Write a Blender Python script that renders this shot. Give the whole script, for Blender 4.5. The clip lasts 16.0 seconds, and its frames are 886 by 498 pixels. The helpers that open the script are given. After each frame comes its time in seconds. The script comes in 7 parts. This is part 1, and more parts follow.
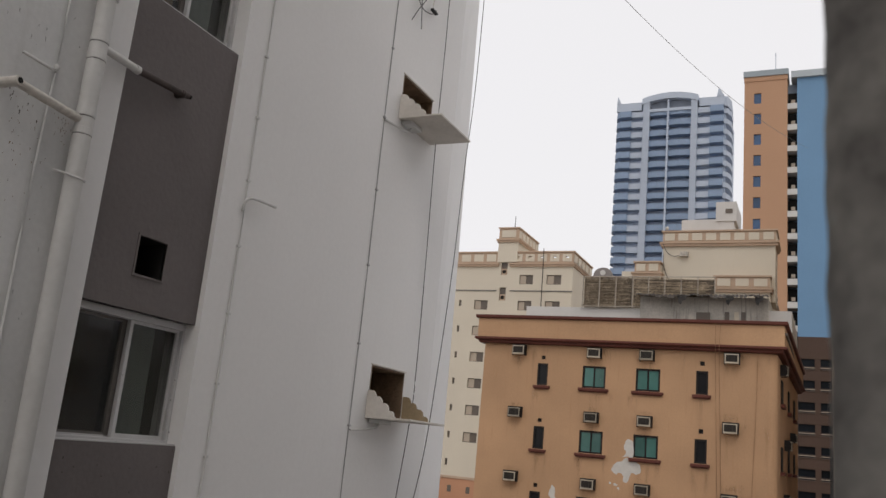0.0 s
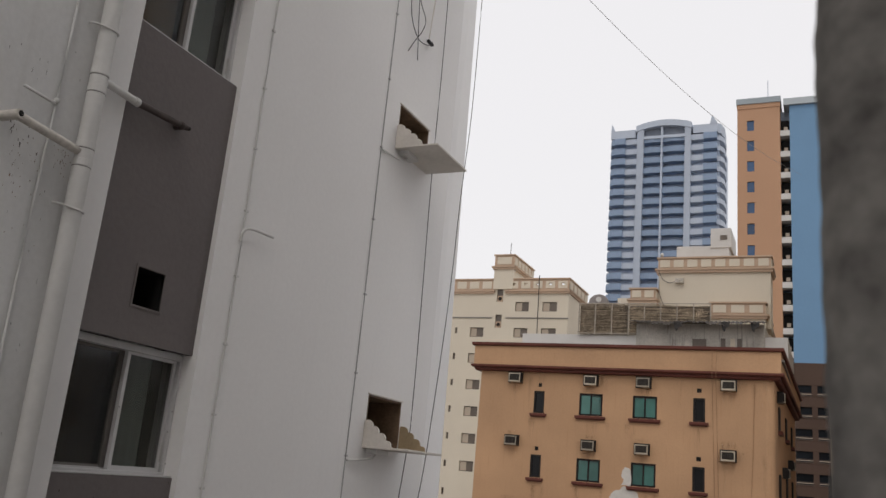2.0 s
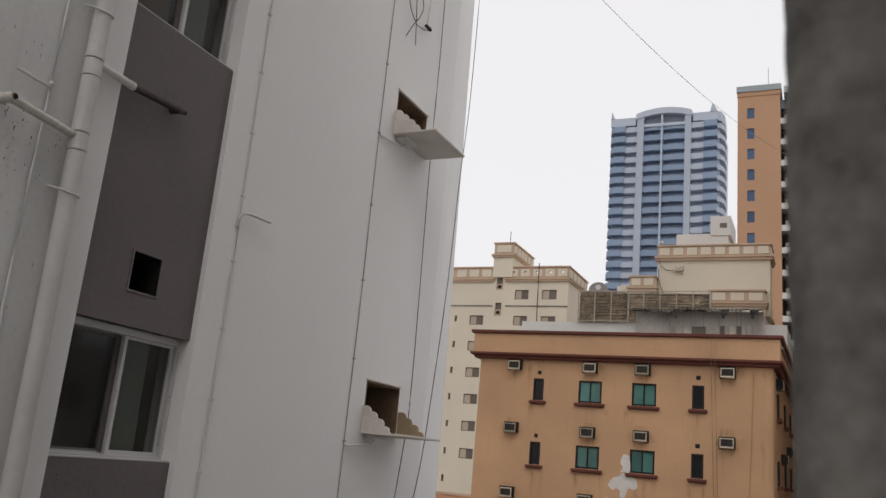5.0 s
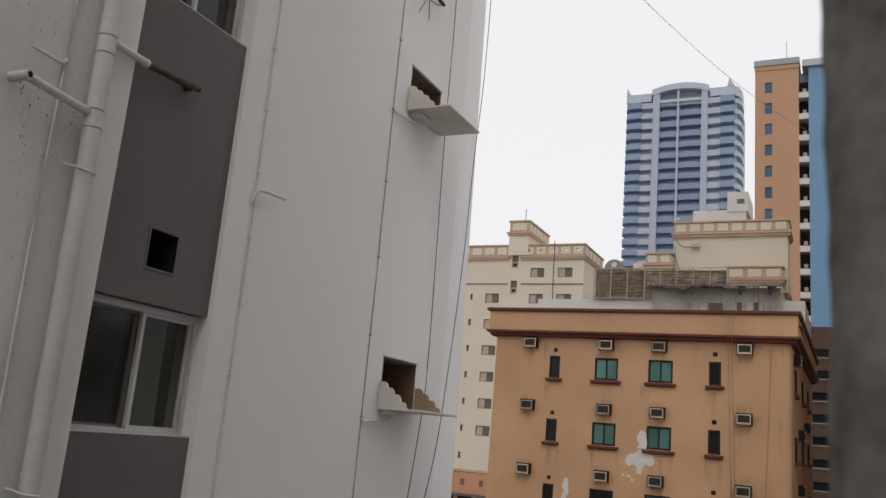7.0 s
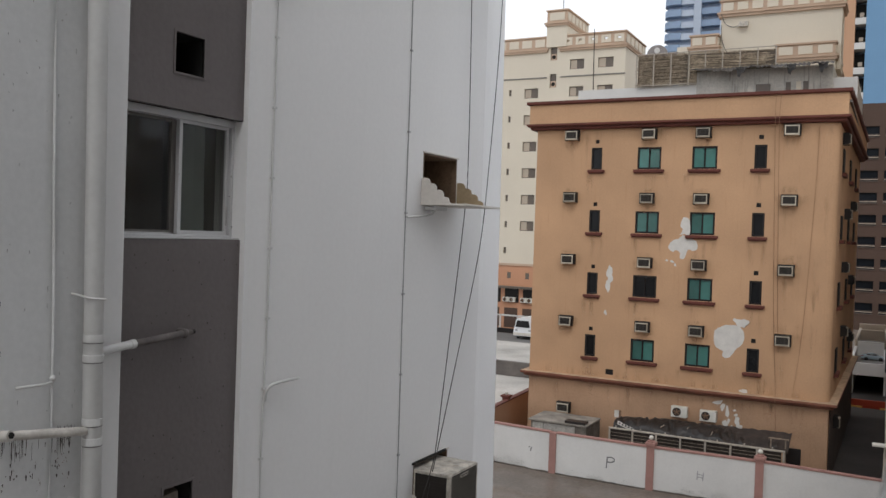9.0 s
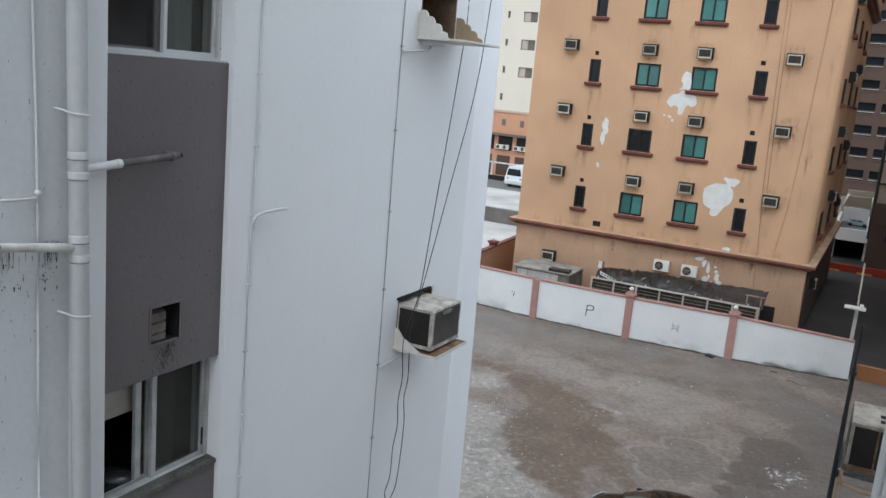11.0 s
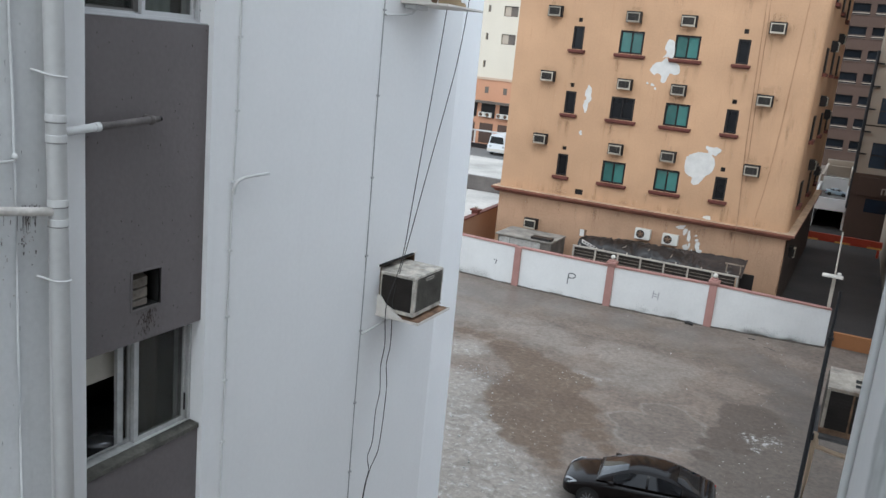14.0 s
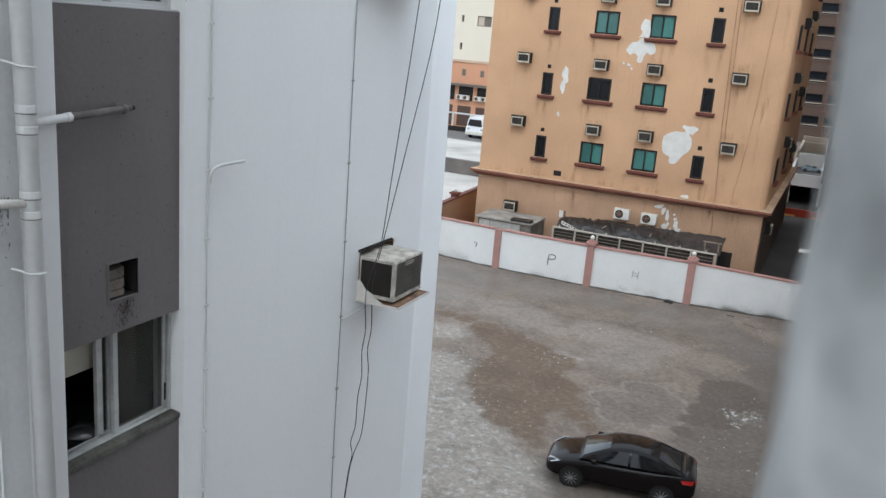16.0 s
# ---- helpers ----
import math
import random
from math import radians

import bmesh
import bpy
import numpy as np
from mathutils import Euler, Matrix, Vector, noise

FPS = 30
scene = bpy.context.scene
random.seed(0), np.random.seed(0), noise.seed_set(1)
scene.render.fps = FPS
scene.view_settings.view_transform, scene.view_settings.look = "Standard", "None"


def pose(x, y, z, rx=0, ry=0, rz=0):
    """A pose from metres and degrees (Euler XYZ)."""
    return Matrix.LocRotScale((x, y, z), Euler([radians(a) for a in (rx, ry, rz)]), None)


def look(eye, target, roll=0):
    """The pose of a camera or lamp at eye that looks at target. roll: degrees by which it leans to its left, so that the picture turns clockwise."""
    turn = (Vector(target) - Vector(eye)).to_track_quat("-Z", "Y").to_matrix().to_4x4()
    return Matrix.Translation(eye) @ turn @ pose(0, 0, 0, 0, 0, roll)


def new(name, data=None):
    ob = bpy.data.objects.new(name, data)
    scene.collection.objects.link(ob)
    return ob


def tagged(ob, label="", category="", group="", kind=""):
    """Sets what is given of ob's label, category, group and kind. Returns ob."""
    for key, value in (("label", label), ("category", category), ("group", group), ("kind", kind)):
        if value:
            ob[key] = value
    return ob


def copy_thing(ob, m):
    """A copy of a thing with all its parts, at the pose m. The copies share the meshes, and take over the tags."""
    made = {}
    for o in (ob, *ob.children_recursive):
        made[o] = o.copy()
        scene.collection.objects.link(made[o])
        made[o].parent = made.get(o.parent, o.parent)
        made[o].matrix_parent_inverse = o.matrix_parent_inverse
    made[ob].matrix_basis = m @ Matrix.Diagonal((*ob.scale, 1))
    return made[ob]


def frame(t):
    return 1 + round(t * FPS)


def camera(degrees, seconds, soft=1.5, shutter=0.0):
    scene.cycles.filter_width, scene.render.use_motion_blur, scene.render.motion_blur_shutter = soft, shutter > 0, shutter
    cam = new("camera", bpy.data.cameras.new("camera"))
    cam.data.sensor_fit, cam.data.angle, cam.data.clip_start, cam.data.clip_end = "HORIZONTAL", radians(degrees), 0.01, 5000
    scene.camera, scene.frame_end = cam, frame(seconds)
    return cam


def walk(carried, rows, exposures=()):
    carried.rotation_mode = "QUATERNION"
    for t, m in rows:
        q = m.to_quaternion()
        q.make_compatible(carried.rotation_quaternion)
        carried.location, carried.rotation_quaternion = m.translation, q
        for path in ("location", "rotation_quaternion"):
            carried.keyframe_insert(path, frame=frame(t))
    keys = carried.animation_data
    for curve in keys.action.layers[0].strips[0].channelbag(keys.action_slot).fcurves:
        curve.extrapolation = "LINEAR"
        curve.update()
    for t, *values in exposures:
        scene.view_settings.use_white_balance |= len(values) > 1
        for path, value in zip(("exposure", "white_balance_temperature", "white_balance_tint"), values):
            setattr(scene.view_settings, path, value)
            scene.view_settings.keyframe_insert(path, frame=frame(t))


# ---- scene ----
cam = camera(55.4, 16.0, soft=1.5)
PATH = [
    (0, (0.144, -2.5951, 10.6477), (-0.6848, -0.8321, 11.1004), 5.49),
    (0.5, (0.1457, -2.5826, 10.6381), (-0.6811, -0.8171, 11.0847), 5.31),
    (1, (0.1617, -2.6032, 10.6591), (-0.6547, -0.8354, 11.1154), 5.22),
    (1.5, (0.165, -2.6387, 10.6714), (-0.6462, -0.8842, 11.1851), 5.08),
    (2, (0.1438, -2.6272, 10.6593), (-0.6741, -0.8765, 11.1749), 5.28),
    (2.5, (0.1447, -2.6174, 10.6568), (-0.6748, -0.8673, 11.1724), 5.46),
    (3, (0.1488, -2.6051, 10.6537), (-0.6692, -0.8532, 11.1652), 5.57),
    (3.5, (0.1527, -2.5998, 10.6553), (-0.6639, -0.8454, 11.1605), 5.46),
    (4, (0.1559, -2.6047, 10.6531), (-0.656, -0.8465, 11.1527), 5.31),
    (6.5, (0.1432, -2.5856, 10.6191), (-0.697, -0.8287, 11.0745), 5.20),
    (7, (0.1469, -2.5846, 10.6171), (-0.7052, -0.8288, 11.0542), 4.98),
    (7.5, (0.143, -2.5722, 10.6106), (-0.728, -0.8168, 11.0102), 3.34),
    (8, (0.1395, -2.5536, 10.5882), (-0.7612, -0.7832, 10.8215), 2.31),
    (8.5, (0.1373, -2.5391, 10.5759), (-0.7901, -0.7688, 10.6532), 1.68),
    (9, (0.127, -2.5125, 10.5593), (-0.8069, -0.7442, 10.5252), 1.95),
    (9.5, (0.1238, -2.4887, 10.5471), (-0.7943, -0.7169, 10.4126), 3.04),
    (10, (0.1158, -2.4704, 10.5277), (-0.7855, -0.7047, 10.2637), 4.14),
    (12.5, (0.1016, -2.4533, 10.4948), (-0.7663, -0.7067, 10.0517), 5.39),
    (13, (0.1019, -2.4536, 10.495), (-0.7587, -0.7075, 10.0363), 5.35),
    (13.5, (0.1049, -2.4659, 10.4962), (-0.7482, -0.7167, 10.0351), 5.42),
    (14, (0.1031, -2.4589, 10.4847), (-0.7246, -0.6987, 10.019), 5.57),
    (14.5, (0.0974, -2.4402, 10.4838), (-0.6946, -0.6656, 10.0108), 6.25),
    (15, (0.111, -2.4456, 10.4963), (-0.6649, -0.6655, 10.0176), 6.13),
    (15.5, (0.1203, -2.4726, 10.5012), (-0.6638, -0.6976, 10.0172), 5.48),
    (16, (0.1245, -2.4604, 10.4924), (-0.6551, -0.6875, 9.9933), 4.75),
]
WIRE = ((-10.025, 34.0, 34.10), (-3.243, 66.0, 37.66), (-2.1, 120.0, 56.2))
EXPOSURES = [
    (0.0, -0.02, 6820, 12), (7.0, 0.0, 6820, 12), (8.0, 0.11, 6850, 12), (8.5, 0.21, 6800, 11), (9.0, 0.33, 6380, 9),
    (9.4, 0.45, 6050, 7), (10.2, 0.75, 5720, 5), (12.3, 0.98, 5680, 4), (16.0, 1.03, 5800, 4),
]
cam.data.dof.use_dof = True
cam.data.dof.focus_distance = 14.0
cam.data.dof.aperture_fstop = 20.0
walk(cam, [(t, look(e, g, r)) for t, e, g, r in PATH], EXPOSURES)

# ---- light: hazy overcast sky and a weak wide sun ----
SUN_EL, SUN_AZ = 52, 162        # azimuth clockwise from +y
world = bpy.data.worlds.new("overcast")
scene.world = world
world.use_nodes = True
wn, wl = world.node_tree.nodes, world.node_tree.links
bgn = wn["Background"]
sky = wn.new("ShaderNodeTexSky")
sky.sky_type = "NISHITA"
sky.sun_disc = False
sky.sun_elevation = radians(SUN_EL)
sky.sun_rotation = radians(SUN_AZ)
sky.dust_density = 4.0
sky.air_density = 1.5
sky_gain = wn.new("ShaderNodeMix")
sky_gain.data_type = "RGBA"
sky_gain.inputs[0].default_value = 0.9
sky_gain.inputs[7].default_value = (9.25, 9.45, 9.9, 1)
wl.new(sky.outputs[0], sky_gain.inputs[6])
wl.new(sky_gain.outputs[2], bgn.inputs[0])
bgn.inputs[1].default_value = 0.1
sun = new("sun", bpy.data.lights.new("sun", "SUN"))
sun.data.energy = 0.43
sun.data.angle = radians(25)
sun.data.color = (1, 0.97, 0.93)
_a, _e = radians(SUN_AZ), radians(SUN_EL)
SUN_DIR = Vector((math.sin(_a) * math.cos(_e), math.cos(_a) * math.cos(_e), math.sin(_e)))
sun.matrix_world = look(SUN_DIR * 50, (0, 0, 0))


# ---- materials ----
def rgba(c):
    return (c[0], c[1], c[2], 1)


def surface(name, base, rough=0.8, vary=0.12, big=0.6, fine=30.0, bump=0.15, metal=0.0, streak=0.0, dirt=None, per_object=0.0, stretch=1.0, spec=0.4):
    """A procedural surface: grain and large blotches in the colour, fine relief, optional rain streaks."""
    m = bpy.data.materials.new(name)
    m.use_nodes = True
    n, l = m.node_tree.nodes, m.node_tree.links
    b = n["Principled BSDF"]
    b.inputs["Roughness"].default_value = rough
    b.inputs["Metallic"].default_value = metal
    b.inputs["Specular IOR Level"].default_value = spec
    geo = n.new("ShaderNodeNewGeometry")
    mp = n.new("ShaderNodeMapping")
    mp.inputs["Scale"].default_value = (1, 1, stretch)
    l.new(geo.outputs["Position"], mp.inputs["Vector"])
    n1 = n.new("ShaderNodeTexNoise")
    n1.inputs["Scale"].default_value = big
    n1.inputs["Detail"].default_value = 6
    n2 = n.new("ShaderNodeTexNoise")
    n2.inputs["Scale"].default_value = fine
    n2.inputs["Detail"].default_value = 3
    l.new(mp.outputs[0], n1.inputs["Vector"])
    l.new(mp.outputs[0], n2.inputs["Vector"])
    add = n.new("ShaderNodeMath")
    add.operation = "ADD"
    l.new(n1.outputs[0], add.inputs[0])
    sc = n.new("ShaderNodeMath")
    sc.operation = "MULTIPLY"
    sc.inputs[1].default_value = 0.45
    l.new(n2.outputs[0], sc.inputs[0])
    l.new(sc.outputs[0], add.inputs[1])
    ramp = n.new("ShaderNodeMapRange")
    ramp.inputs["From Min"].default_value = 0.45
    ramp.inputs["From Max"].default_value = 1.0
    ramp.inputs["To Min"].default_value = 1 - vary
    ramp.inputs["To Max"].default_value = 1 + vary
    l.new(add.outputs[0], ramp.inputs["Value"])
    mul = n.new("ShaderNodeMix")
    mul.data_type, mul.blend_type = "RGBA", "MULTIPLY"
    mul.inputs[0].default_value = 1
    mul.inputs[6].default_value = rgba(base)
    l.new(ramp.outputs[0], mul.inputs[7])
    col = mul.outputs[2]
    if streak:
        mp2 = n.new("ShaderNodeMapping")
        mp2.inputs["Scale"].default_value = (9, 9, 0.5)
        l.new(geo.outputs["Position"], mp2.inputs["Vector"])
        n3 = n.new("ShaderNodeTexNoise")
        n3.inputs["Scale"].default_value = 1.0
        n3.inputs["Detail"].default_value = 4
        l.new(mp2.outputs[0], n3.inputs["Vector"])
        r3 = n.new("ShaderNodeMapRange")
        r3.inputs["From Min"].default_value = 0.58
        r3.inputs["From Max"].default_value = 0.78
        r3.inputs["To Max"].default_value = streak
        l.new(n3.outputs[0], r3.inputs["Value"])
        mx = n.new("ShaderNodeMix")
        mx.data_type = "RGBA"
        l.new(r3.outputs[0], mx.inputs[0])
        l.new(col, mx.inputs[6])
        mx.inputs[7].default_value = rgba(dirt or [c * 0.45 for c in base])
        col = mx.outputs[2]
    if per_object:
        oi = n.new("ShaderNodeObjectInfo")
        r4 = n.new("ShaderNodeMapRange")
        r4.inputs["To Min"].default_value = 1 - per_object
        r4.inputs["To Max"].default_value = 1 + per_object
        l.new(oi.outputs["Random"], r4.inputs["Value"])
        mx = n.new("ShaderNodeMix")
        mx.data_type, mx.blend_type = "RGBA", "MULTIPLY"
        mx.inputs[0].default_value = 1
        l.new(col, mx.inputs[6])
        l.new(r4.outputs[0], mx.inputs[7])
        col = mx.outputs[2]
    l.new(col, b.inputs["Base Color"])
    if bump:
        bp = n.new("ShaderNodeBump")
        bp.inputs["Strength"].default_value = bump
        bp.inputs["Distance"].default_value = 0.02
        l.new(n2.outputs[0], bp.inputs["Height"])
        l.new(bp.outputs[0], b.inputs["Normal"])
    return m


def glass(name, tint, rough=0.05, clear=0.0, spec=0.5):
    """Tinted window glass: glossy, and seen through by the share clear."""
    m = bpy.data.materials.new(name)
    m.use_nodes = True
    n, l = m.node_tree.nodes, m.node_tree.links
    b = n["Principled BSDF"]
    nz = n.new("ShaderNodeTexNoise")
    nz.inputs["Scale"].default_value = 1.3
    geo = n.new("ShaderNodeNewGeometry")
    l.new(geo.outputs["Position"], nz.inputs["Vector"])
    mx = n.new("ShaderNodeMix")
    mx.data_type = "RGBA"
    l.new(nz.outputs[0], mx.inputs[0])
    mx.inputs[6].default_value = rgba([c * 0.7 for c in tint])
    mx.inputs[7].default_value = rgba([c * 1.3 for c in tint])
    info = n.new("ShaderNodeObjectInfo")
    own_tone = n.new("ShaderNodeMapRange")
    own_tone.inputs["To Min"].default_value = 0.6
    own_tone.inputs["To Max"].default_value = 1.15
    l.new(info.outputs["Random"], own_tone.inputs["Value"])
    tone = n.new("ShaderNodeMix")
    tone.data_type, tone.blend_type = "RGBA", "MULTIPLY"
    tone.inputs[0].default_value = 1
    l.new(mx.outputs[2], tone.inputs[6])
    l.new(own_tone.outputs[0], tone.inputs[7])
    l.new(tone.outputs[2], b.inputs["Base Color"])
    b.inputs["Roughness"].default_value = rough
    b.inputs["Specular IOR Level"].default_value = spec
    if clear:
        tr = n.new("ShaderNodeBsdfTransparent")
        ms = n.new("ShaderNodeMixShader")
        ms.inputs[0].default_value = clear
        l.new(b.outputs[0], ms.inputs[1])
        l.new(tr.outputs[0], ms.inputs[2])
        l.new(ms.outputs[0], n["Material Output"].inputs["Surface"])
    return m


WHITE = surface("white wall paint", (0.80, 0.79, 0.78), 0.75, 0.04, 0.5, 22, 0.04, streak=0.05, dirt=(0.5, 0.49, 0.47))
WHITE_OLD = surface("weathered white paint", (0.66, 0.66, 0.655), 0.8, 0.10, 0.9, 25, 0.08, streak=0.30, dirt=(0.42, 0.41, 0.38))
GREYPAINT = surface("taupe grey wall paint", (0.150, 0.132, 0.129), 0.75, 0.12, 0.9, 26, 0.16, streak=0.14, dirt=(0.16, 0.148, 0.144))
PVC = surface("white pvc", (0.62, 0.615, 0.60), 0.5, 0.09, 2.5, 25, 0.03, streak=0.15, dirt=(0.46, 0.45, 0.44))
PVC_SOILED = surface("soiled white pvc", (0.52, 0.49, 0.45), 0.55, 0.35, 5, 30, 0.05)
PVC_BROWN = surface("dark brown painted pvc", (0.06, 0.044, 0.04), 0.6, 0.3, 5, 30, 0.1)
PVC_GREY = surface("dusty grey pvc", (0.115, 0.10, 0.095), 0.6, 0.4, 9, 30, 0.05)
ALU_DULL = surface("dull weathered aluminium", (0.45, 0.445, 0.43), 0.5, 0.25, 6, 40, 0.08, streak=0.4, dirt=(0.16, 0.15, 0.13))
SILL_DIRTY = surface("mouldy cement", (0.085, 0.08, 0.068), 0.95, 0.55, 7, 30, 0.4)
CURTAIN_GREEN = surface("pale green curtain", (0.46, 0.54, 0.49), 0.9, 0.15, 3, 30, 0.05)
CURTAIN_TAN = surface("tan curtain", (0.33, 0.23, 0.13), 0.9, 0.3, 2, 30, 0.05)
CURTAIN_BROWN = surface("dull brown curtain", (0.125, 0.105, 0.078), 0.9, 0.3, 2, 30, 0.05)
# darker copy of the frame aluminium: shade on the inner sash put into the colour
ALU_SHADE = surface("shaded grey aluminium", (0.15, 0.135, 0.125), 0.5, 0.1, 3, 30, 0.02)
ALU = surface("white aluminium frame", (0.56, 0.555, 0.555), 0.4, 0.04, 2, 30, 0.02)
CREAM_BOARD = surface("cream painted board", (0.63, 0.59, 0.54), 0.7, 0.12, 3, 30, 0.1, streak=0.25, dirt=(0.35, 0.30, 0.24))
WOOD_TAN = surface("bare tan board", (0.33, 0.25, 0.155), 0.8, 0.2, 4, 30, 0.1, streak=0.3)
WOOD_BROWN = surface("stained brown wood lining", (0.15, 0.098, 0.062), 0.8, 0.5, 4, 40, 0.2, streak=0.3)
CABLE = surface("black cable", (0.02, 0.02, 0.022), 0.6, 0.2, 4, 30, 0)
LOUVRE_BROWN = surface("dusty grey brown wood", (0.165, 0.14, 0.115), 0.85, 0.4, 6, 40, 0.2)
# near-black colour painted in for the dark inside holes and recesses
HOLE_DARK = surface("near-black hole colour", (0.012, 0.011, 0.010), 0.95, 0.3, 3, 30, 0)
ROOF_CONC = surface("stained pale concrete", (0.46, 0.43, 0.385), 0.9, 0.35, 0.9, 12, 0.2, streak=0.9, dirt=(0.10, 0.085, 0.07))
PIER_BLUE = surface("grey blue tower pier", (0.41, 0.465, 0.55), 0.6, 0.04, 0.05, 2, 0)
CONCRETE = surface("dirty concrete", (0.20, 0.185, 0.17), 0.9, 0.25, 2, 25, 0.3, streak=0.3)


def shaded_plaster():
    """Pale grey plaster below; shade over its upper part is put into the colour, with an uneven edge."""
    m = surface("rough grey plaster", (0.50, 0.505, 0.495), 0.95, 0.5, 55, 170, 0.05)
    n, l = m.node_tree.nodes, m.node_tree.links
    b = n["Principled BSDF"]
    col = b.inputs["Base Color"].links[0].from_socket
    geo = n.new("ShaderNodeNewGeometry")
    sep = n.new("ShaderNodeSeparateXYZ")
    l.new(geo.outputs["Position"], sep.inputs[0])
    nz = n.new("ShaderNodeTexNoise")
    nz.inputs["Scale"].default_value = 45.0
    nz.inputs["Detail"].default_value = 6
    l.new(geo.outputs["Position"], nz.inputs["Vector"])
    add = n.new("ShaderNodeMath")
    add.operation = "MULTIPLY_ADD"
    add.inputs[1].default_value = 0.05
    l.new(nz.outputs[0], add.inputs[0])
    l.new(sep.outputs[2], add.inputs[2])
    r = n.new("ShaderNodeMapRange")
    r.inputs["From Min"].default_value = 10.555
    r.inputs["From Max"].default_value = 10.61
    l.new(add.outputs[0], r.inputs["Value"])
    # brownish shade of the upper jamb, multiplied into the colour by height
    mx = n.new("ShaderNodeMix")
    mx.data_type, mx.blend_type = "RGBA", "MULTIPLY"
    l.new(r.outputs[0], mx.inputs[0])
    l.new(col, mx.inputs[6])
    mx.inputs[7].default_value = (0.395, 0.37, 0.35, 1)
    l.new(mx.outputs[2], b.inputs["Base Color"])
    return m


PLASTER = shaded_plaster()
NEAR_WHITE = surface("grey near wall paint", (0.70, 0.69, 0.68), 0.8, 0.06, 1, 20, 0.2)
PANE_DARK = glass("dark window glass", (0.02, 0.021, 0.021), 0.05, 0.7)
PANE_DIM = glass("dusty window glass", (0.045, 0.044, 0.036), 0.12, 0.6, 0.25)
PANE_TEAL = glass("teal curtain glass", (0.06, 0.18, 0.155), 0.15)
PANE_BLACK = glass("black window glass", (0.008, 0.008, 0.009), 0.2, 0.0, 0.25)
PANE_BLUE = glass("blue tinted glass", (0.045, 0.10, 0.21), 0.12)
PANE_NAVY = glass("dark navy glass", (0.012, 0.026, 0.05), 0.15)
ORANGE = surface("sand orange facade paint", (0.490, 0.296, 0.168), 0.85, 0.14, 0.35, 14, 0.12, streak=0.3, dirt=(0.36, 0.17, 0.07))
ORANGE_TRIM = surface("brick red trim paint", (0.115, 0.032, 0.021), 0.7, 0.2, 1, 20, 0.1)
PATCH_WHITE = surface("bare white plaster", (0.60, 0.57, 0.525), 0.9, 0.12, 3, 20, 0.3)
FRAME_DARK = surface("dark brown window frame", (0.014, 0.011, 0.010), 0.6, 0.2, 2, 30, 0, spec=0.25)
AC_CASE = surface("weathered beige metal casing", (0.42, 0.385, 0.335), 0.6, 0.6, 9, 45, 0.1, streak=0.8, dirt=(0.19, 0.12, 0.075), per_object=0.12)
AC_TAN = surface("dusty tan metal casing", (0.39, 0.335, 0.26), 0.6, 0.25, 4, 30, 0.06, streak=0.4, dirt=(0.12, 0.07, 0.04), per_object=0.3)
AC_DARK = surface("dark condenser fins", (0.030, 0.026, 0.023), 0.85, 0.3, 3, 120, 0.1, spec=0.15)
CONDUIT_GREY = surface("grey weathered conduit", (0.37, 0.365, 0.36), 0.6, 0.2, 3, 30, 0.05)
CONDUIT_DARK = surface("dusty grey wire", (0.10, 0.095, 0.095), 0.7, 0.2, 3, 30, 0)
GUARD_PALE = surface("dusty grey plastic slats", (0.045, 0.038, 0.03), 0.7, 0.2, 4, 30, 0.03)
GUARD = surface("dark dusty wire guard", (0.16, 0.145, 0.125), 0.8, 0.3, 6, 40, 0.05)
AC_WHITE = surface("white enamelled metal", (0.60, 0.57, 0.51), 0.4, 0.08, 3, 30, 0.02)
RUST = surface("rusty stained board", (0.17, 0.10, 0.06), 0.85, 0.65, 9, 50, 0.3)
CREAM = surface("cream facade paint", (0.642, 0.578, 0.473), 0.85, 0.05, 0.2, 8, 0.05, streak=0.05)
CREAM_TRIM = surface("ochre cornice paint", (0.50, 0.365, 0.265), 0.8, 0.1, 0.4, 8, 0.05)
CREAM_DARK = surface("brown grey window glass", (0.13, 0.105, 0.085), 0.3, 0.25, 0.5, 6, 0)
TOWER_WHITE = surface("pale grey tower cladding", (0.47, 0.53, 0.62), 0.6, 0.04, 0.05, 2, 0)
# distance haze is put into these two blues as paler, greyer colour
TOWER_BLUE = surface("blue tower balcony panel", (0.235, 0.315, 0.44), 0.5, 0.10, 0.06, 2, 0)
TOWER_GLASS = surface("haze-pale blue tower glazing", (0.36, 0.43, 0.54), 0.4, 0.2, 0.1, 1.5, 0)
PEACH = surface("peach tower facade", (0.49, 0.29, 0.18), 0.8, 0.05, 0.1, 4, 0.03)
SKYBLUE = surface("blue tower facade", (0.15, 0.29, 0.46), 0.6, 0.06, 0.12, 4, 0.03)
BROWN_FACADE = surface("brown parking facade", (0.088, 0.055, 0.041), 0.85, 0.1, 0.2, 4, 0.05)
BEIGE = surface("beige facade stone", (0.44, 0.37, 0.295), 0.8, 0.07, 0.3, 8, 0.08)
PINK = surface("dusty red spandrel", (0.36, 0.15, 0.12), 0.7, 0.1, 0.4, 8, 0.03)
WALL_WHITE = surface("whitewashed boundary wall", (0.60, 0.585, 0.56), 0.85, 0.07, 0.7, 12, 0.12, streak=0.14, dirt=(0.45, 0.42, 0.38))
WALL_PINK = surface("faded pink pillar paint", (0.325, 0.175, 0.148), 0.85, 0.14, 2, 18, 0.12, streak=0.15)
TAN = surface("tan boundary wall paint", (0.35, 0.195, 0.115), 0.85, 0.1, 0.6, 12, 0.1)
TARP = surface("black tarpaulin", (0.020, 0.016, 0.014), 0.42, 0.7, 1.4, 14, 0.35)
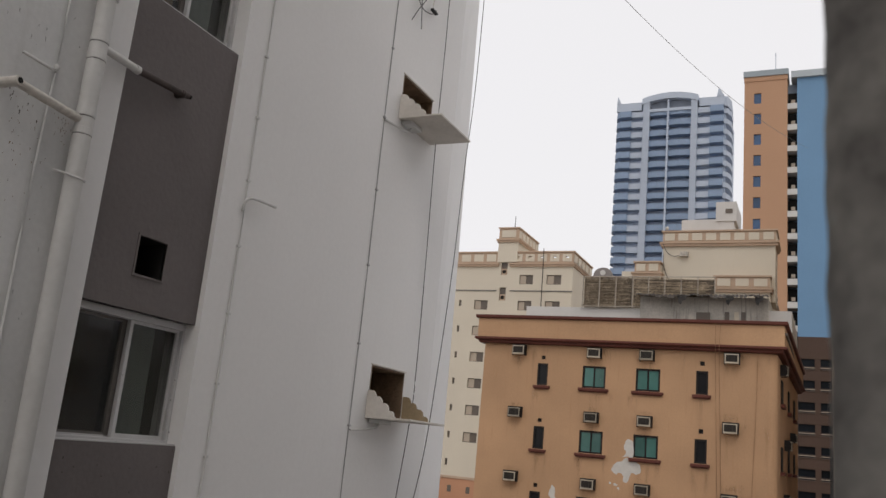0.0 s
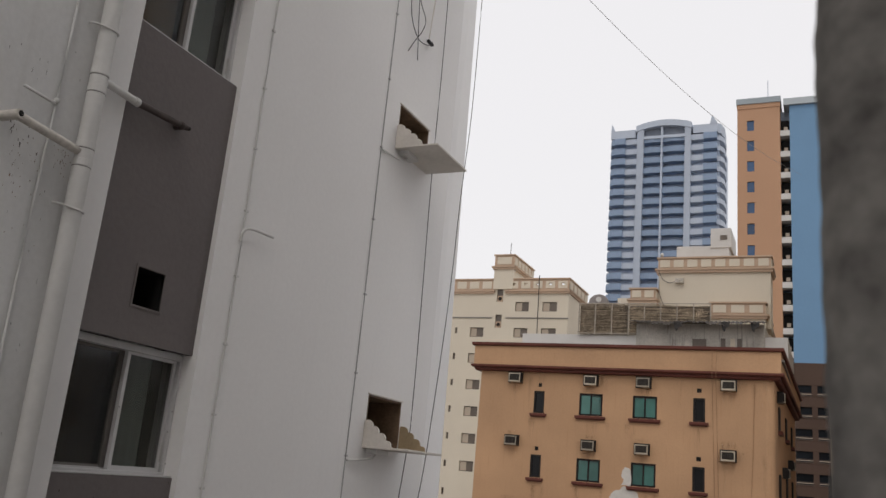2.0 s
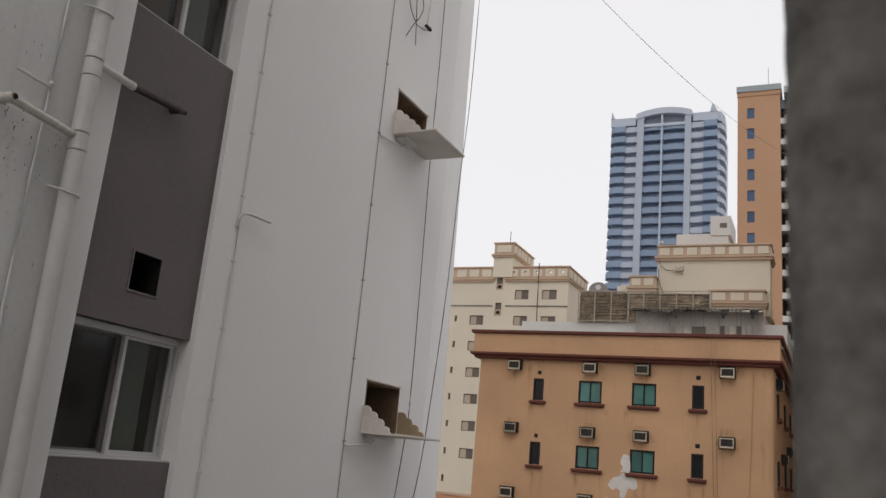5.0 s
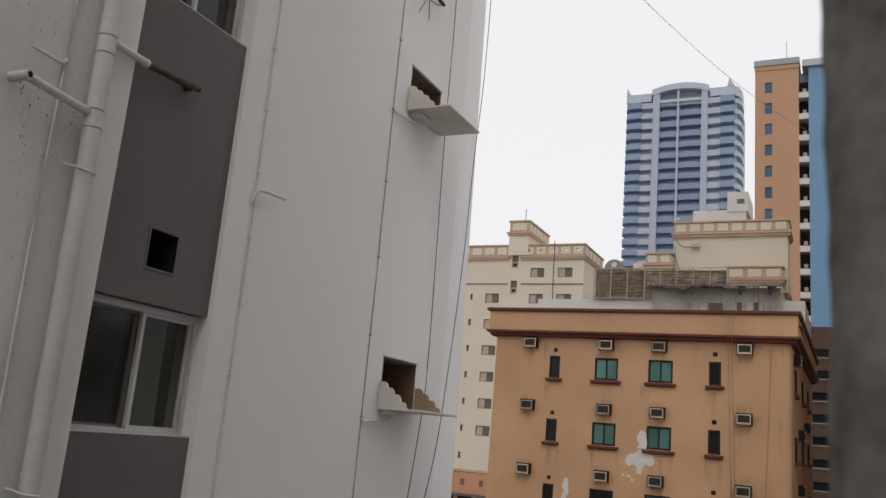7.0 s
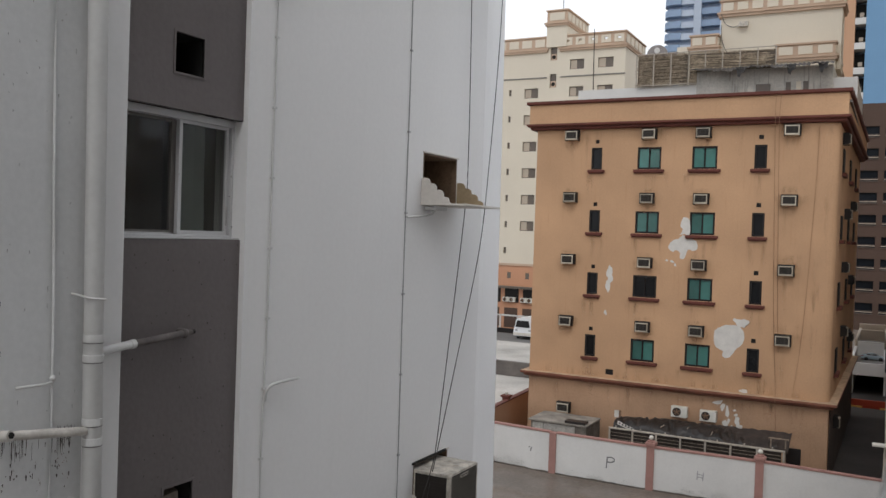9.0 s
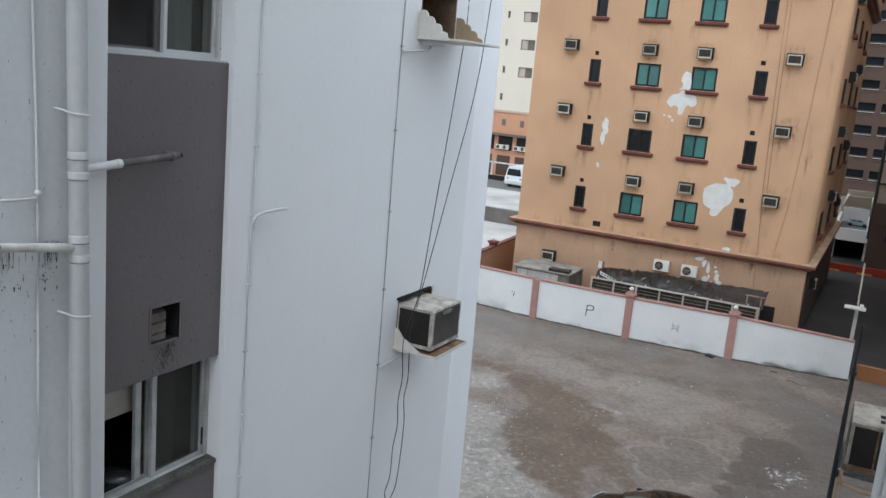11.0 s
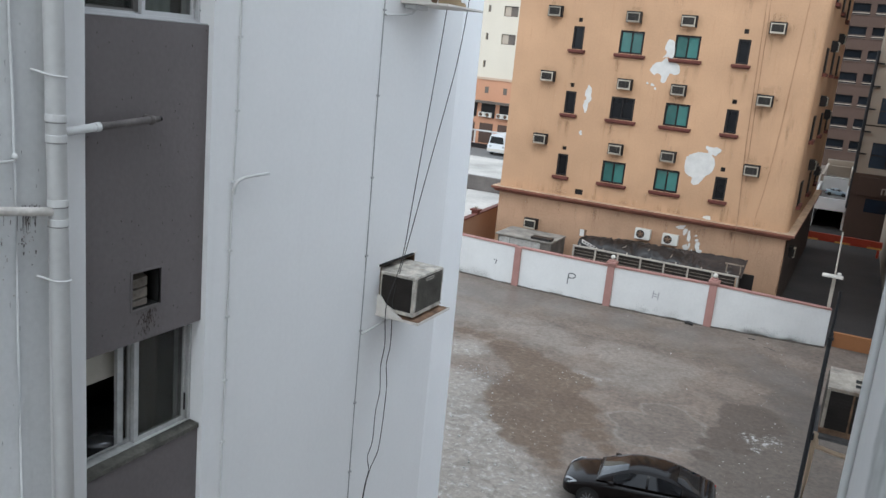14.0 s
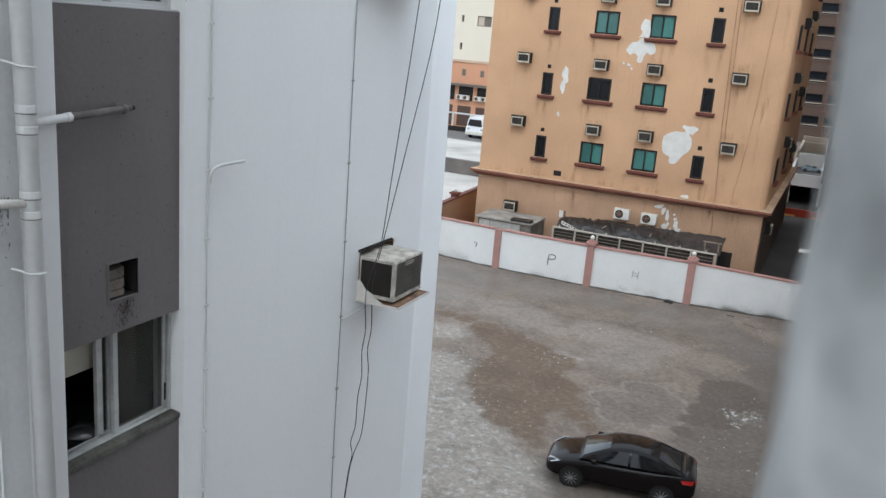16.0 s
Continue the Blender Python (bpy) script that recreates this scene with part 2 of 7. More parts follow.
STEEL_WHITE = surface("rust-stained white railing", (0.42, 0.37, 0.31), 0.6, 0.2, 4, 30, 0.05, streak=0.3, dirt=(0.2, 0.1, 0.05))
REED = surface("dry palm reed", (0.34, 0.275, 0.20), 0.95, 0.55, 3, 12, 0.4, per_object=0.2)
ASPHALT = surface("dark damp asphalt", (0.036, 0.031, 0.029), 0.7, 0.45, 0.35, 6, 0.15)
RED_PAINT = surface("orange red barrier paint", (0.42, 0.05, 0.02), 0.6, 0.12, 0.8, 12, 0.05)
YELLOW = surface("amber reflector", (0.75, 0.38, 0.08), 0.5, 0.1, 2, 20, 0)
CAR_PAINT = surface("dark brown car paint", (0.0075, 0.0058, 0.0055), 0.14, 0.1, 1, 30, 0, spec=0.17)
CAR_GLASS = glass("car window glass", (0.008, 0.009, 0.011), 0.03, 0.0, 0.45)
RUBBER = surface("tyre rubber", (0.02, 0.02, 0.02), 0.9, 0.2, 5, 50, 0.1)
ALLOY = surface("alloy wheel", (0.26, 0.26, 0.26), 0.35, 0.1, 4, 30, 0, metal=0.8)
LAMP_RED = surface("red tail lamp", (0.42, 0.015, 0.012), 0.2, 0.1, 4, 30, 0)
LAMP_CLEAR = surface("clear headlamp", (0.40, 0.41, 0.42), 0.15, 0.15, 12, 40, 0)
VAN_WHITE = surface("white van paint", (0.72, 0.73, 0.74), 0.3, 0.03, 1, 20, 0)
BIRD = surface("pebble and rubbish", (0.33, 0.32, 0.30), 0.9, 0.3, 3, 20, 0, per_object=0.3)
BLIND = surface("beige roller blind", (0.42, 0.39, 0.33), 0.8, 0.08, 2, 30, 0.05)
# very dark wall colour stands in for the lack of light indoors
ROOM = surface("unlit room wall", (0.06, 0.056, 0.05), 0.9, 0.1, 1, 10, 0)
POT = surface("dark steel pot", (0.22, 0.22, 0.23), 0.2, 0.1, 4, 30, 0, metal=0.7)
CORRUGATED = surface("grey corrugated sheet", (0.085, 0.074, 0.064), 0.7, 0.35, 1.5, 12, 0.2, streak=0.4)


def lot_material():
    """The unpaved lot: pale crusted sand, grey damp film, a right side with shade in its colour, and two brown muddy
    patches with uneven edges.
    """
    m = surface("sandy wet lot", (0.149, 0.116, 0.092), 0.75, 0.34, 0.5, 8.0, 0.22)
    n, l = m.node_tree.nodes, m.node_tree.links
    b = n["Principled BSDF"]
    col = b.inputs["Base Color"].links[0].from_socket
    geo = n.new("ShaderNodeNewGeometry")
    warp = n.new("ShaderNodeTexNoise")
    warp.inputs["Scale"].default_value = 0.5
    warp.inputs["Detail"].default_value = 10
    warp.inputs["Roughness"].default_value = 0.7
    l.new(geo.outputs["Position"], warp.inputs["Vector"])

    def math_node(op, a, v):
        k = n.new("ShaderNodeMath")
        k.operation = op
        for i, q in enumerate((a, v)):
            if isinstance(q, (int, float)):
                k.inputs[i].default_value = q
            else:
                l.new(q, k.inputs[i])
        return k.outputs[0]

    def blob(centres, soft=0.12, wander=1.6):
        """Mask of a union of discs (x, y, r) whose edge wanders."""
        best = None
        for (x, y, r) in centres:
            d = n.new("ShaderNodeVectorMath")
            d.operation = "DISTANCE"
            d.inputs[1].default_value = (x, y, 0)
            l.new(geo.outputs["Position"], d.inputs[0])
            q = math_node("SUBTRACT", d.outputs["Value"], r)
            best = q if best is None else math_node("MINIMUM", best, q)
        w = math_node("MULTIPLY", math_node("SUBTRACT", warp.outputs[0], 0.5), wander)
        r = n.new("ShaderNodeMapRange")
        r.interpolation_type = "SMOOTHSTEP"
        r.inputs["From Min"].default_value = soft
        r.inputs["From Max"].default_value = -soft
        l.new(math_node("ADD", best, w), r.inputs["Value"])
        return r.outputs[0]

    def over(col, mask, colour, amount):
        mx = n.new("ShaderNodeMix")
        mx.data_type = "RGBA"
        l.new(math_node("MULTIPLY", mask, amount), mx.inputs[0])
        l.new(col, mx.inputs[6])
        mx.inputs[7].default_value = rgba(colour)
        return mx.outputs[2]

    pale = n.new("ShaderNodeMapRange")
    pn = n.new("ShaderNodeTexNoise")
    pn.inputs["Scale"].default_value = 3.6
    pn.inputs["Detail"].default_value = 10
    pn.inputs["Roughness"].default_value = 0.78
    l.new(geo.outputs["Position"], pn.inputs["Vector"])
    l.new(pn.outputs[0], pale.inputs["Value"])
    pale.inputs["From Min"].default_value = 0.53
    pale.inputs["From Max"].default_value = 0.60
    crust = blob([(-10.6, 20.6, 1.6), (-8.9, 18.3, 1.6), (-7.4, 16.4, 1.7), (-6.3, 15.2, 1.8), (-9.5, 15.5, 3.2), (-12.5, 18.5, 3.0), (-12.6, 22.0, 1.6), (-11.2, 24.2, 0.9), (-6.6, 24.2, 0.5), (-6.9, 23.6, 0.4)], 0.5, 2.6)
    col = over(col, crust, (0.285, 0.258, 0.224), 0.65)
    col = over(col, math_node("MULTIPLY", pale.outputs[0], crust), (0.47, 0.455, 0.425), 0.5)
    dry = blob([(-12.3, 28.0, 0.9), (-10.5, 27.9, 1.1), (-9.0, 27.5, 1.0), (-7.7, 26.8, 0.8), (-6.5, 27.4, 1.2), (-5.0, 27.2, 1.3), (-4.9, 25.4, 1.1), (-3.9, 27.4, 0.8)], 0.4, 2.2)
    col = over(col, dry, (0.262, 0.232, 0.200), 0.42)
    pan = n.new("ShaderNodeTexNoise")
    pan.inputs["Scale"].default_value = 1.1
    pan.inputs["Detail"].default_value = 7
    pan.inputs["Roughness"].default_value = 0.6
    pan.inputs["Distortion"].default_value = 0.8
    l.new(geo.outputs["Position"], pan.inputs["Vector"])
    for lo, hi, tone, amount in ((0.50, 0.56, (0.225, 0.196, 0.168), 0.2), (0.46, 0.41, (0.118, 0.095, 0.077), 0.35)):
        step = n.new("ShaderNodeMapRange")
        step.interpolation_type = "SMOOTHSTEP"
        step.inputs["From Min"].default_value = lo
        step.inputs["From Max"].default_value = hi
        l.new(pan.outputs[0], step.inputs["Value"])
        col = over(col, step.outputs[0], tone, amount)
    damp = blob([(-14.5, 31.5, 1.6), (-12.4, 31.0, 1.6), (-10.0, 31.4, 1.2), (-13.2, 28.6, 1.3), (-7.4, 31.4, 1.0), (-4.4, 31.2, 1.4), (-1.0, 29.2, 1.2), (0.0, 28.2, 0.9), (-2.2, 30.2, 0.9), (0.2, 25.5, 1.2)], 0.7, 2.4)
    col = over(col, damp, (0.118, 0.102, 0.088), 0.5)
    # right side: damp earth and the buildings' shade, both put into the colour
    darkened = blob([(-1.2, 21.6, 1.2), (-0.6, 20.0, 1.8), (-1.4, 18.2, 1.9), (-2.6, 19.0, 0.7), (-0.4, 23.6, 0.8), (-3.2, 16.5, 1.6), (0.3, 24.0, 1.5), (0.4, 21.0, 1.5), (0.0, 26.8, 1.1)], 0.25, 1.8)
    col = over(col, darkened, (0.098, 0.080, 0.065), 0.7)
    film = blob([(-4.4, 21.9, 0.75), (-3.6, 22.9, 0.85), (-3.2, 21.6, 1.05), (-3.9, 20.9, 0.7), (-2.9, 22.6, 0.6), (-3.2, 20.4, 0.4)], 0.1, 1.5)
    col = over(col, film, (0.118, 0.098, 0.082), 0.4)
    rim = math_node("MULTIPLY", film, math_node("SUBTRACT", 1.0, film))
    col = over(col, math_node("MULTIPLY", rim, 4.0), (0.27, 0.25, 0.22), 0.3)
    mud = blob([(-11.9, 25.9, 0.4), (-11.1, 25.8, 0.5), (-10.2, 25.4, 0.6), (-9.3, 24.8, 0.85), (-8.3, 24.1, 1.05), (-7.6, 22.6, 1.35), (-7.4, 21.2, 1.5), (-7.0, 20.0, 1.25), (-6.6, 19.0, 0.9), (-5.95, 18.2, 0.5), (-5.45, 17.6, 0.28), (-6.4, 21.7, 0.95), (-6.9, 23.6, 0.8), (-6.2, 20.3, 0.7), (-5.7, 20.8, 0.65), (-5.1, 20.1, 0.45), (-4.55, 19.4, 0.3)], 0.14, 1.15)
    col = over(col, mud, (0.112, 0.077, 0.051), 0.9)
    col = over(col, math_node("MULTIPLY", pale.outputs[0], mud), (0.215, 0.175, 0.135), 0.4)
    stain = blob([(-8.6, 24.6, 0.5), (-8.0, 21.8, 0.6), (-6.6, 22.0, 0.7), (-7.4, 19.9, 0.5), (-10.2, 25.0, 0.5)], 0.4, 2.4)
    col = over(col, stain, (0.088, 0.060, 0.042), 0.55)
    mud2 = blob([(-1.1, 24.9, 0.75), (-1.6, 24.5, 0.8), (-0.8, 24.2, 0.7), (-1.4, 23.5, 0.75), (-1.9, 22.6, 0.5), (-2.0, 21.7, 0.4), (-2.2, 20.8, 0.35), (-1.3, 22.1, 0.5)], 0.1, 1.0)
    col = over(col, mud2, (0.088, 0.067, 0.052), 0.85)
    tex = n.new("ShaderNodeTexNoise")
    tex.inputs["Scale"].default_value = 5.5
    tex.inputs["Detail"].default_value = 8
    tex.inputs["Roughness"].default_value = 0.75
    l.new(geo.outputs["Position"], tex.inputs["Vector"])
    lacy = n.new("ShaderNodeMapRange")
    lacy.inputs["From Min"].default_value = 0.5
    lacy.inputs["From Max"].default_value = 0.6
    l.new(tex.outputs[0], lacy.inputs["Value"])
    splash = blob([(-0.85, 22.7, 0.32), (-0.5, 23.1, 0.25), (-1.15, 22.9, 0.2), (-0.8, 22.1, 0.18)], 0.1, 1.0)
    col = over(col, math_node("MULTIPLY", splash, lacy.outputs[0]), (0.58, 0.58, 0.56), 0.6)
    grit = n.new("ShaderNodeTexVoronoi")
    grit.inputs["Scale"].default_value = 3.4
    l.new(geo.outputs["Position"], grit.inputs["Vector"])
    speck = n.new("ShaderNodeMapRange")
    speck.inputs["From Min"].default_value = 0.10
    speck.inputs["From Max"].default_value = 0.05
    l.new(grit.outputs["Distance"], speck.inputs["Value"])
    col = over(col, math_node("MULTIPLY", speck.outputs[0], lacy.outputs[0]), (0.5, 0.49, 0.46), 0.4)
    mott = n.new("ShaderNodeMapRange")
    mott.inputs["From Min"].default_value = 0.3
    mott.inputs["From Max"].default_value = 0.7
    mott.inputs["To Min"].default_value = 0.66
    mott.inputs["To Max"].default_value = 1.34
    l.new(tex.outputs[0], mott.inputs["Value"])
    mm = n.new("ShaderNodeMix")
    mm.data_type, mm.blend_type = "RGBA", "MULTIPLY"
    mm.inputs[0].default_value = 1
    l.new(col, mm.inputs[6])
    l.new(mott.outputs[0], mm.inputs[7])
    col = mm.outputs[2]
    l.new(col, b.inputs["Base Color"])
    rg = n.new("ShaderNodeMapRange")
    rg.inputs["To Min"].default_value = 0.8
    rg.inputs["To Max"].default_value = 0.38
    l.new(damp, rg.inputs["Value"])
    l.new(rg.outputs[0], b.inputs["Roughness"])
    return m


LOT = lot_material()


# ---- mesh helpers ----
def box(bm, x0, x1, y0, y1, z0, z1, bevel=0.0):
    r = bmesh.ops.create_cube(bm, size=1, matrix=Matrix.Translation(((x0 + x1) / 2, (y0 + y1) / 2, (z0 + z1) / 2)) @ Matrix.Diagonal((x1 - x0, y1 - y0, z1 - z0, 1)))
    if bevel:
        es = list({e for v in r["verts"] for e in v.link_edges})
        bmesh.ops.bevel(bm, geom=es, offset=bevel, segments=2, affect="EDGES", profile=0.6)


def solid(*a, bevel=0.0):
    bm = bmesh.new()
    box(bm, *a, bevel=bevel)
    return bm


def rod(bm, p0, p1, r, seg=10, r1=None):
    p0, p1 = Vector(p0), Vector(p1)
    d = p1 - p0
    m = Matrix.Translation((p0 + p1) / 2) @ d.to_track_quat("Z", "Y").to_matrix().to_4x4()
    bmesh.ops.create_cone(bm, cap_ends=True, segments=seg, radius1=r, radius2=r if r1 is None else r1, depth=d.length, matrix=m)


def tube(bm, pts, r, seg=6):
    """A round tube along a polyline, with one ring a point."""
    pts = [Vector(p) for p in pts]
    rings = []
    for i, p in enumerate(pts):
        d = (pts[min(i + 1, len(pts) - 1)] - pts[max(i - 1, 0)]).normalized()
        q = d.to_track_quat("Z", "Y")
        rings.append([bm.verts.new(p + q @ Vector((r * math.cos(2 * math.pi * k / seg), r * math.sin(2 * math.pi * k / seg), 0))) for k in range(seg)])
    for a, b in zip(rings, rings[1:]):
        for k in range(seg):
            bm.faces.new((a[k], a[(k + 1) % seg], b[(k + 1) % seg], b[k]))
    bm.faces.new(rings[0][::-1])
    bm.faces.new(rings[-1])


def smooth_path(pts, n=8):
    """Catmull-Rom points through pts."""
    pts = [Vector(p) for p in pts]
    out = []
    for i in range(len(pts) - 1):
        a, b, c, d = pts[max(i - 1, 0)], pts[i], pts[i + 1], pts[min(i + 2, len(pts) - 1)]
        for k in range(n):
            t = k / n
            out.append(0.5 * (2 * b + (c - a) * t + (2 * a - 5 * b + 4 * c - d) * t * t + (3 * b - a - 3 * c + d) * t ** 3))
    return out + [pts[-1]]


def prism(bm, pts, d):
    """A flat polygon of 3D points pushed along the vector d."""
    d = Vector(d)
    a = [bm.verts.new(Vector(p)) for p in pts]
    b = [bm.verts.new(Vector(p) + d) for p in pts]
    bm.faces.new(a)
    bm.faces.new(b[::-1])
    k = len(a)
    for i in range(k):
        bm.faces.new((a[(i + 1) % k], a[i], b[i], b[(i + 1) % k]))


def pierced(bm, u0, u1, z0, z1, holes, place, thick):
    """A wall sheet with rectangular holes (u0, u1, z0, z1) through it; place(u, z, depth) gives the point."""
    us = sorted({u0, u1, *[q for h in holes for q in h[:2]]})
    zs = sorted({z0, z1, *[q for h in holes for q in h[2:]]})
    us, zs = [u for u in us if u0 <= u <= u1], [z for z in zs if z0 <= z <= z1]
    cache = {}

    def v(i, j, k):
        if (i, j, k) not in cache:
            cache[i, j, k] = bm.verts.new(place(us[i], zs[j], thick * k))
        return cache[i, j, k]

    def full(i, j):
        if not (0 <= i < len(us) - 1 and 0 <= j < len(zs) - 1):
            return False
        cu, cz = (us[i] + us[i + 1]) / 2, (zs[j] + zs[j + 1]) / 2
        return not any(h[0] < cu < h[1] and h[2] < cz < h[3] for h in holes)
    for i in range(len(us) - 1):
        for j in range(len(zs) - 1):
            if not full(i, j):
                continue
            bm.faces.new((v(i, j, 0), v(i + 1, j, 0), v(i + 1, j + 1, 0), v(i, j + 1, 0)))
            bm.faces.new((v(i, j, 1), v(i, j + 1, 1), v(i + 1, j + 1, 1), v(i + 1, j, 1)))
            for (di, dj, a, b) in ((-1, 0, (i, j), (i, j + 1)), (1, 0, (i + 1, j), (i + 1, j + 1)), (0, -1, (i, j), (i + 1, j)), (0, 1, (i, j + 1), (i + 1, j + 1))):
                if not full(i + di, j + dj):
                    bm.faces.new((v(*a, 0), v(*b, 0), v(*b, 1), v(*a, 1)))
    bmesh.ops.recalc_face_normals(bm, faces=bm.faces[:])


def root_of(ob):
    p = Vector()
    while ob:
        p += ob.location
        ob = ob.parent
    return p


def mesh_from(name, bm, material, smooth=False):
    me = bpy.data.meshes.new(name)
    bm.to_mesh(me)
    bm.free()
    me.materials.append(material)
    if smooth:
        me.polygons.foreach_set("use_smooth", [True] * len(me.polygons))
    return me


def part(name, bm, material, parent, label="", smooth=False):
    """bm, in world metres, as one mesh under a thing or a part."""
    bmesh.ops.translate(bm, verts=bm.verts, vec=-root_of(parent))
    ob = new(name, mesh_from(name, bm, material, smooth))
    ob.parent = parent
    return tagged(ob, label) if label else ob


def share(name, me, parent, at):
    """One more piece on a shared mesh, at a world place."""
    ob = new(name, me)
    ob.parent = parent
    ob.location = Vector(at) - root_of(parent)
    return ob


def thing(name, at, label, category, group="", kind=""):
    ob = new(name)
    ob.location = at
    return tagged(ob, label, category, group, kind)


def single(name, bm, material, label, category, group="", kind="", smooth=False):
    ob = new(name, mesh_from(name, bm, material, smooth))
    return tagged(ob, label, category, group, kind)


# ---- ground, road ----
def ground_sheet(name, x0, x1, y0, y1, z, material, label, category, n=1):
    bm = bmesh.new()
    bmesh.ops.create_grid(bm, x_segments=n, y_segments=n, size=0.5, matrix=Matrix.Translation(((x0 + x1) / 2, (y0 + y1) / 2, z)) @ Matrix.Diagonal((x1 - x0, y1 - y0, 1, 1)))
    return single(name, bm, material, label, category, kind="structure")


ground_sheet("ground", -900, 900, -600, 1400, 0, LOT, "sandy grey lot with brown muddy patches", "ground", 4)
ground_sheet("road", -1.9, 12, 34.6, 84, 0.004, ASPHALT, "dark damp asphalt side street", "road")
ground_sheet("pavement", -70, -16.3, 45.6, 77, 0.003, surface("pale dusty gravel", (0.44, 0.42, 0.39), 0.9, 0.3, 0.25, 5, 0.3), "pale dusty gravel yard", "ground")
ground_sheet("road", -80, -17.5, 76, 82.5, 0.006, surface("worn grey asphalt", (0.14, 0.135, 0.13), 0.8, 0.15, 0.5, 6, 0.15), "worn grey asphalt street", "road")

# ---- white building beside the camera ----
XW = -4.0
WIN_Z = [(1.32, 2.18), (4.38, 5.25), (7.48, 8.32), (10.47, 11.33), (13.47, 14.38), (16.64, 17.5), (19.74, 20.6), (22.84, 23.7)]
TOP = 25.5
STOREYS = [-6.2, -3.1, 0, 3.1, 6.2]
OPEN = (4.82, 5.56, 10.86, 11.37)
OPENINGS = [-3.115, 0, 3.14, 6.2]

block = thing("white_apartment_building", (XW, 0, 0), "white painted apartment building with taupe grey window strips", "building")
bm = bmesh.new()
pierced(bm, 2.222, 6.2, 0, TOP, [(OPEN[0], OPEN[1], OPEN[2] + s, OPEN[3] + s) for s in OPENINGS], lambda u, z, d: (XW - d, u, z), 0.3)
part("wall", bm, WHITE, block)
bm = bmesh.new()
rings = [[bm.verts.new(p) for p in ((XW, 6.2, z), (XW - d, 7.2, z), (XW - 12, 7.2, z), (XW - 12, 6.2, z))] for z, d in ((0, 0.11), (TOP, 0.345))]
for k in range(4):
    bm.faces.new((rings[0][k], rings[0][(k + 1) % 4], rings[1][(k + 1) % 4], rings[1][k]))
for r in rings:
    bm.faces.new(r)
bmesh.ops.recalc_face_normals(bm, faces=bm.faces[:])
part("corner_wall", bm, surface("brighter white wall paint", (0.865, 0.86, 0.855), 0.75, 0.03, 0.7, 22, 0.08), block, "brighter white painted corner strip")
# the white splits at the soil pipe: brighter on the pier, duller beyond it
part("pier", solid(-4.5, -4.0, 0.86, 1.135, 0, TOP, bevel=0.012), WHITE, block, "brighter white pier")
part("side_wall", solid(-4.5, -4.003, -14, 0.87, 0, TOP), WHITE_OLD, block, "weathered white wall with dirt drips")
part("back_wall", solid(-12, -11.7, -14, 6.4, 0, TOP), WHITE, block)
part("roof", solid(-12, -3.95, -14, 6.9, TOP, TOP + 0.3), WHITE, block)


XP = -4.045         # face of the grey panels
V0, V1 = 1.548, 1.808


def spandrel(z0, z1, hole):
    bm = bmesh.new()
    holes = [(V0, V1, hole, hole + 0.26)] if hole else []
    pierced(bm, 1.08, 2.222, z0, z1, holes, lambda u, z, d: (XP - d, u, z), 0.05)
    p = part("spandrel_panel", bm, GREYPAINT, block)
    if hole:
        rim = bmesh.new()
        for a in ((V0 - 0.015, V0, hole - 0.015, hole + 0.275), (V1, V1 + 0.015, hole - 0.015, hole + 0.275), (V0, V1, hole - 0.015, hole), (V0, V1, hole + 0.26, hole + 0.275)):
            box(rim, XP - 0.02, XP + 0.007, a[0], a[1], a[2], a[3])
        part("opening_rim", rim, GREYPAINT, p)
        duct = bmesh.new()
        pierced(duct, V0, V1, hole, hole + 0.26, [], lambda u, z, d: (-4.62 - d, u, z), 0.02)
        for a in ((V0 - 0.02, V0 + 0.003, hole, hole + 0.26), (V1 - 0.003, V1 + 0.02, hole, hole + 0.26), (V0 + 0.003, V1 - 0.003, hole - 0.02, hole + 0.003), (V0 + 0.003, V1 - 0.003, hole + 0.257, hole + 0.28)):
            box(duct, -4.62, XP - 0.015, a[0], a[1], a[2], a[3])
        part("duct", duct, HOLE_DARK, p)
    return p


edges = [0.0] + [q for w in WIN_Z for q in w] + [TOP]
for i in range(0, len(edges), 2):
    z0, z1 = edges[i], edges[i + 1]
    lower = abs(z0 - 8.32) < 0.01
    p = spandrel(z0, z1, z0 + (0.235 if lower else 0.24) if z0 > 1 else 0)
    if lower:
        for k in range(3):
            sl = bmesh.new()
            z = 8.53 + 0.078 * k
            prism(sl, [(-4.16, V0 + 0.005, z + 0.03), (-4.09, V0 + 0.005, z), (-4.09, V0 + 0.18, z + 0.008), (-4.16, V0 + 0.18, z + 0.038)], (0, 0, 0.062))
            bmesh.ops.recalc_face_normals(sl, faces=sl.faces[:])
            part("louvre", sl, LOUVRE_BROWN, p)


def drape(x, y0, y1, z0, z1, folds, deep, lean=0.0):
    """A hanging curtain with upright folds, its bottom edge pulled aside by lean."""
    bm = bmesh.new()
    n = folds * 8
    rows = []
    for z, k in ((z0, lean), ((z0 + z1) / 2, lean * 0.35), (z1, 0.0)):
        rows.append([bm.verts.new((x + deep * math.sin(2 * math.pi * folds * i / n) * (1 + 0.4 * math.sin(i * 0.9)), y0 + (y1 - y0) * i / n + k, z)) for i in range(n + 1)])
    for a, c in zip(rows, rows[1:]):
        for i in range(n):
            bm.faces.new((a[i], a[i + 1], c[i + 1], c[i]))
    r = bmesh.ops.extrude_face_region(bm, geom=bm.faces[:])
    bmesh.ops.translate(bm, verts=[v for v in r["geom"] if isinstance(v, bmesh.types.BMVert)], vec=(-0.004, 0, 0))
    bmesh.ops.recalc_face_normals(bm, faces=bm.faces[:])
    return bm


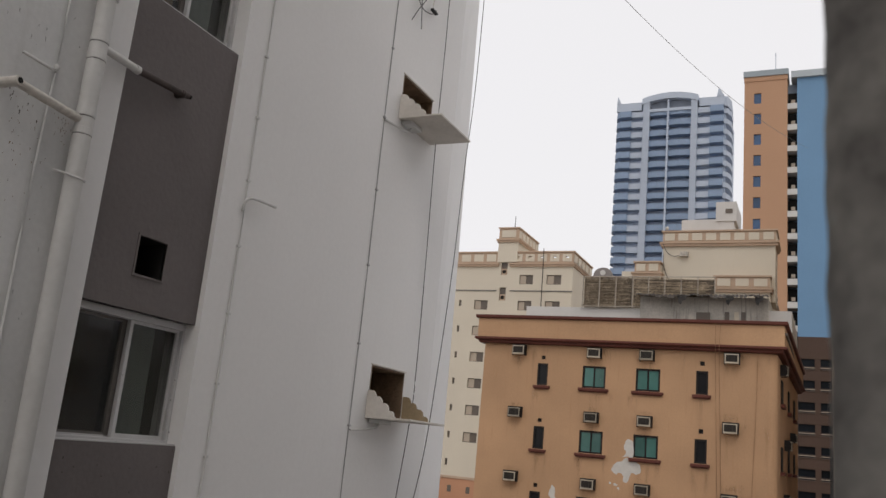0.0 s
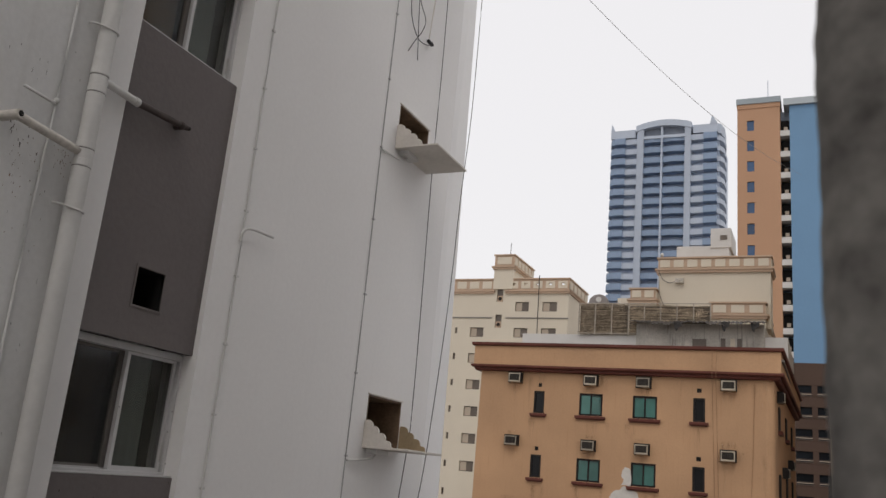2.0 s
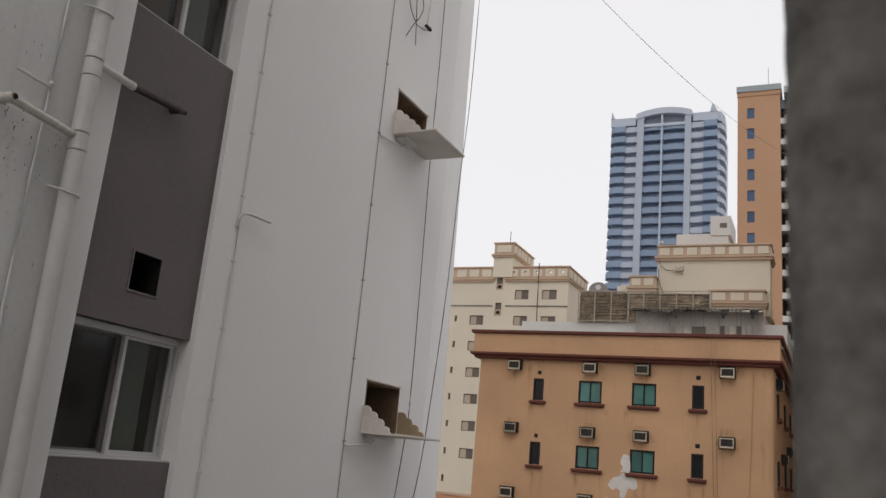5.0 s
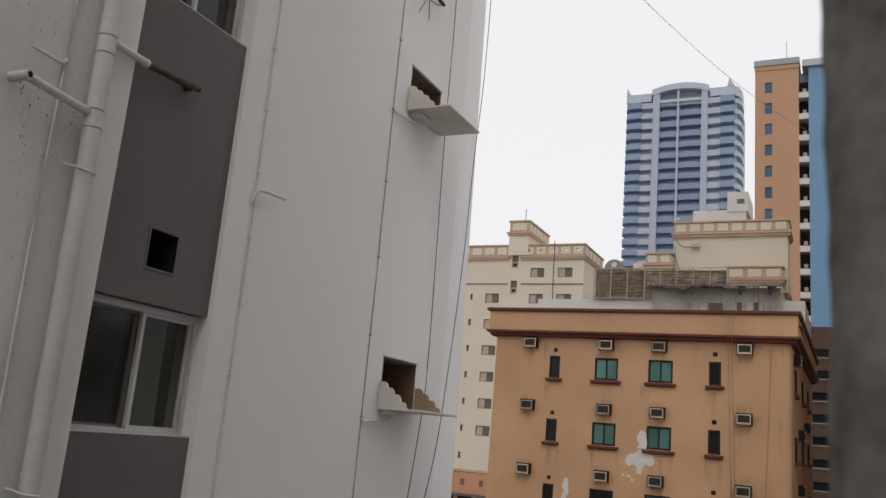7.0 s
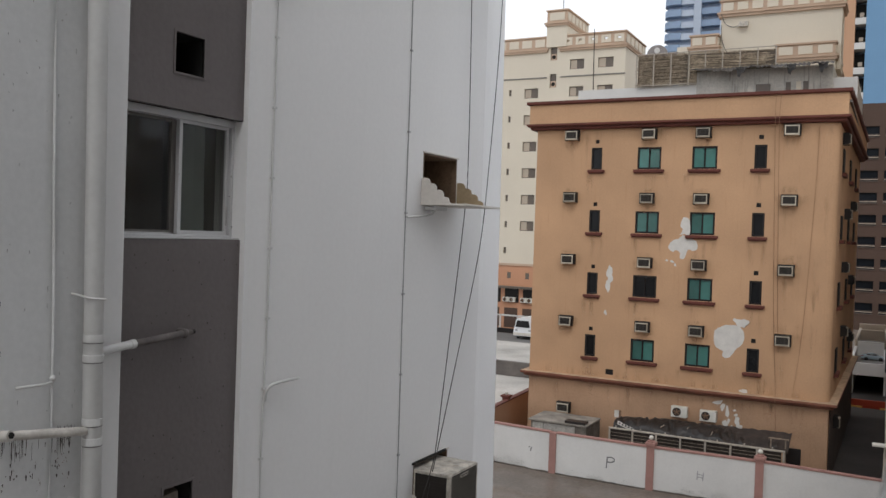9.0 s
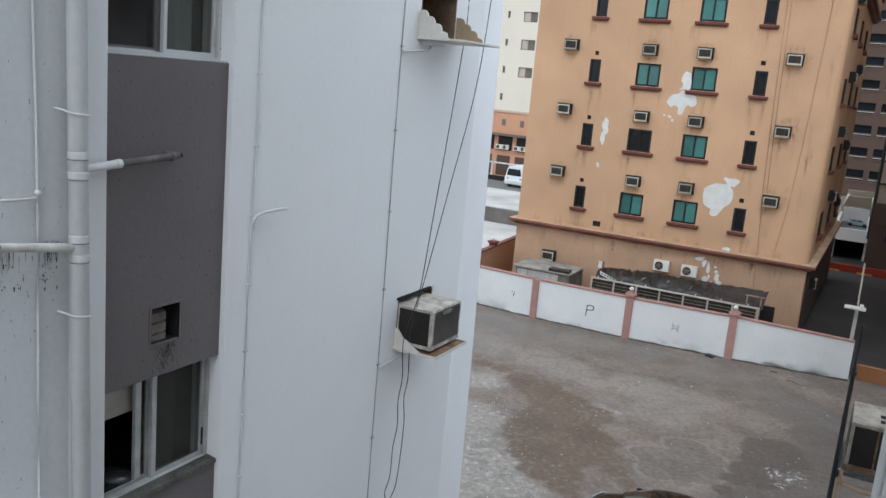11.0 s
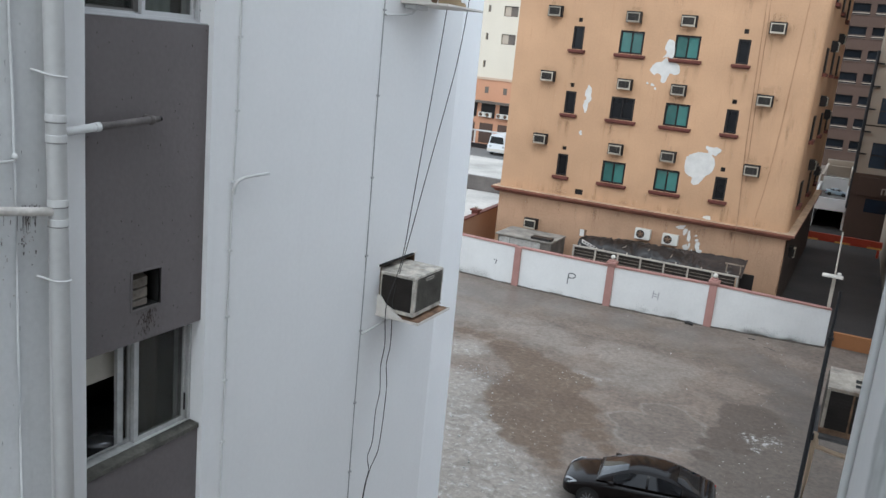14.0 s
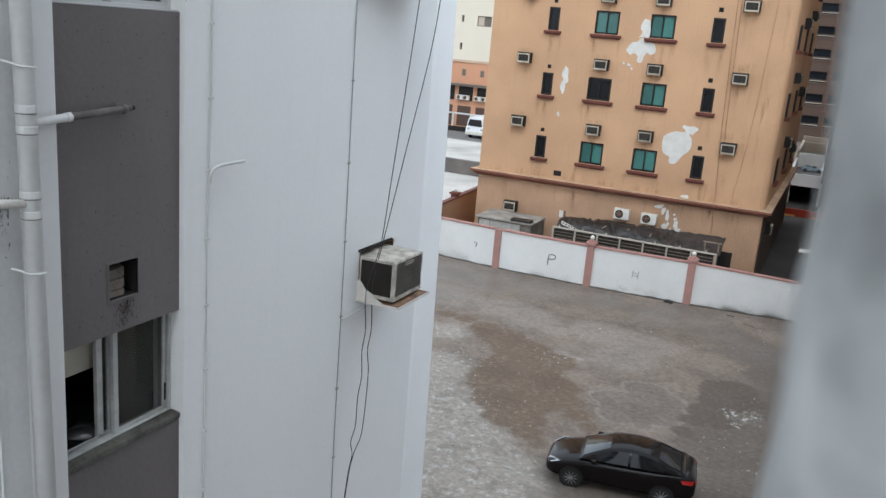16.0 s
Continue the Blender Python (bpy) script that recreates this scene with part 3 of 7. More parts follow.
def sliding_window(z0, z1, opened):
    """An aluminium sliding window in the grey strip; opened: the near sash is pushed aside."""
    y0, y1, x = 1.09, 2.22, -4.135
    mat = ALU_DULL if opened else ALU
    top = 0.022 if opened else 0.05
    f = bmesh.new()
    for a in ((y0, y0 + 0.04, z0, z1), (y1 - 0.022, y1, z0, z1), (y0 + 0.04, y1 - 0.022, z0 - 0.005, z0 + (0.018 if opened else 0.03)), (y0 + 0.04, y1 - 0.022, z1 - top, z1)):
        box(f, x - 0.1, x + 0.012, *a, bevel=0.004)
    box(f, x - 0.06, x - 0.052, y0 + 0.04, y1 - 0.022, z0 + 0.03, z0 + 0.042)
    w = part("window", f, mat, block)
    mid = 1.711 if opened else 1.725
    sash = bmesh.new()
    lo, hi = z0 + (0.018 if opened else 0.03), z1 - top
    for a in ((mid - 0.036, mid + 0.006) if opened else (mid - 0.018, mid + 0.012), (y1 - 0.056, y1 - 0.03)):
        box(sash, x - 0.045, x - 0.012, a[0], a[1], lo, hi, bevel=0.003)
    for a in ((lo, lo + 0.028), (hi - 0.02, hi)):
        box(sash, x - 0.043, x - 0.014, mid, y1 - 0.052, a[0], a[1])
    part("sash", sash, mat, w)
    part("lock", solid(x - 0.012, x - 0.004, y1 - 0.05, y1 - 0.036, z0 + 0.1, z0 + 0.24, bevel=0.003), FRAME_DARK if opened else ALU_DULL, w)
    pn = part("pane", solid(x - 0.033, x - 0.027, mid, y1 - 0.05, lo + 0.024, hi - 0.016), PANE_DIM, w, "dusty glass pane")
    pn.visible_shadow = False
    left = bmesh.new()
    a0 = 1.56 if opened else y0 + 0.04
    for a in ((a0, a0 + 0.052), (mid - 0.046, mid - 0.002) if opened else (mid - 0.05, mid + 0.004)):
        box(left, x - 0.085, x - 0.052, a[0], a[1], lo, hi, bevel=0.003)
    for a in ((lo, lo + 0.028), (hi - 0.02, hi)):
        box(left, x - 0.083, x - 0.057, a0 + 0.04, mid - 0.05, a[0], a[1])
    part("sash", left, mat if opened else ALU_SHADE, w)
    pn = part("pane", solid(x - 0.073, x - 0.067, a0 + 0.045, mid - 0.04, lo + 0.024, hi - 0.016), PANE_DARK, w, "dark clear glass pane")
    pn.visible_shadow = False
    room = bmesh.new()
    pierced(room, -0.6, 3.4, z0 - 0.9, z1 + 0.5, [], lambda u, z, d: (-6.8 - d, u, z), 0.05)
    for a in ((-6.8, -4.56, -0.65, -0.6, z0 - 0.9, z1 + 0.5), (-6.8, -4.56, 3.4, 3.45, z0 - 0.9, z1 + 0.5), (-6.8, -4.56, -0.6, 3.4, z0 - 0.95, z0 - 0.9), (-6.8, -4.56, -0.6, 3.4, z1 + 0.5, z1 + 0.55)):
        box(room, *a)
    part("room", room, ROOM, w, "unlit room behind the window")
    if opened:
        sl = bmesh.new()
        prism(sl, [(-4.12, 1.08, z0 + 0.016), (-4.03, 1.08, z0 + 0.006), (-4.026, 1.08, z0 - 0.03), (-4.044, 1.08, z0 - 0.034), (-4.044, 1.08, z0 + 0.001), (-4.12, 1.08, z0 + 0.001)], (0, 1.14, 0))
        bmesh.ops.recalc_face_normals(sl, faces=sl.faces[:])
        bmesh.ops.bevel(sl, geom=sl.edges[:], offset=0.003, segments=1, affect="EDGES")
        part("sill", sl, SILL_DIRTY, w, "thin worn cement sill with dark mould")
        part("blind", solid(x - 0.125, x - 0.12, 1.0, 1.66, z1 - 0.30, z1), BLIND, w, "half-drawn beige blind")
        part("curtain", drape(x - 0.16, 1.69, 2.04, z0 - 0.2, z1 + 0.1, 5, 0.002), CURTAIN_BROWN, w, "dull brown curtain behind the glass")
    else:
        part("sill", solid(-4.12, -4.05, 1.085, 2.22, z0 + 0.001, z0 + 0.012, bevel=0.004), ALU, w)
        part("curtain", drape(x - 0.12, 1.715, 2.055, z0 - 0.2, z1 + 0.1, 4, 0.003, 0.02), CURTAIN_GREEN, w, "pale grey green curtain behind the glass")
        part("curtain", drape(x - 0.2, 0.9, 1.74, z0 - 0.2, z1 + 0.1, 5, 0.003), CURTAIN_TAN if 13 < z0 < 14 else CURTAIN_BROWN, w, "dull brown curtain behind the glass")


for z0, z1 in WIN_Z:
    sliding_window(z0, z1, abs(z0 - 7.48) < 0.01)

pot = thing("cooking_pot", (-4.36, 1.57, 7.42), "dark steel pot with lid on the sill inside the open window", "pot")
bm = bmesh.new()
rod(bm, (-4.36, 1.57, 7.4), (-4.36, 1.57, 7.5), 0.13, 24)
part("body", bm, POT, pot, smooth=False)
bm = bmesh.new()
bmesh.ops.create_uvsphere(bm, u_segments=24, v_segments=10, radius=1, matrix=Matrix.Translation((-4.36, 1.57, 7.5)) @ Matrix.Diagonal((0.135, 0.135, 0.06, 1)))
part("lid", bm, POT, pot, smooth=True)
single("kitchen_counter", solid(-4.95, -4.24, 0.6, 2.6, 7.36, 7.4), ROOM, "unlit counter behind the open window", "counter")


# shelves for window air conditioners
def scallop(y, t, q):
    """Scalloped side board of a shelf, in the plane across the wall, thickness t, size q."""
    z0 = 10.865
    pts = [(XW + 0.004, y, z0), (XW + 0.004, y, z0 + 0.30 * q)]
    for cx, cz, r in ((0.05, 0.235, 0.065), (0.135, 0.165, 0.07), (0.23, 0.09, 0.07), (0.325, 0.025, 0.05)):
        for k in range(6):
            a = radians(92 - k * 20)
            pts.append((XW + (cx + r * math.cos(a)) * q, y, z0 + (cz + r * math.sin(a)) * q))
    pts.append((XW + 0.40 * q, y, z0))
    bm = bmesh.new()
    prism(bm, pts, (0, t, 0))
    bmesh.ops.recalc_face_normals(bm, faces=bm.faces[:])
    return bm


def curved_board(y, t):
    """Side board of a shelf with one smooth S-shaped edge."""
    z0 = 10.865
    edge = smooth_path([(XW + 0.004, y, z0 + 0.2), (XW + 0.045, y, z0 + 0.185), (XW + 0.10, y, z0 + 0.12), (XW + 0.17, y, z0 + 0.085), (XW + 0.25, y, z0 + 0.03), (XW + 0.3, y, z0 + 0.004)], 5)
    bm = bmesh.new()
    prism(bm, [(XW + 0.004, y, z0)] + edge, (0, t, 0))
    bmesh.ops.recalc_face_normals(bm, faces=bm.faces[:])
    return bm


def ac_shelf(label, q, material):
    """Shelf below the wall opening of the middle storey; q: size of its side boards."""
    shelf = thing("air_conditioner_shelf", (XW, 5.19, 10.85), label, "wall shelf", "shelves on the white wall")
    far = -3.505 if material is RUST else -3.495
    part("tray", solid(XW, far, 4.79, 5.50 if material is RUST else 5.60, 10.845, 10.865, bevel=0.004), material, shelf)
    if material is RUST:
        edge = bmesh.new()
        box(edge, XW, far + 0.008, 4.782, 4.79, 10.842, 10.868)
        box(edge, far, far + 0.008, 4.79, 5.508, 10.842, 10.868)
        part("edge_strip", edge, CREAM_BOARD, shelf)
    part("bracket", curved_board(4.79, 0.022) if material is RUST else scallop(4.79, 0.022, q), CREAM_BOARD, shelf)
    part("bracket", scallop(5.57, 0.022, q), WOOD_TAN, shelf, "bare tan wooden side board")
    bm = bmesh.new()
    for a in ((-4.45, -4.0, OPEN[0] + 0.004, OPEN[0] + 0.02, OPEN[2] + 0.01, OPEN[3] - 0.004), (-4.45, -4.0, OPEN[1] - 0.02, OPEN[1] - 0.004, OPEN[2] + 0.01, OPEN[3] - 0.004),
              (-4.45, -4.0, OPEN[0] + 0.02, OPEN[1] - 0.02, OPEN[3] - 0.02, OPEN[3] - 0.004), (-4.45, -4.0, OPEN[0] + 0.02, OPEN[1] - 0.02, OPEN[2] + 0.004, OPEN[2] + 0.02),
              (-4.47, -4.45, OPEN[0], OPEN[1], OPEN[2], OPEN[3])):
        box(bm, *a)
    part("lining", bm, WOOD_BROWN, shelf, "stained brown wooden lining")
    part("crossbar", solid(-4.4, -4.37, 5.2, 5.34, OPEN[2] + 0.02, OPEN[3] - 0.02), WOOD_BROWN, shelf)
    bm = bmesh.new()
    box(bm, XW, XW + 0.012, OPEN[0] - 0.015, OPEN[1] + 0.015, OPEN[3], OPEN[3] + 0.012)
    part("lintel", bm, CREAM_BOARD, shelf)
    bm = bmesh.new()
    tube(bm, [(-3.985, 4.51, 10.715), (-3.97, 4.85, 10.74), (-3.95, 4.95, 10.76), (-3.93, 4.99, 10.81)], 0.011)
    box(bm, -3.99, -3.87, 4.86, 5.12, 10.80, 10.842, bevel=0.008)
    part("drain_stub", bm, PVC, shelf)
    return shelf


low_shelf = ac_shelf("rusty wooden shelf under a window air conditioner", 0.7, RUST)
low_shelf.matrix_basis = pose(XW, 5.19, 10.85 - 3.115)
shelf = ac_shelf("empty cream wooden shelf below a bare wall opening", 0.84, CREAM_BOARD)
for s in (3.14, 6.2):
    copy_thing(shelf, pose(XW, 5.19, 10.85 + s))


# window air conditioner: back on the wall at the origin, body towards -y
def window_ac(width, height, deep, label, detail=True, shell=None):
    t = thing("window_air_conditioner", (0, 0, 0), label, "air conditioner")
    w, h = width / 2, height
    c = bmesh.new()
    box(c, -w, w, -deep, 0.1, 0, h, bevel=0.012)
    part("casing", c, shell or AC_CASE, t)
    g = bmesh.new()
    if detail:
        box(g, -w + 0.03, w - 0.022, -deep - 0.004, -deep + 0.01, 0.035, h - 0.028)
    else:
        box(g, -w + 0.05, w - 0.05, -deep - 0.004, -deep + 0.01, 0.08, h - 0.05)
    gr = part("grille", g, AC_DARK, t, "dark finned condenser grille")
    if detail:
        s = bmesh.new()
        for k in range(22):
            z = 0.045 + (h - 0.085) * k / 21
            box(s, -w + 0.03, w - 0.022, -deep - 0.008, -deep - 0.004, z - 0.0012, z + 0.0012)
        for k in range(26):
            x = -w + 0.036 + (width - 0.064) * k / 25
            box(s, x - 0.0012, x + 0.0012, -deep - 0.009, -deep - 0.0055, 0.04, h - 0.032)
        part("guard", s, GUARD, gr)
    else:
        s = bmesh.new()
        for k in range(6):
            z = 0.125 + (h - 0.22) * k / 5
            box(s, -w + 0.06, w - 0.06, -deep - 0.012, -deep - 0.004, z - 0.007, z + 0.007)
        box(s, w * 0.3, w * 0.3 + 0.025, -deep - 0.012, -deep - 0.004, 0.085, h - 0.055)
        part("guard", s, GUARD_PALE, gr)
    for sx in (-1, 1):
        v = bmesh.new()
        x = sx * w
        box(v, min(x, x + sx * 0.005), max(x, x + sx * 0.005), -deep + 0.028, -0.02, 0.035, h - 0.03)
        if detail:
            for k in range(8):
                z = 0.09 + (h - 0.18) * k / 7
                box(v, min(x, x + sx * 0.008), max(x, x + sx * 0.008), -deep + 0.034, -0.025, z - 0.004, z + 0.003)
        part("side_louvre", v, AC_DARK, t)
    return t


ac_big = window_ac(0.63, 0.41, 0.40, "weathered beige window air conditioner with dusty top in white wall")
ac_big.matrix_basis = pose(XW, 5.155, 7.785, 0, 0, 90)
h = bmesh.new()
box(h, -0.085, 0.085, -0.414, -0.402, 0.362, 0.37)
for a in (-0.085, 0.077):
    box(h, a, a + 0.008, -0.414, -0.402, 0.345, 0.362)
box(h, -0.085, 0.085, -0.414, -0.402, 0.337, 0.345)
ob = new("handle_recess", mesh_from("handle_recess", h, AC_CASE))
ob.parent = ac_big

ob = new("base_pan", mesh_from("base_pan", solid(-0.317, 0.317, -0.409, -0.02, -0.006, 0.016, bevel=0.004), AC_CASE))
ob.parent = ac_big
for a, wd in ((-0.317, 0.05), (0.292, 0.026)):
    ob = new("corner_post", mesh_from("corner_post", solid(a, a + wd, -0.407, -0.39, 0.03, 0.4, bevel=0.004), AC_CASE))
    ob.parent = ac_big

# black strip put in for the dark gap above that air conditioner
single("opening_frame", solid(-4.02, -3.984, 4.79, 5.50, 8.247, 8.27, bevel=0.003), HOLE_DARK, "black strip in place of the dark gap along the top of the wall opening", "trim")

# ---- pipes and cables on the white building ----
for y, x, r, pitch, mat, lab in ((2.50, -3.992, 0.007, 0.55, PVC, "thin white conduit clipped to the white wall"), (4.50, -3.994, 0.006, 0.78, CONDUIT_GREY, "thin grey conduit beside the wall openings")):
    c = thing("conduit", (x, y, 0), lab, "conduit", "conduits on the white wall")

    def cy(z):
        return y + 0.006 * math.sin(z * 1.7) - (0.042 * min(1, max(0, (10 - z) / 1.2)) if y < 3 else 0)
    bm = bmesh.new()
    tube(bm, [(x, cy(z), z) for z in np.arange(0, TOP, 0.4)], r)
    part("pipe", bm, mat, c)
    b = bmesh.new()
    box(b, -0.014, 0.012, -0.018, 0.018, -0.008, 0.008, bevel=0.003)
    me = mesh_from("clip", b, mat)
    for k in range(int((TOP - 1) / pitch)):
        z = (0.37 + 0.5285 * k) if pitch < 0.6 else 0.615 + pitch * k
        share("clip", me, c, (x, cy(z), z))
for s in STOREYS:
    bm = bmesh.new()
    z = 9.34 + s - (0.09 if s > 0 else 0)
    tube(bm, smooth_path([(-3.985, 2.48, z - 0.08), (-3.97, 2.48, z + 0.0), (-3.955, 2.56, z + 0.045), (-3.94, 2.83, z + 0.055)], 5), 0.013)
    single("conduit_stub", bm, PVC, "short bent white conduit end on the wall", "conduit", "conduit stubs", smooth=True)

PX = -3.93


def py(z):
    """The pipe leans slightly along the wall."""
    return 0.872 - 0.014 * (z - 9.6)


stack = thing("drain_pipe", (PX, py(0), 0), "white pvc soil pipe with couplings and branches on the pier", "drain pipe")
bm = bmesh.new()
rod(bm, (PX, py(0), 0), (PX, py(TOP), TOP), 0.055, 20)
part("pipe", bm, PVC, stack, smooth=True)
for storey in STOREYS:
    s = storey - (0.11 if storey > 0 else 0.0)      # upper storeys sit lower
    e = 0.05 if storey > 0 else 0.0
    for z in (9.89, 9.775, 9.405, 9.29):
        bm = bmesh.new()
        rod(bm, (PX, py(z + s), z + s - 0.024), (PX, py(z + s), z + s + 0.024), 0.0578, 20)
        bmesh.ops.bevel(bm, geom=[q for q in bm.edges if len(q.link_faces) == 2 and q.calc_face_angle(0) > 1], offset=0.005, segments=1, affect="EDGES")
        cp = part("coupling", bm, PVC, stack)
        bm = bmesh.new()
        rod(bm, (PX, py(z + s), z + s - 0.027), (PX, py(z + s), z + s - 0.0235), 0.0562, 20)
        part("seam", bm, PVC_GREY, cp)
    y = py(9.8 + s)
    bm = bmesh.new()
    rod(bm, (PX, y + 0.03, 9.805 + s + e), (-3.975, 1.2, 9.82 + s + e), 0.026, 14)
    rod(bm, (-3.97, 1.17, 9.818 + s + e), (-3.976, 1.21, 9.82 + s + e), 0.029, 14)
    br = part("branch", bm, PVC, stack)
    bm = bmesh.new()
    rod(bm, (-3.975, 1.22, 9.82 + s + e), (-3.985, 1.62, 9.845 + s + e), 0.024, 14)
    bmesh.ops.create_uvsphere(bm, u_segments=12, v_segments=8, radius=0.033, matrix=Matrix.Translation((-3.985, 1.64, 9.845 + s + e)))
    rod(bm, (-3.985, 1.64, 9.845 + s + e), (-4.05, 1.65, 9.85 + s + e), 0.03, 12)
    rod(bm, (-3.985, 1.64, 9.845 + s + e), (-3.982, 1.70, 9.85 + s + e), 0.021, 12)
    if storey > 0:
        part("painted_end", bm, PVC_BROWN, br, "dark brown painted pipe end")
    else:
        part("painted_end", bm, PVC_GREY, br, "dusty grey painted pipe end")
    bm = bmesh.new()
    rod(bm, (-3.983, 1.69, 9.849 + s + e), (-3.98, 1.722, 9.852 + s + e), 0.015, 12)
    part("bore", bm, HOLE_DARK, br)
    bm = bmesh.new()
    ze = 9.43 + s - e
    rod(bm, (PX, y - 0.03, 9.355 + s), (-3.90, 0.32, ze), 0.026, 14)
    rod(bm, (-3.99, 0.29, ze - 0.01), (-3.875, 0.32, ze + 0.004), 0.03, 14)
    br = part("branch", bm, PVC_SOILED, stack, "soiled white branch pipe with open end")
    bm = bmesh.new()
    rod(bm, (-3.88, 0.32, ze + 0.006), (-3.868, 0.322, ze + 0.008), 0.017, 12)
    part("bore", bm, HOLE_DARK, br)
    for z in (10.13, 8.95):
        z += s + e
        y = py(z)
        bm = bmesh.new()
        tube(bm, smooth_path([(-3.998, y - 0.1, z + 0.02), (-3.96, y - 0.085, z + 0.015), (-3.9, y - 0.06, z - 0.002), (-3.872, y, z - 0.01), (-3.885, y + 0.042, z - 0.012), (-3.94, y + 0.062, z - 0.006)], 4), 0.007)
        part("bracket", bm, PVC, stack)
    bm = bmesh.new()
    zs = 9.655 + storey - (0.18 if storey > 0 else 0.0)
    yl = 0.648 if storey <= 0 else 0.612
    tube(bm, [(-3.985, yl, zs + 0.005), (-3.975, yl - 0.05, zs), (-3.965, yl - 0.24, zs + 0.005)], 0.009)
    bmesh.ops.create_uvsphere(bm, u_segments=10, v_segments=6, radius=0.019, matrix=Matrix.Translation((-3.985, yl, zs + 0.025)))
    single("conduit_stub", bm, PVC, "short white pipe stub beside the soil pipe", "conduit", "conduit stubs", smooth=True)
bm = bmesh.new()
tube(bm, [(-3.992, 0.648 - 0.036 * min(1, max(0, (z - 9.8) / 2)) + 0.003 * math.sin(z * 2.1), z) for z in np.arange(0, TOP, 0.5)], 0.008)
single("conduit", bm, WHITE_OLD, "white conduit beside the soil pipe", "conduit", "conduits on the white wall")

# dirt drips below the branch pipes and the vent
rng = random.Random(5)
bm = bmesh.new()


specks = bmesh.new()


def drip(x, y, z, hgt, wd, mesh=None):
    prism(mesh or bm, [(x, y - wd, z), (x, y + wd, z), (x, y + wd * 0.5, z - hgt), (x, y - wd * 0.4, z - hgt)], (0.001, 0, 0))


for s in STOREYS:
    for k in range(36 if s <= 0 else 12):
        y = 0.36 + abs(rng.gauss(0, 0.12)) if k < 18 else 0.72 + rng.gauss(0, 0.05)
        if y < 1.05:
            drip(-3.9975, y, 9.33 + s - abs(rng.gauss(0, 0.13)), rng.uniform(0.006, 0.03), rng.uniform(0.0015, 0.005))
    for k in range(70 if s > 0 else 30):
        y = 0.40 + abs(rng.gauss(0, 0.11)) if k % 3 else 0.745 + rng.gauss(0, 0.03)
        drip(-3.9975, min(y, 0.83), 9.24 + s - abs(rng.gauss(0, 0.28 if k % 3 else 0.07)), rng.uniform(0.003, 0.012) * (2 if rng.random() < 0.15 else 1), rng.uniform(0.0008, 0.003), specks)
    for k in range(46 if s <= 0 else 0):
        y = 0.34 + abs(rng.gauss(0, 0.16)) if k < 22 else 0.735 + rng.gauss(0, 0.035)
        drip(-3.9975, min(y, 0.82), 9.40 + s - abs(rng.gauss(0, 0.035)), rng.uniform(0.03, 0.13), rng.uniform(0.0006, 0.0017))
    for k in range(46):
        drip(-3.9975, rng.uniform(0.1, 0.84), 9.6 + s + rng.uniform(-1.6, 1.6), rng.uniform(0.006, 0.04) * rng.random() + 0.005, rng.uniform(0.0006, 0.0014))
for k in range(120):
    drip(XP + 0.0025, 1.69 + rng.gauss(0, 0.04), 8.535 - abs(rng.gauss(0, 0.11)), rng.uniform(0.006, 0.025), rng.uniform(0.001, 0.003))
for k in range(110):
    drip(XP + 0.0025, rng.uniform(1.15, 2.2), rng.uniform(8.4, 11.0), rng.uniform(0.004, 0.014), rng.uniform(0.0015, 0.004))
single("rust_specks", specks, surface("rusty brown specks", (0.20, 0.135, 0.085), 0.9, 0.6, 25, 60, 0), "small rusty brown specks on the white wall", "stain", kind="stuff")
single("dirt_drips", bm, surface("dried rusty drips", (0.05, 0.038, 0.03), 0.9, 0.3, 8, 40, 0), "dried dark drips on wall", "stain", kind="stuff")

# two loose black cables
for i, pts in enumerate((
        [(-3.96, 5.60, 17.5), (-3.96, 5.66, 15.4), (-3.96, 5.665, 14.0), (-3.96, 5.72, 12.5), (-3.95, 5.725, 11.4), (-3.94, 5.66, 10.8), (-3.86, 5.15, 9.0), (-3.80, 4.89, 8.35), (-3.81, 4.70, 8.0), (-3.83, 4.69, 7.8), (-3.84, 4.75, 7.46), (-3.84, 4.70, 7.23), (-3.84, 4.727, 6.95), (-3.84, 4.67, 6.735), (-3.84, 4.655, 6.41), (-3.84, 4.576, 6.26), (-3.84, 4.62, 6.08), (-3.85, 4.56, 5.8), (-3.9, 4.45, 4.5), (-3.93, 4.3, 2.5)],
        [(-3.96, 6.67, 17.5), (-3.96, 6.655, 15.3), (-3.96, 6.54, 14.05), (-3.96, 6.46, 12.75), (-3.95, 6.27, 11.4), (-3.93, 6.04, 10.4), (-3.86, 5.45, 9.3), (-3.80, 4.95, 8.4), (-3.82, 4.82, 8.0), (-3.83, 4.83, 7.8), (-3.84, 4.872, 7.43), (-3.84, 4.82, 7.22), (-3.84, 4.864, 6.97), (-3.84, 4.855, 6.69), (-3.84, 4.824, 6.39), (-3.84, 4.785, 6.23), (-3.84, 4.69, 6.13), (-3.84, 4.635, 6.05), (-3.85, 4.57, 5.79), (-3.9, 4.44, 4.5), (-3.93, 4.28, 2.5)])):
    bm = bmesh.new()
    tube(bm, smooth_path(pts, 8), 0.005, 6)
    single("cable", bm, surface("dusty black cable", (0.032, 0.028, 0.027), 0.7, 0.3, 4, 30, 0), "loose black cable hanging down the white wall", "cable", "cables on the white wall", smooth=True)
tangle = thing("cable_tangle", (-3.95, 5.0, 15.1), "loops of loose grey wire ends hanging on the white wall", "cable")
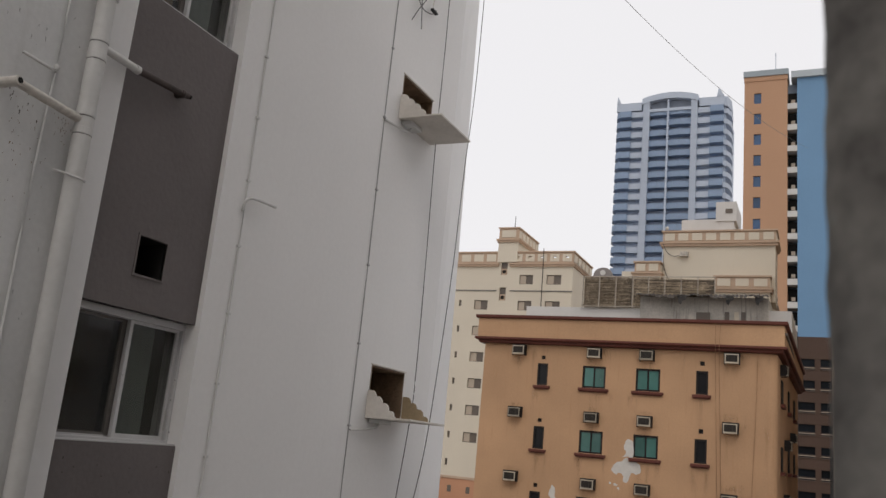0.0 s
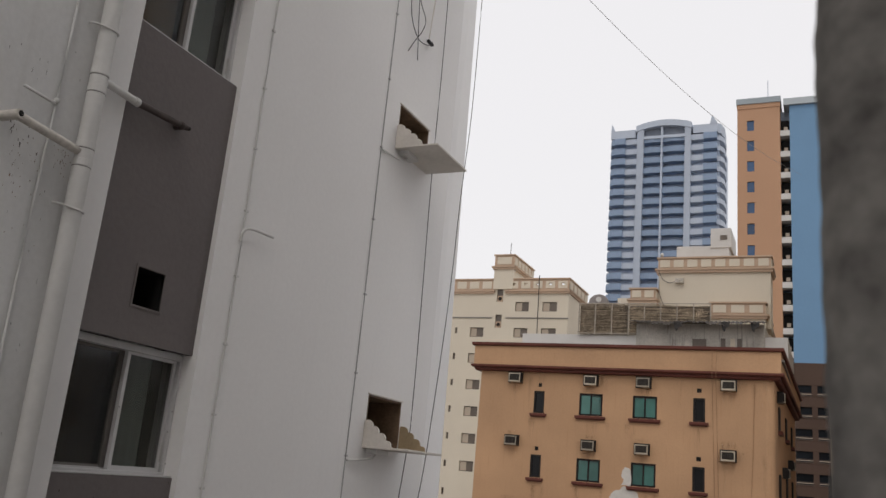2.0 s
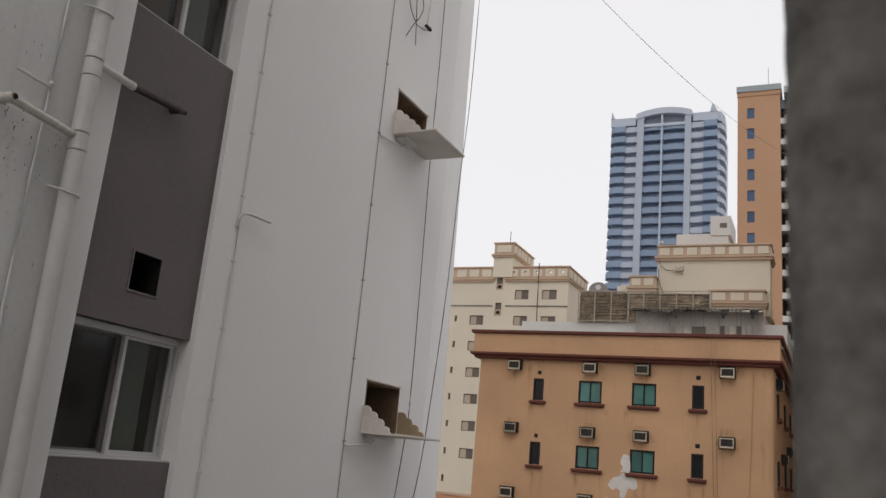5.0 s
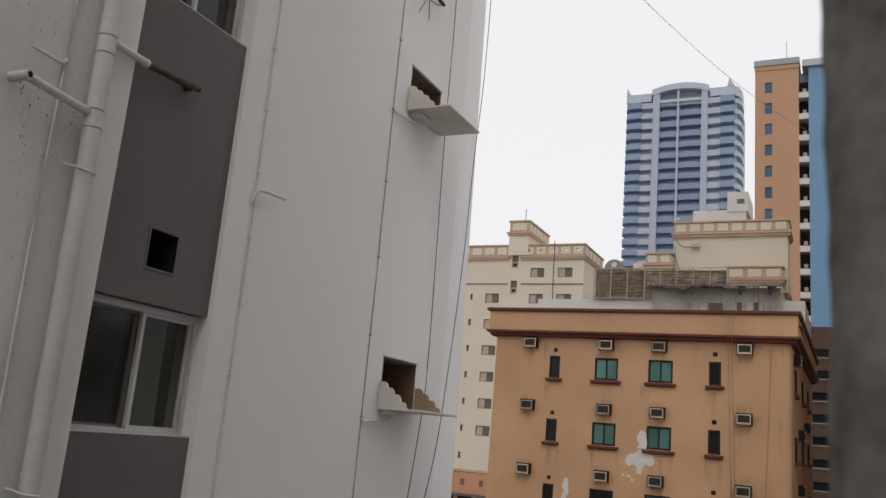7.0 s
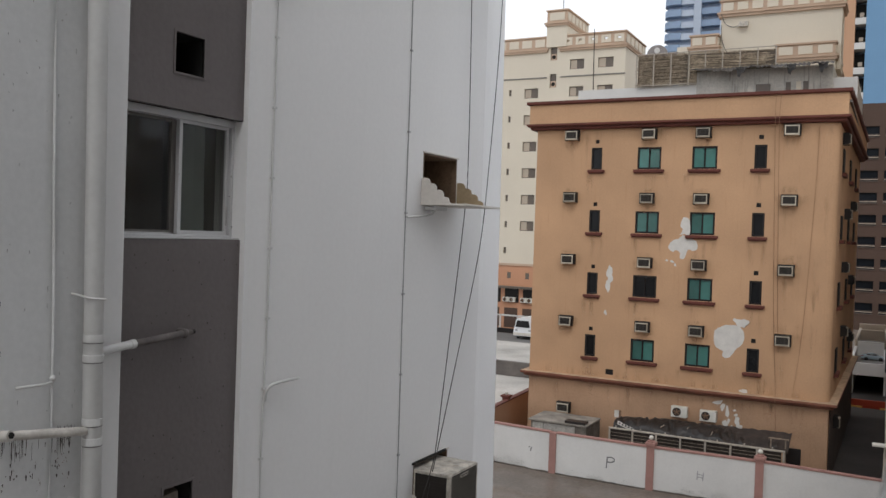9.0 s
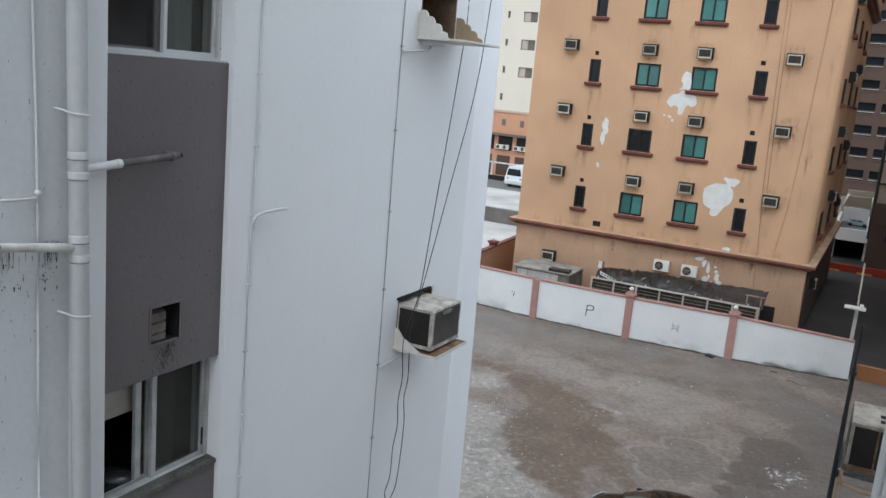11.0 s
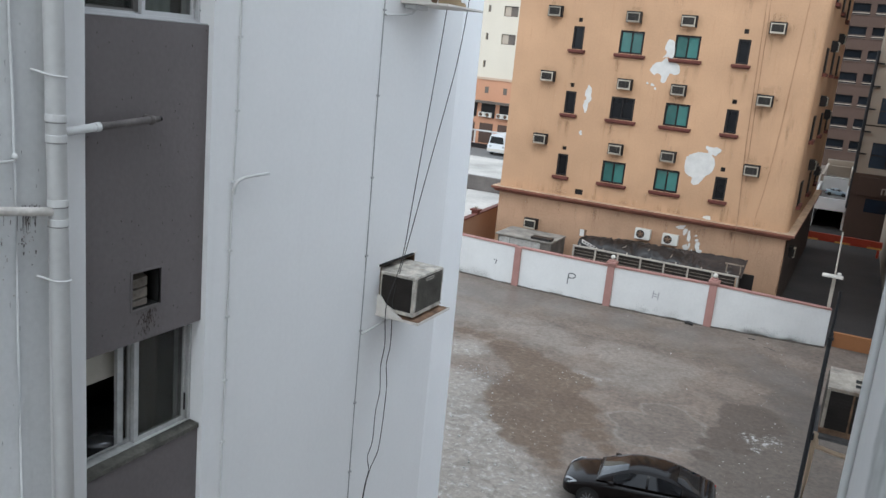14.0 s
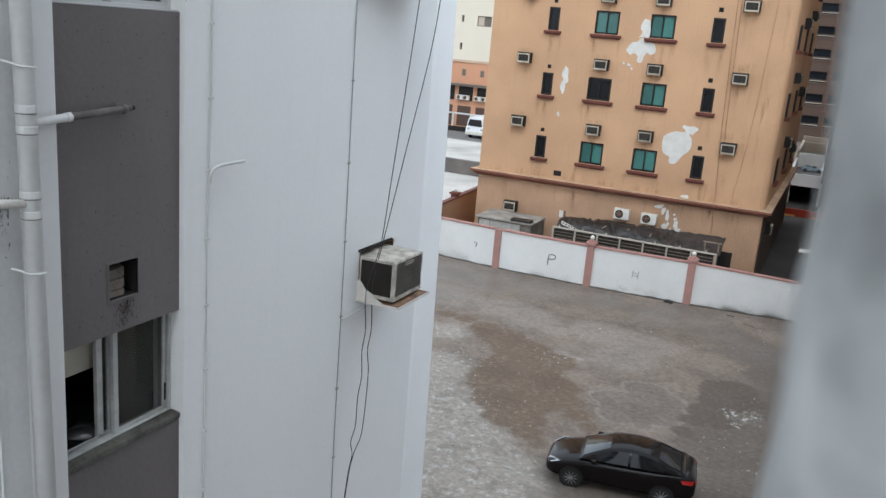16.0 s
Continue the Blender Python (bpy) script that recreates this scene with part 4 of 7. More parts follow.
for pts in ([(4.62, 17.3), (4.68, 16.2), (4.71, 15.73), (4.79, 15.5), (4.97, 15.38), (5.16, 15.41), (5.26, 15.46), (5.32, 15.53)],
            [(4.7, 17.3), (4.8, 16.3), (4.92, 15.86), (5.09, 15.7), (5.05, 15.53), (4.88, 15.3), (4.76, 15.12)],
            [(4.82, 17.3), (4.85, 16.3), (4.9, 15.84), (4.95, 15.44), (5.0, 15.13)]):
    bm = bmesh.new()
    tube(bm, smooth_path([(-3.95, y, z) for y, z in pts], 8), 0.0055, 6)
    part("wire", bm, CONDUIT_DARK, tangle, smooth=True)
bm = bmesh.new()
tube(bm, smooth_path([(-3.96, y, z) for y, z in ((5.36, 17.3), (5.34, 16.5), (5.31, 16.09), (5.27, 15.77), (5.245, 15.52))], 6), 0.008, 6)
part("wire", bm, CREAM_BOARD, tangle, "thin cream cable", smooth=True)
part("plug", solid(-3.97, -3.93, 5.2, 5.33, 15.475, 15.5, bevel=0.006), CABLE, tangle, "small black plug")

# ---- the building that the camera looks out of ----
own = thing("near_building", (0.72, -3, 0), "grey plastered building wall close to the camera", "building")
part("wall", solid(0.72, 6.0, -7, 5.9, 0, 20.0, bevel=0.03), NEAR_WHITE, own)
# unseen wing, added to hide sky from the right side of the lot
part("rear_wing", solid(2.1, 14, 5.9, 32, 0, 12, bevel=0.03), NEAR_WHITE, own)
def jamb(z):
    """Outline of the plastered jamb at height z; its lower part stands 2 cm further out."""
    k = min(1.0, max(0.0, (10.522 - z) / 0.02))
    e = 0.144 - 0.02 * k * k * (3 - 2 * k)
    front = [(0.75, -2.404)] + [(e + q, -2.404) for q in (0.3, 0.2, 0.15, 0.12, 0.1)] + [(e + 0.085 - 0.004 * q, -2.404) for q in range(17)]
    turn = [(e + 0.02 - 0.02 * math.sin(radians(q)), -2.384 - 0.02 * math.cos(radians(q))) for q in range(9, 91, 9)]
    reveal = [(e + 0.011 * q / 12, -2.384 + 0.32 * q / 12) for q in range(1, 13)]
    return front + turn + reveal + [(e + 0.014, -2.05), (e + 0.03, -2.04), (0.75, -2.03)]


bm = bmesh.new()
levels = [4.0 + 0.25 * k for k in range(25)] + [10.28 + 0.0032 * k for k in range(195)] + [10.95 + 0.25 * k for k in range(27)]
ring = []
for z in levels:
    row = []
    for x, y in jamb(z):
        d = 0.0
        if x < 0.4:
            d = noise.noise(Vector((x * 22, y * 22, z * 20))) * 0.0009 + noise.noise(Vector((x * 75, y * 75, z * 60))) * 0.0009 + noise.noise(Vector((x * 190, y * 190, z * 160))) * 0.0003
        row.append(bm.verts.new((x + d, y - d * 0.7, z)))
    ring.append(row)
for a, b in zip(ring, ring[1:]):
    for k in range(len(a) - 1):
        bm.faces.new((a[k], a[k + 1], b[k + 1], b[k]))
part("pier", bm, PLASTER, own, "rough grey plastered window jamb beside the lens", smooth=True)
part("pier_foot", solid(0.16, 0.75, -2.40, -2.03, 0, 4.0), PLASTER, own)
part("clip", solid(0.129, 0.138, -2.056, -2.046, 10.391, 10.399, bevel=0.002), NEAR_WHITE, own, "small white cable clip")
part("fin", solid(0.245, 0.75, -0.9, -0.41, 0, 20.0, bevel=0.01), NEAR_WHITE, own, "pale grey wall fin")
part("corner_strip", solid(0.232, 0.246, -0.86, -0.44, 0, 20.0, bevel=0.004), NEAR_WHITE, own)
bm = bmesh.new()
rod(bm, (0.226, -0.425, 0), (0.222, -0.425, 20.0), 0.01, 12)
part("conduit", bm, PVC, own, "white conduit on the fin's edge", smooth=True)

OWN_SHELL = surface("stained beige metal casing", (0.36, 0.31, 0.25), 0.65, 0.5, 8, 45, 0.1, streak=0.8, dirt=(0.16, 0.10, 0.06))
own_ac = window_ac(0.6, 0.40, 0.45, "rusty beige window air conditioner on a black bracket", shell=OWN_SHELL)
own_ac.matrix_basis = pose(0.72, 5.33, 7.62, 0, 0, -90)
for nm, a, mt in (("middle_post", (0.302, 0.316, -0.248, -0.232, 0.03, 0.37), RUST), ("corner_post", (0.3, 0.314, -0.452, -0.425, 0.0, 0.385), OWN_SHELL), ("base_pan", (-0.31, 0.322, -0.46, -0.01, -0.012, 0.035), RUST),
                  ("vent_slot", (0.10, 0.17, -0.24, -0.06, 0.397, 0.404), HOLE_DARK), ("vent_slot", (-0.04, 0.04, -0.24, -0.06, 0.397, 0.404), HOLE_DARK)):
    ob = new(nm, mesh_from(nm, solid(*a, bevel=0.003), mt))
    ob.parent = own_ac
for z in (10.885, 14.0):
    copy_thing(own_ac, pose(0.67, 5.33, z, 0, 0, -90))
for z in (7.6,):
    b = thing("air_conditioner_bracket", (0.72, 5.22, z - 0.05), "black steel bracket with grey tray under the air conditioner", "bracket", "brackets on the near wall")
    part("tray", solid(0.24, 0.72, 4.93, 5.68, z - 0.02, z + 0.01, bevel=0.004), surface("dark stained tray", (0.09, 0.085, 0.08), 0.8, 0.4, 5, 30, 0.1), b)
    part("bar", solid(0.215, 0.24, 4.9, 5.7, z - 0.035, z + 0.02, bevel=0.004), CABLE, b)
bm = bmesh.new()
rod(bm, (0.197, 4.78, 0), (0.204, 4.78, 8.15), 0.019, 12)
rod(bm, (0.204, 4.78, 8.15), (0.205, 4.78, 8.55), 0.017, 12)
for z in (8.5, 5.9):
    rod(bm, (0.205, 4.78, z - 0.012), (0.205, 4.78, z + 0.012), 0.026, 12)
rod(bm, (0.205, 4.78, 8.55), (0.207, 4.78, 8.9), 0.012, 8)
single("vertical_pipe", bm, CABLE, "black upright pipe with a clamp beside the air conditioner", "pipe")
bm = bmesh.new()
tube(bm, smooth_path([(0.70, 4.93, 7.47), (0.42, 4.93, 7.49), (0.28, 4.94, 7.50), (0.245, 4.95, 7.42), (0.245, 4.95, 5), (0.245, 4.95, 0.1)], 6), 0.022, 8)
single("drain_hose", bm, surface("sun faded tan hose", (0.42, 0.31, 0.21), 0.6, 0.15, 3, 25, 0.02), "tan drain hose running down from the air conditioner", "hose", smooth=True)

for z in (10.885, 14.0):
    bm = bmesh.new()
    tube(bm, smooth_path([(0.232, 5.08, z - 0.01), (0.23, 5.08, z - 0.09), (0.236, 5.08, z - 0.135), (0.28, 5.08, z - 0.145), (0.7, 5.08, z - 0.13)], 6), 0.013, 8)
    single("drain_hose", bm, CREAM_BOARD, "short cream drain pipe below the upper air conditioner", "hose", smooth=True)

# ---- orange apartment block ----
YF, DZ = 38.0, 3.09
ob_block = thing("orange_apartment_block", (-9, YF, 0), "sand orange five-storey block with red-brown cornices and peeling patches", "building")
ROWS = [14.04 - DZ * r for r in range(4)]


def side_x(y):
    return -1.95 + 0.014 * (y - YF)


holes = []
for z in ROWS:
    holes += [(-13.10, -12.56, z, z + 1.08), (-10.79, -9.65, z, z + 1.06), (-8.20, -7.06, z, z + 1.06), (-5.43, -4.89, z, z + 1.08),
              (-12.92, -12.72, z + 1.28, z + 1.47), (-5.27, -5.06, z + 1.33, z + 1.53)]
holes += [(-12.0, -11.6, 3.95, 4.22), (-11.48, -11.12, 1.9, 2.26)]
bm = bmesh.new()
pierced(bm, -16.0, -2.3, 3.55, 16.5, [h for h in holes if h[2] > 3.6], lambda u, z, d: (u, YF + d, z), 0.25)
part("front_wall", bm, ORANGE, ob_block)
bm = bmesh.new()
pierced(bm, -16.0, -1.95, 0, 3.55, [h for h in holes if h[2] < 3.6], lambda u, z, d: (u, YF + d, z), 0.25)
# darker tan: dirt and the shade of the ledge are both in this colour
ORANGE_LOW = surface("dusty, shaded tan ground floor paint", (0.40, 0.245, 0.15), 0.9, 0.22, 0.5, 12, 0.15, streak=0.45, dirt=(0.24, 0.13, 0.075))
part("ground_floor_wall", bm, ORANGE_LOW, ob_block, "dustier, shaded tan ground floor wall")
# added dark panel: shade and clutter along this side put into its colour
bm = bmesh.new()
prism(bm, [(-1.93, YF + 0.3, 0), (-1.88, YF + 0.3, 0), (side_x(57) + 0.06, 57, 0), (side_x(57) + 0.02, 57, 0)], (0, 0, 3.45))
bmesh.ops.recalc_face_normals(bm, faces=bm.faces[:])
part("side_cladding", bm, surface("dark brown side shade", (0.060, 0.042, 0.033), 0.85, 0.4, 1.2, 10, 0.2, streak=0.4), ob_block, "dark brown panel standing in for the shaded, cluttered ground floor side")
bm = bmesh.new()
prism(bm, [(-16.0, YF + 0.25, 0), (-1.93, YF + 0.25, 0), (side_x(57), 57, 0), (-16.0, 57, 0)], (0, 0, 16.9))
bmesh.ops.recalc_face_normals(bm, faces=bm.faces[:])
part("body", bm, ORANGE, ob_block)
bm = bmesh.new()
prism(bm, [(-2.3, YF, 3.55), (-2.3, YF + 0.25, 3.55), (-1.93, YF + 0.25, 3.55), (-1.97, YF + 0.16, 3.55), (-2.05, YF + 0.08, 3.55), (-2.17, YF + 0.02, 3.55)], (0, 0, 12.95))
bmesh.ops.recalc_face_normals(bm, faces=bm.faces[:])
part("rounded_corner", bm, ORANGE, ob_block)


def belt(name, out, z0, z1, material, step=0.0):
    """A band round the front and the right side, out metres proud."""
    bm = bmesh.new()
    y0 = YF - out
    pts = [(-16.0 - out, y0), (-1.95 + out, y0), (side_x(57) + out, 57), (side_x(57) - 0.3, 57), (-2.3, YF + 0.3), (-15.7, YF + 0.3), (-15.7, 57), (-16.0 - out, 57)]
    prism(bm, [(x, y, z0) for x, y in pts], (0, 0, z1 - z0))
    bmesh.ops.recalc_face_normals(bm, faces=bm.faces[:])
    if step:
        es = [e for e in bm.edges if abs(e.verts[0].co.z - z0) < 1e-4 and abs(e.verts[1].co.z - z0) < 1e-4]
        bmesh.ops.bevel(bm, geom=es, offset=step, segments=2, affect="EDGES", profile=0.3)
    return part(name, bm, material, ob_block)


belt("parapet", 0.33, 16.32, 17.28, ORANGE)
belt("cornice", 0.47, 17.28, 17.45, ORANGE_TRIM, 0.05)
belt("cornice", 0.45, 16.18, 16.32, ORANGE_TRIM, 0.05)
belt("cornice", 0.28, 16.03, 16.18, ORANGE_TRIM, 0.05)
LEDGE = surface("faded brick red ledge paint", (0.20, 0.075, 0.048), 0.8, 0.3, 1, 16, 0.1, streak=0.3)
belt("ledge", 0.36, 3.63, 3.76, LEDGE, 0.03)
belt("ledge", 0.22, 3.50, 3.63, LEDGE, 0.05)
belt("ledge_dust", 0.345, 3.76, 3.772, surface("settled tan dust", (0.42, 0.29, 0.19), 0.95, 0.35, 2, 14, 0.1))
part("roof", solid(-16.2, -1.5, YF, 57, 16.9, 17.0), CONCRETE, ob_block)


def window_meshes(w, h, twin):
    f = bmesh.new()
    for a in ((-w / 2, -w / 2 + 0.085, 0, h), (w / 2 - 0.085, w / 2, 0, h), (-w / 2 + 0.085, w / 2 - 0.085, 0, 0.085), (-w / 2 + 0.085, w / 2 - 0.085, h - 0.085, h)):
        box(f, a[0], a[1], -0.02, 0.1, a[2], a[3])
    if twin:
        box(f, -0.03, 0.03, -0.005, 0.09, 0.085, h - 0.085)
    s = bmesh.new()
    e = 0.17 if twin else 0.15
    box(s, -w / 2 - e, w / 2 + e, -0.2, 0.02, -0.15, -0.02, bevel=0.02)
    box(s, -w / 2 - e + 0.05, w / 2 + e - 0.05, -0.14, 0.02, -0.2, -0.15)
    p = bmesh.new()
    ws = [(-w / 2 + 0.06, -0.025), (0.025, w / 2 - 0.06)] if twin else [(-w / 2 + 0.06, w / 2 - 0.06)]
    for a in ws[:1]:
        box(p, a[0], a[1], 0.04, 0.055, 0.06, h - 0.06)
    return mesh_from("frame", f, FRAME_DARK), mesh_from("sill", s, ORANGE_TRIM), mesh_from("pane", p, PANE_TEAL), ws


BIG = window_meshes(1.14, 1.06, True)
SMALL = window_meshes(0.54, 1.08, False)
dark_big = BIG[2].copy()
dark_big.materials[0] = PANE_BLACK
dark_small = SMALL[2].copy()
dark_small.materials[0] = PANE_BLACK
for r, z in enumerate(ROWS):
    for x, kind in ((-12.83, SMALL), (-10.22, BIG), (-7.63, BIG), (-5.16, SMALL)):
        f, s, p, ws = kind
        w = share("window", f, ob_block, (x, YF + 0.03, z))
        share("sill", s, w, (x, YF + 0.03, z))
        if kind is SMALL:
            share("pane", dark_small, w, (x, YF + 0.03, z))
        else:
            me = dark_big if (r == 2 and x < -9) else p
            for k in range(2):
                share("pane", me, w, (x + k * (ws[1][0] - ws[0][0]), YF + 0.03 + 0.015 * k, z))
    for x0, x1, za, zb in ((-12.92, -12.72, z + 1.28, z + 1.47), (-5.27, -5.06, z + 1.33, z + 1.53)):
        part("vent", solid(x0, x1, YF + 0.06, YF + 0.1, za, zb), FRAME_DARK, ob_block)
part("vent", solid(-12.0, -11.6, YF + 0.05, YF + 0.1, 3.95, 4.22), FRAME_DARK, ob_block)
part("vent", solid(-11.48, -11.12, YF + 0.05, YF + 0.1, 1.9, 2.26), RUST, ob_block)
part("hatch_board", solid(-11.47, -11.25, YF + 0.02, YF + 0.05, 1.91, 2.25), CREAM_BOARD, ob_block)


def flake(cx, cz, rx, rz, seed, n=26, y=YF):
    """An uneven bare patch on the facade."""
    g = random.Random(seed)
    ph = [g.uniform(0, 6.28) for _ in range(5)]
    pts = []
    for k in range(n):
        a = -2 * math.pi * k / n
        q = 1 + 0.16 * math.sin(2 * a + ph[0]) + 0.12 * math.sin(3 * a + ph[1]) + 0.09 * math.sin(5 * a + ph[2]) + 0.07 * math.sin(8 * a + ph[3])
        pts.append((cx + rx * q * math.cos(a), y - 0.004 - 0.0015 * seed, cz + rz * q * math.sin(a)))
    bm = bmesh.new()
    prism(bm, pts, (0, 0.012, 0))
    bmesh.ops.recalc_face_normals(bm, faces=bm.faces[:])
    part("bare_patch", bm, PATCH_WHITE, ob_block)


def torn(pts, layer):
    """A bare patch with a torn outline through (x, z) points."""
    q = smooth_path([(x, YF - 0.004 - 0.0015 * layer, z) for x, z in pts + pts[:1]], 6)[:-1]
    g = random.Random(layer)
    bm = bmesh.new()
    prism(bm, [v + Vector((g.uniform(-0.018, 0.018), 0, g.uniform(-0.018, 0.018))) for v in q], (0, 0.012, 0))
    bmesh.ops.recalc_face_normals(bm, faces=bm.faces[:])
    part("bare_patch", bm, PATCH_WHITE, ob_block)


torn([(-9.18, 10.28), (-9.1, 10.48), (-8.92, 10.68), (-8.70, 10.74), (-8.56, 10.88), (-8.42, 10.90), (-8.36, 10.74), (-8.12, 10.78), (-7.86, 10.62), (-7.8, 10.33), (-7.95, 10.2), (-8.22, 10.24), (-8.33, 9.95), (-8.42, 9.78), (-8.6, 9.84), (-8.6, 10.06), (-8.78, 10.2), (-8.95, 10.12)], 1)
torn([(-8.68, 10.9), (-8.52, 11.15), (-8.62, 11.4), (-8.52, 11.72), (-8.40, 11.75), (-8.2, 11.6), (-8.2, 10.95), (-8.45, 10.98)], 2)
torn([(-6.88, 6.55), (-6.55, 6.78), (-6.15, 6.86), (-5.72, 6.75), (-5.56, 6.4), (-5.66, 6.0), (-5.95, 5.7), (-6.12, 5.42), (-6.35, 5.3), (-6.5, 5.42), (-6.48, 5.62), (-6.78, 5.78), (-6.9, 6.1)], 3)
for i, q in enumerate(((-11.95, 8.9, 0.17, 0.36, 5), (-12.02, 8.35, 0.14, 0.28, 6), (-5.95, 7.08, 0.12, 0.1, 7), (-5.68, 6.98, 0.26, 0.22, 8), (-8.95, 9.65, 0.09, 0.06, 9), (-9.2, 9.7, 0.06, 0.05, 10), (-8.8, 9.5, 0.05, 0.07, 11), (-12.1, 7.0, 0.07, 0.12, 12),
                       (-5.5, 3.88, 0.16, 0.1, 13), (-6.62, 3.22, 0.17, 0.1, 14), (-6.38, 3.05, 0.1, 0.16, 15), (-6.17, 2.85, 0.07, 0.3, 16), (-6.24, 2.28, 0.13, 0.17, 17), (-5.85, 2.95, 0.06, 0.05, 18), (-5.72, 2.45, 0.12, 0.2, 19), (-5.6, 2.2, 0.13, 0.11, 20), (-5.78, 2.74, 0.07, 0.08, 21),
                       (-6.1, 2.42, 0.06, 0.14, 22), (-6.45, 3.3, 0.06, 0.05, 23), (-5.95, 2.2, 0.05, 0.06, 24))):
    flake(q[0], q[1], q[2], q[3], q[4], y=YF)
for x, pts in ((-4.55, 0), (-4.38, 1)):
    bm = bmesh.new()
    tube(bm, smooth_path([(x + 0.05 * pts, YF - 0.5, 17.3), (x, YF - 0.48, 16.2), (x - 0.02, YF - 0.03, 15.0), (x + 0.1, YF - 0.03, 10.5), (x + 0.22, YF - 0.03, 7), (x + 0.30, YF - 0.03, 5.8)] + ([(x + 0.40, YF - 0.04, 4.2), (x + 0.45, YF - 0.4, 3.7), (x + 0.5, YF - 0.05, 2.2)] if pts == 0 else []), 4), 0.012, 5)
    part("facade_cable", bm, surface("faded brown cable", (0.30, 0.17, 0.10), 0.8, 0.2, 3, 20, 0), ob_block)
bm = bmesh.new()
tube(bm, smooth_path([(-2.75, YF - 0.02, 15.9), (-2.82, YF - 0.02, 13.3), (-2.93, YF - 0.02, 10.6), (-3.02, YF - 0.02, 8.5), (-3.2, YF - 0.02, 5.9), (-3.4, YF - 0.02, 4.2)], 6), 0.009, 5)
part("facade_cable", bm, surface("thin tan cable", (0.34, 0.19, 0.105), 0.8, 0.2, 3, 20, 0), ob_block)
for k, y in enumerate((41.0, 46.5, 52)):
    for z in ROWS:
        x = side_x(y)
        part("side_window", solid(x - 0.1, x + 0.07, y - 0.6, y + 0.6, z, z + 1.1), FRAME_DARK, ob_block)
        part("side_sill", solid(x - 0.1, x + 0.2, y - 0.75, y + 0.75, z - 0.18, z - 0.02), ORANGE_TRIM, ob_block)

# rust and rain stains below sills, boxes and ledges
def stain_material(name, colour, grain=(5, 1, 0.6), top=0.8):
    m = surface(name, colour, 0.9, 0.25, 2, 20, 0)
    n, l = m.node_tree.nodes, m.node_tree.links
    uv = n.new("ShaderNodeUVMap")
    uv.uv_map = "stain"
    sep = n.new("ShaderNodeSeparateXYZ")
    l.new(uv.outputs[0], sep.inputs[0])
    geo = n.new("ShaderNodeNewGeometry")
    mp = n.new("ShaderNodeMapping")
    mp.inputs["Scale"].default_value = grain
    l.new(geo.outputs["Position"], mp.inputs["Vector"])
    nz = n.new("ShaderNodeTexNoise")
    nz.inputs["Scale"].default_value = 1.0
    nz.inputs["Detail"].default_value = 5
    l.new(mp.outputs[0], nz.inputs["Vector"])
    r = n.new("ShaderNodeMapRange")
    r.inputs["From Min"].default_value = 0.42
    r.inputs["From Max"].default_value = 0.72
    l.new(nz.outputs[0], r.inputs["Value"])

    def times(a, c):
        k = n.new("ShaderNodeMath")
        k.operation = "MULTIPLY"
        l.new(a, k.inputs[0])
        l.new(c, k.inputs[1])
        return k.outputs[0]
    side = n.new("ShaderNodeMapRange")
    side.interpolation_type = "SMOOTHSTEP"
    l.new(sep.outputs[0], side.inputs["Value"])
    side.inputs["From Max"].default_value = 0.5
    ease = n.new("ShaderNodeMapRange")
    ease.interpolation_type = "SMOOTHSTEP"
    ease.inputs["From Min"].default_value = 1.001
    ease.inputs["From Max"].default_value = top
    l.new(sep.outputs[1], ease.inputs["Value"])
    fall = times(times(sep.outputs[1], sep.outputs[1]), ease.outputs[0])
    soft = n.new("ShaderNodeMath")
    soft.operation = "MULTIPLY"
    soft.inputs[1].default_value = 0.55
    l.new(times(times(r.outputs[0], fall), side.outputs[0]), soft.inputs[0])
    a = soft.outputs[0]
    tr = n.new("ShaderNodeBsdfTransparent")
    ms = n.new("ShaderNodeMixShader")
    l.new(a, ms.inputs[0])
    l.new(tr.outputs[0], ms.inputs[1])
    l.new(n["Principled BSDF"].outputs[0], ms.inputs[2])
    l.new(ms.outputs[0], n["Material Output"].inputs["Surface"])
    return m


STAIN = stain_material("rusty rain stain", (0.20, 0.10, 0.045))
GRIME = stain_material("grey splash grime", (0.20, 0.175, 0.14), (1.4, 1, 2.5), 0.99)


def stains(spots, y, rise=False):
    """Thin stain films that fade downwards and sideways: (x0, x1, z top, height), at y(x); rise: they fade upwards."""
    bm = bmesh.new()
    uv = bm.loops.layers.uv.new("stain")
    for x0, x1, z, h in spots:
        xm = (x0 + x1) / 2
        for xa, xb, ua, ub in ((x0, xm, 0, 0.5), (xm, x1, 0.5, 0)):
            f = bm.faces.new([bm.verts.new(p) for p in ((xa, y(xa), z - h), (xb, y(xb), z - h), (xb, y(xb), z), (xa, y(xa), z))])
            for lp, c in zip(f.loops, ((ua, 0), (ub, 0), (ub, 1), (ua, 1))):
                lp[uv].uv = (c[0], 1 - c[1]) if rise else c
    return bm


g = random.Random(8)
spots = []
for z in ROWS:
    for x, w in ((-12.83, 0.9), (-10.23, 1.6), (-7.68, 1.6), (-5.075, 0.9)):
        for k in range(3):
            d = g.uniform(-w / 2, w / 2)
            spots.append((x + d - 0.2, x + d + 0.2, z - 0.2, g.uniform(0.7, 1.9)))
    spots += [(-4.7, -3.0, z + 2.35, 1.0), (-4.4, -2.9, z + 1.9, 0.5)]
    for x in (-14.08, -10.22, -7.69, -3.87):
        spots.append((x - 0.55, x + 0.55, z + 1.45, g.uniform(0.5, 1.0)))
        spots.append((x - 0.6, x + 0.5, z + 2.2, 0.7))
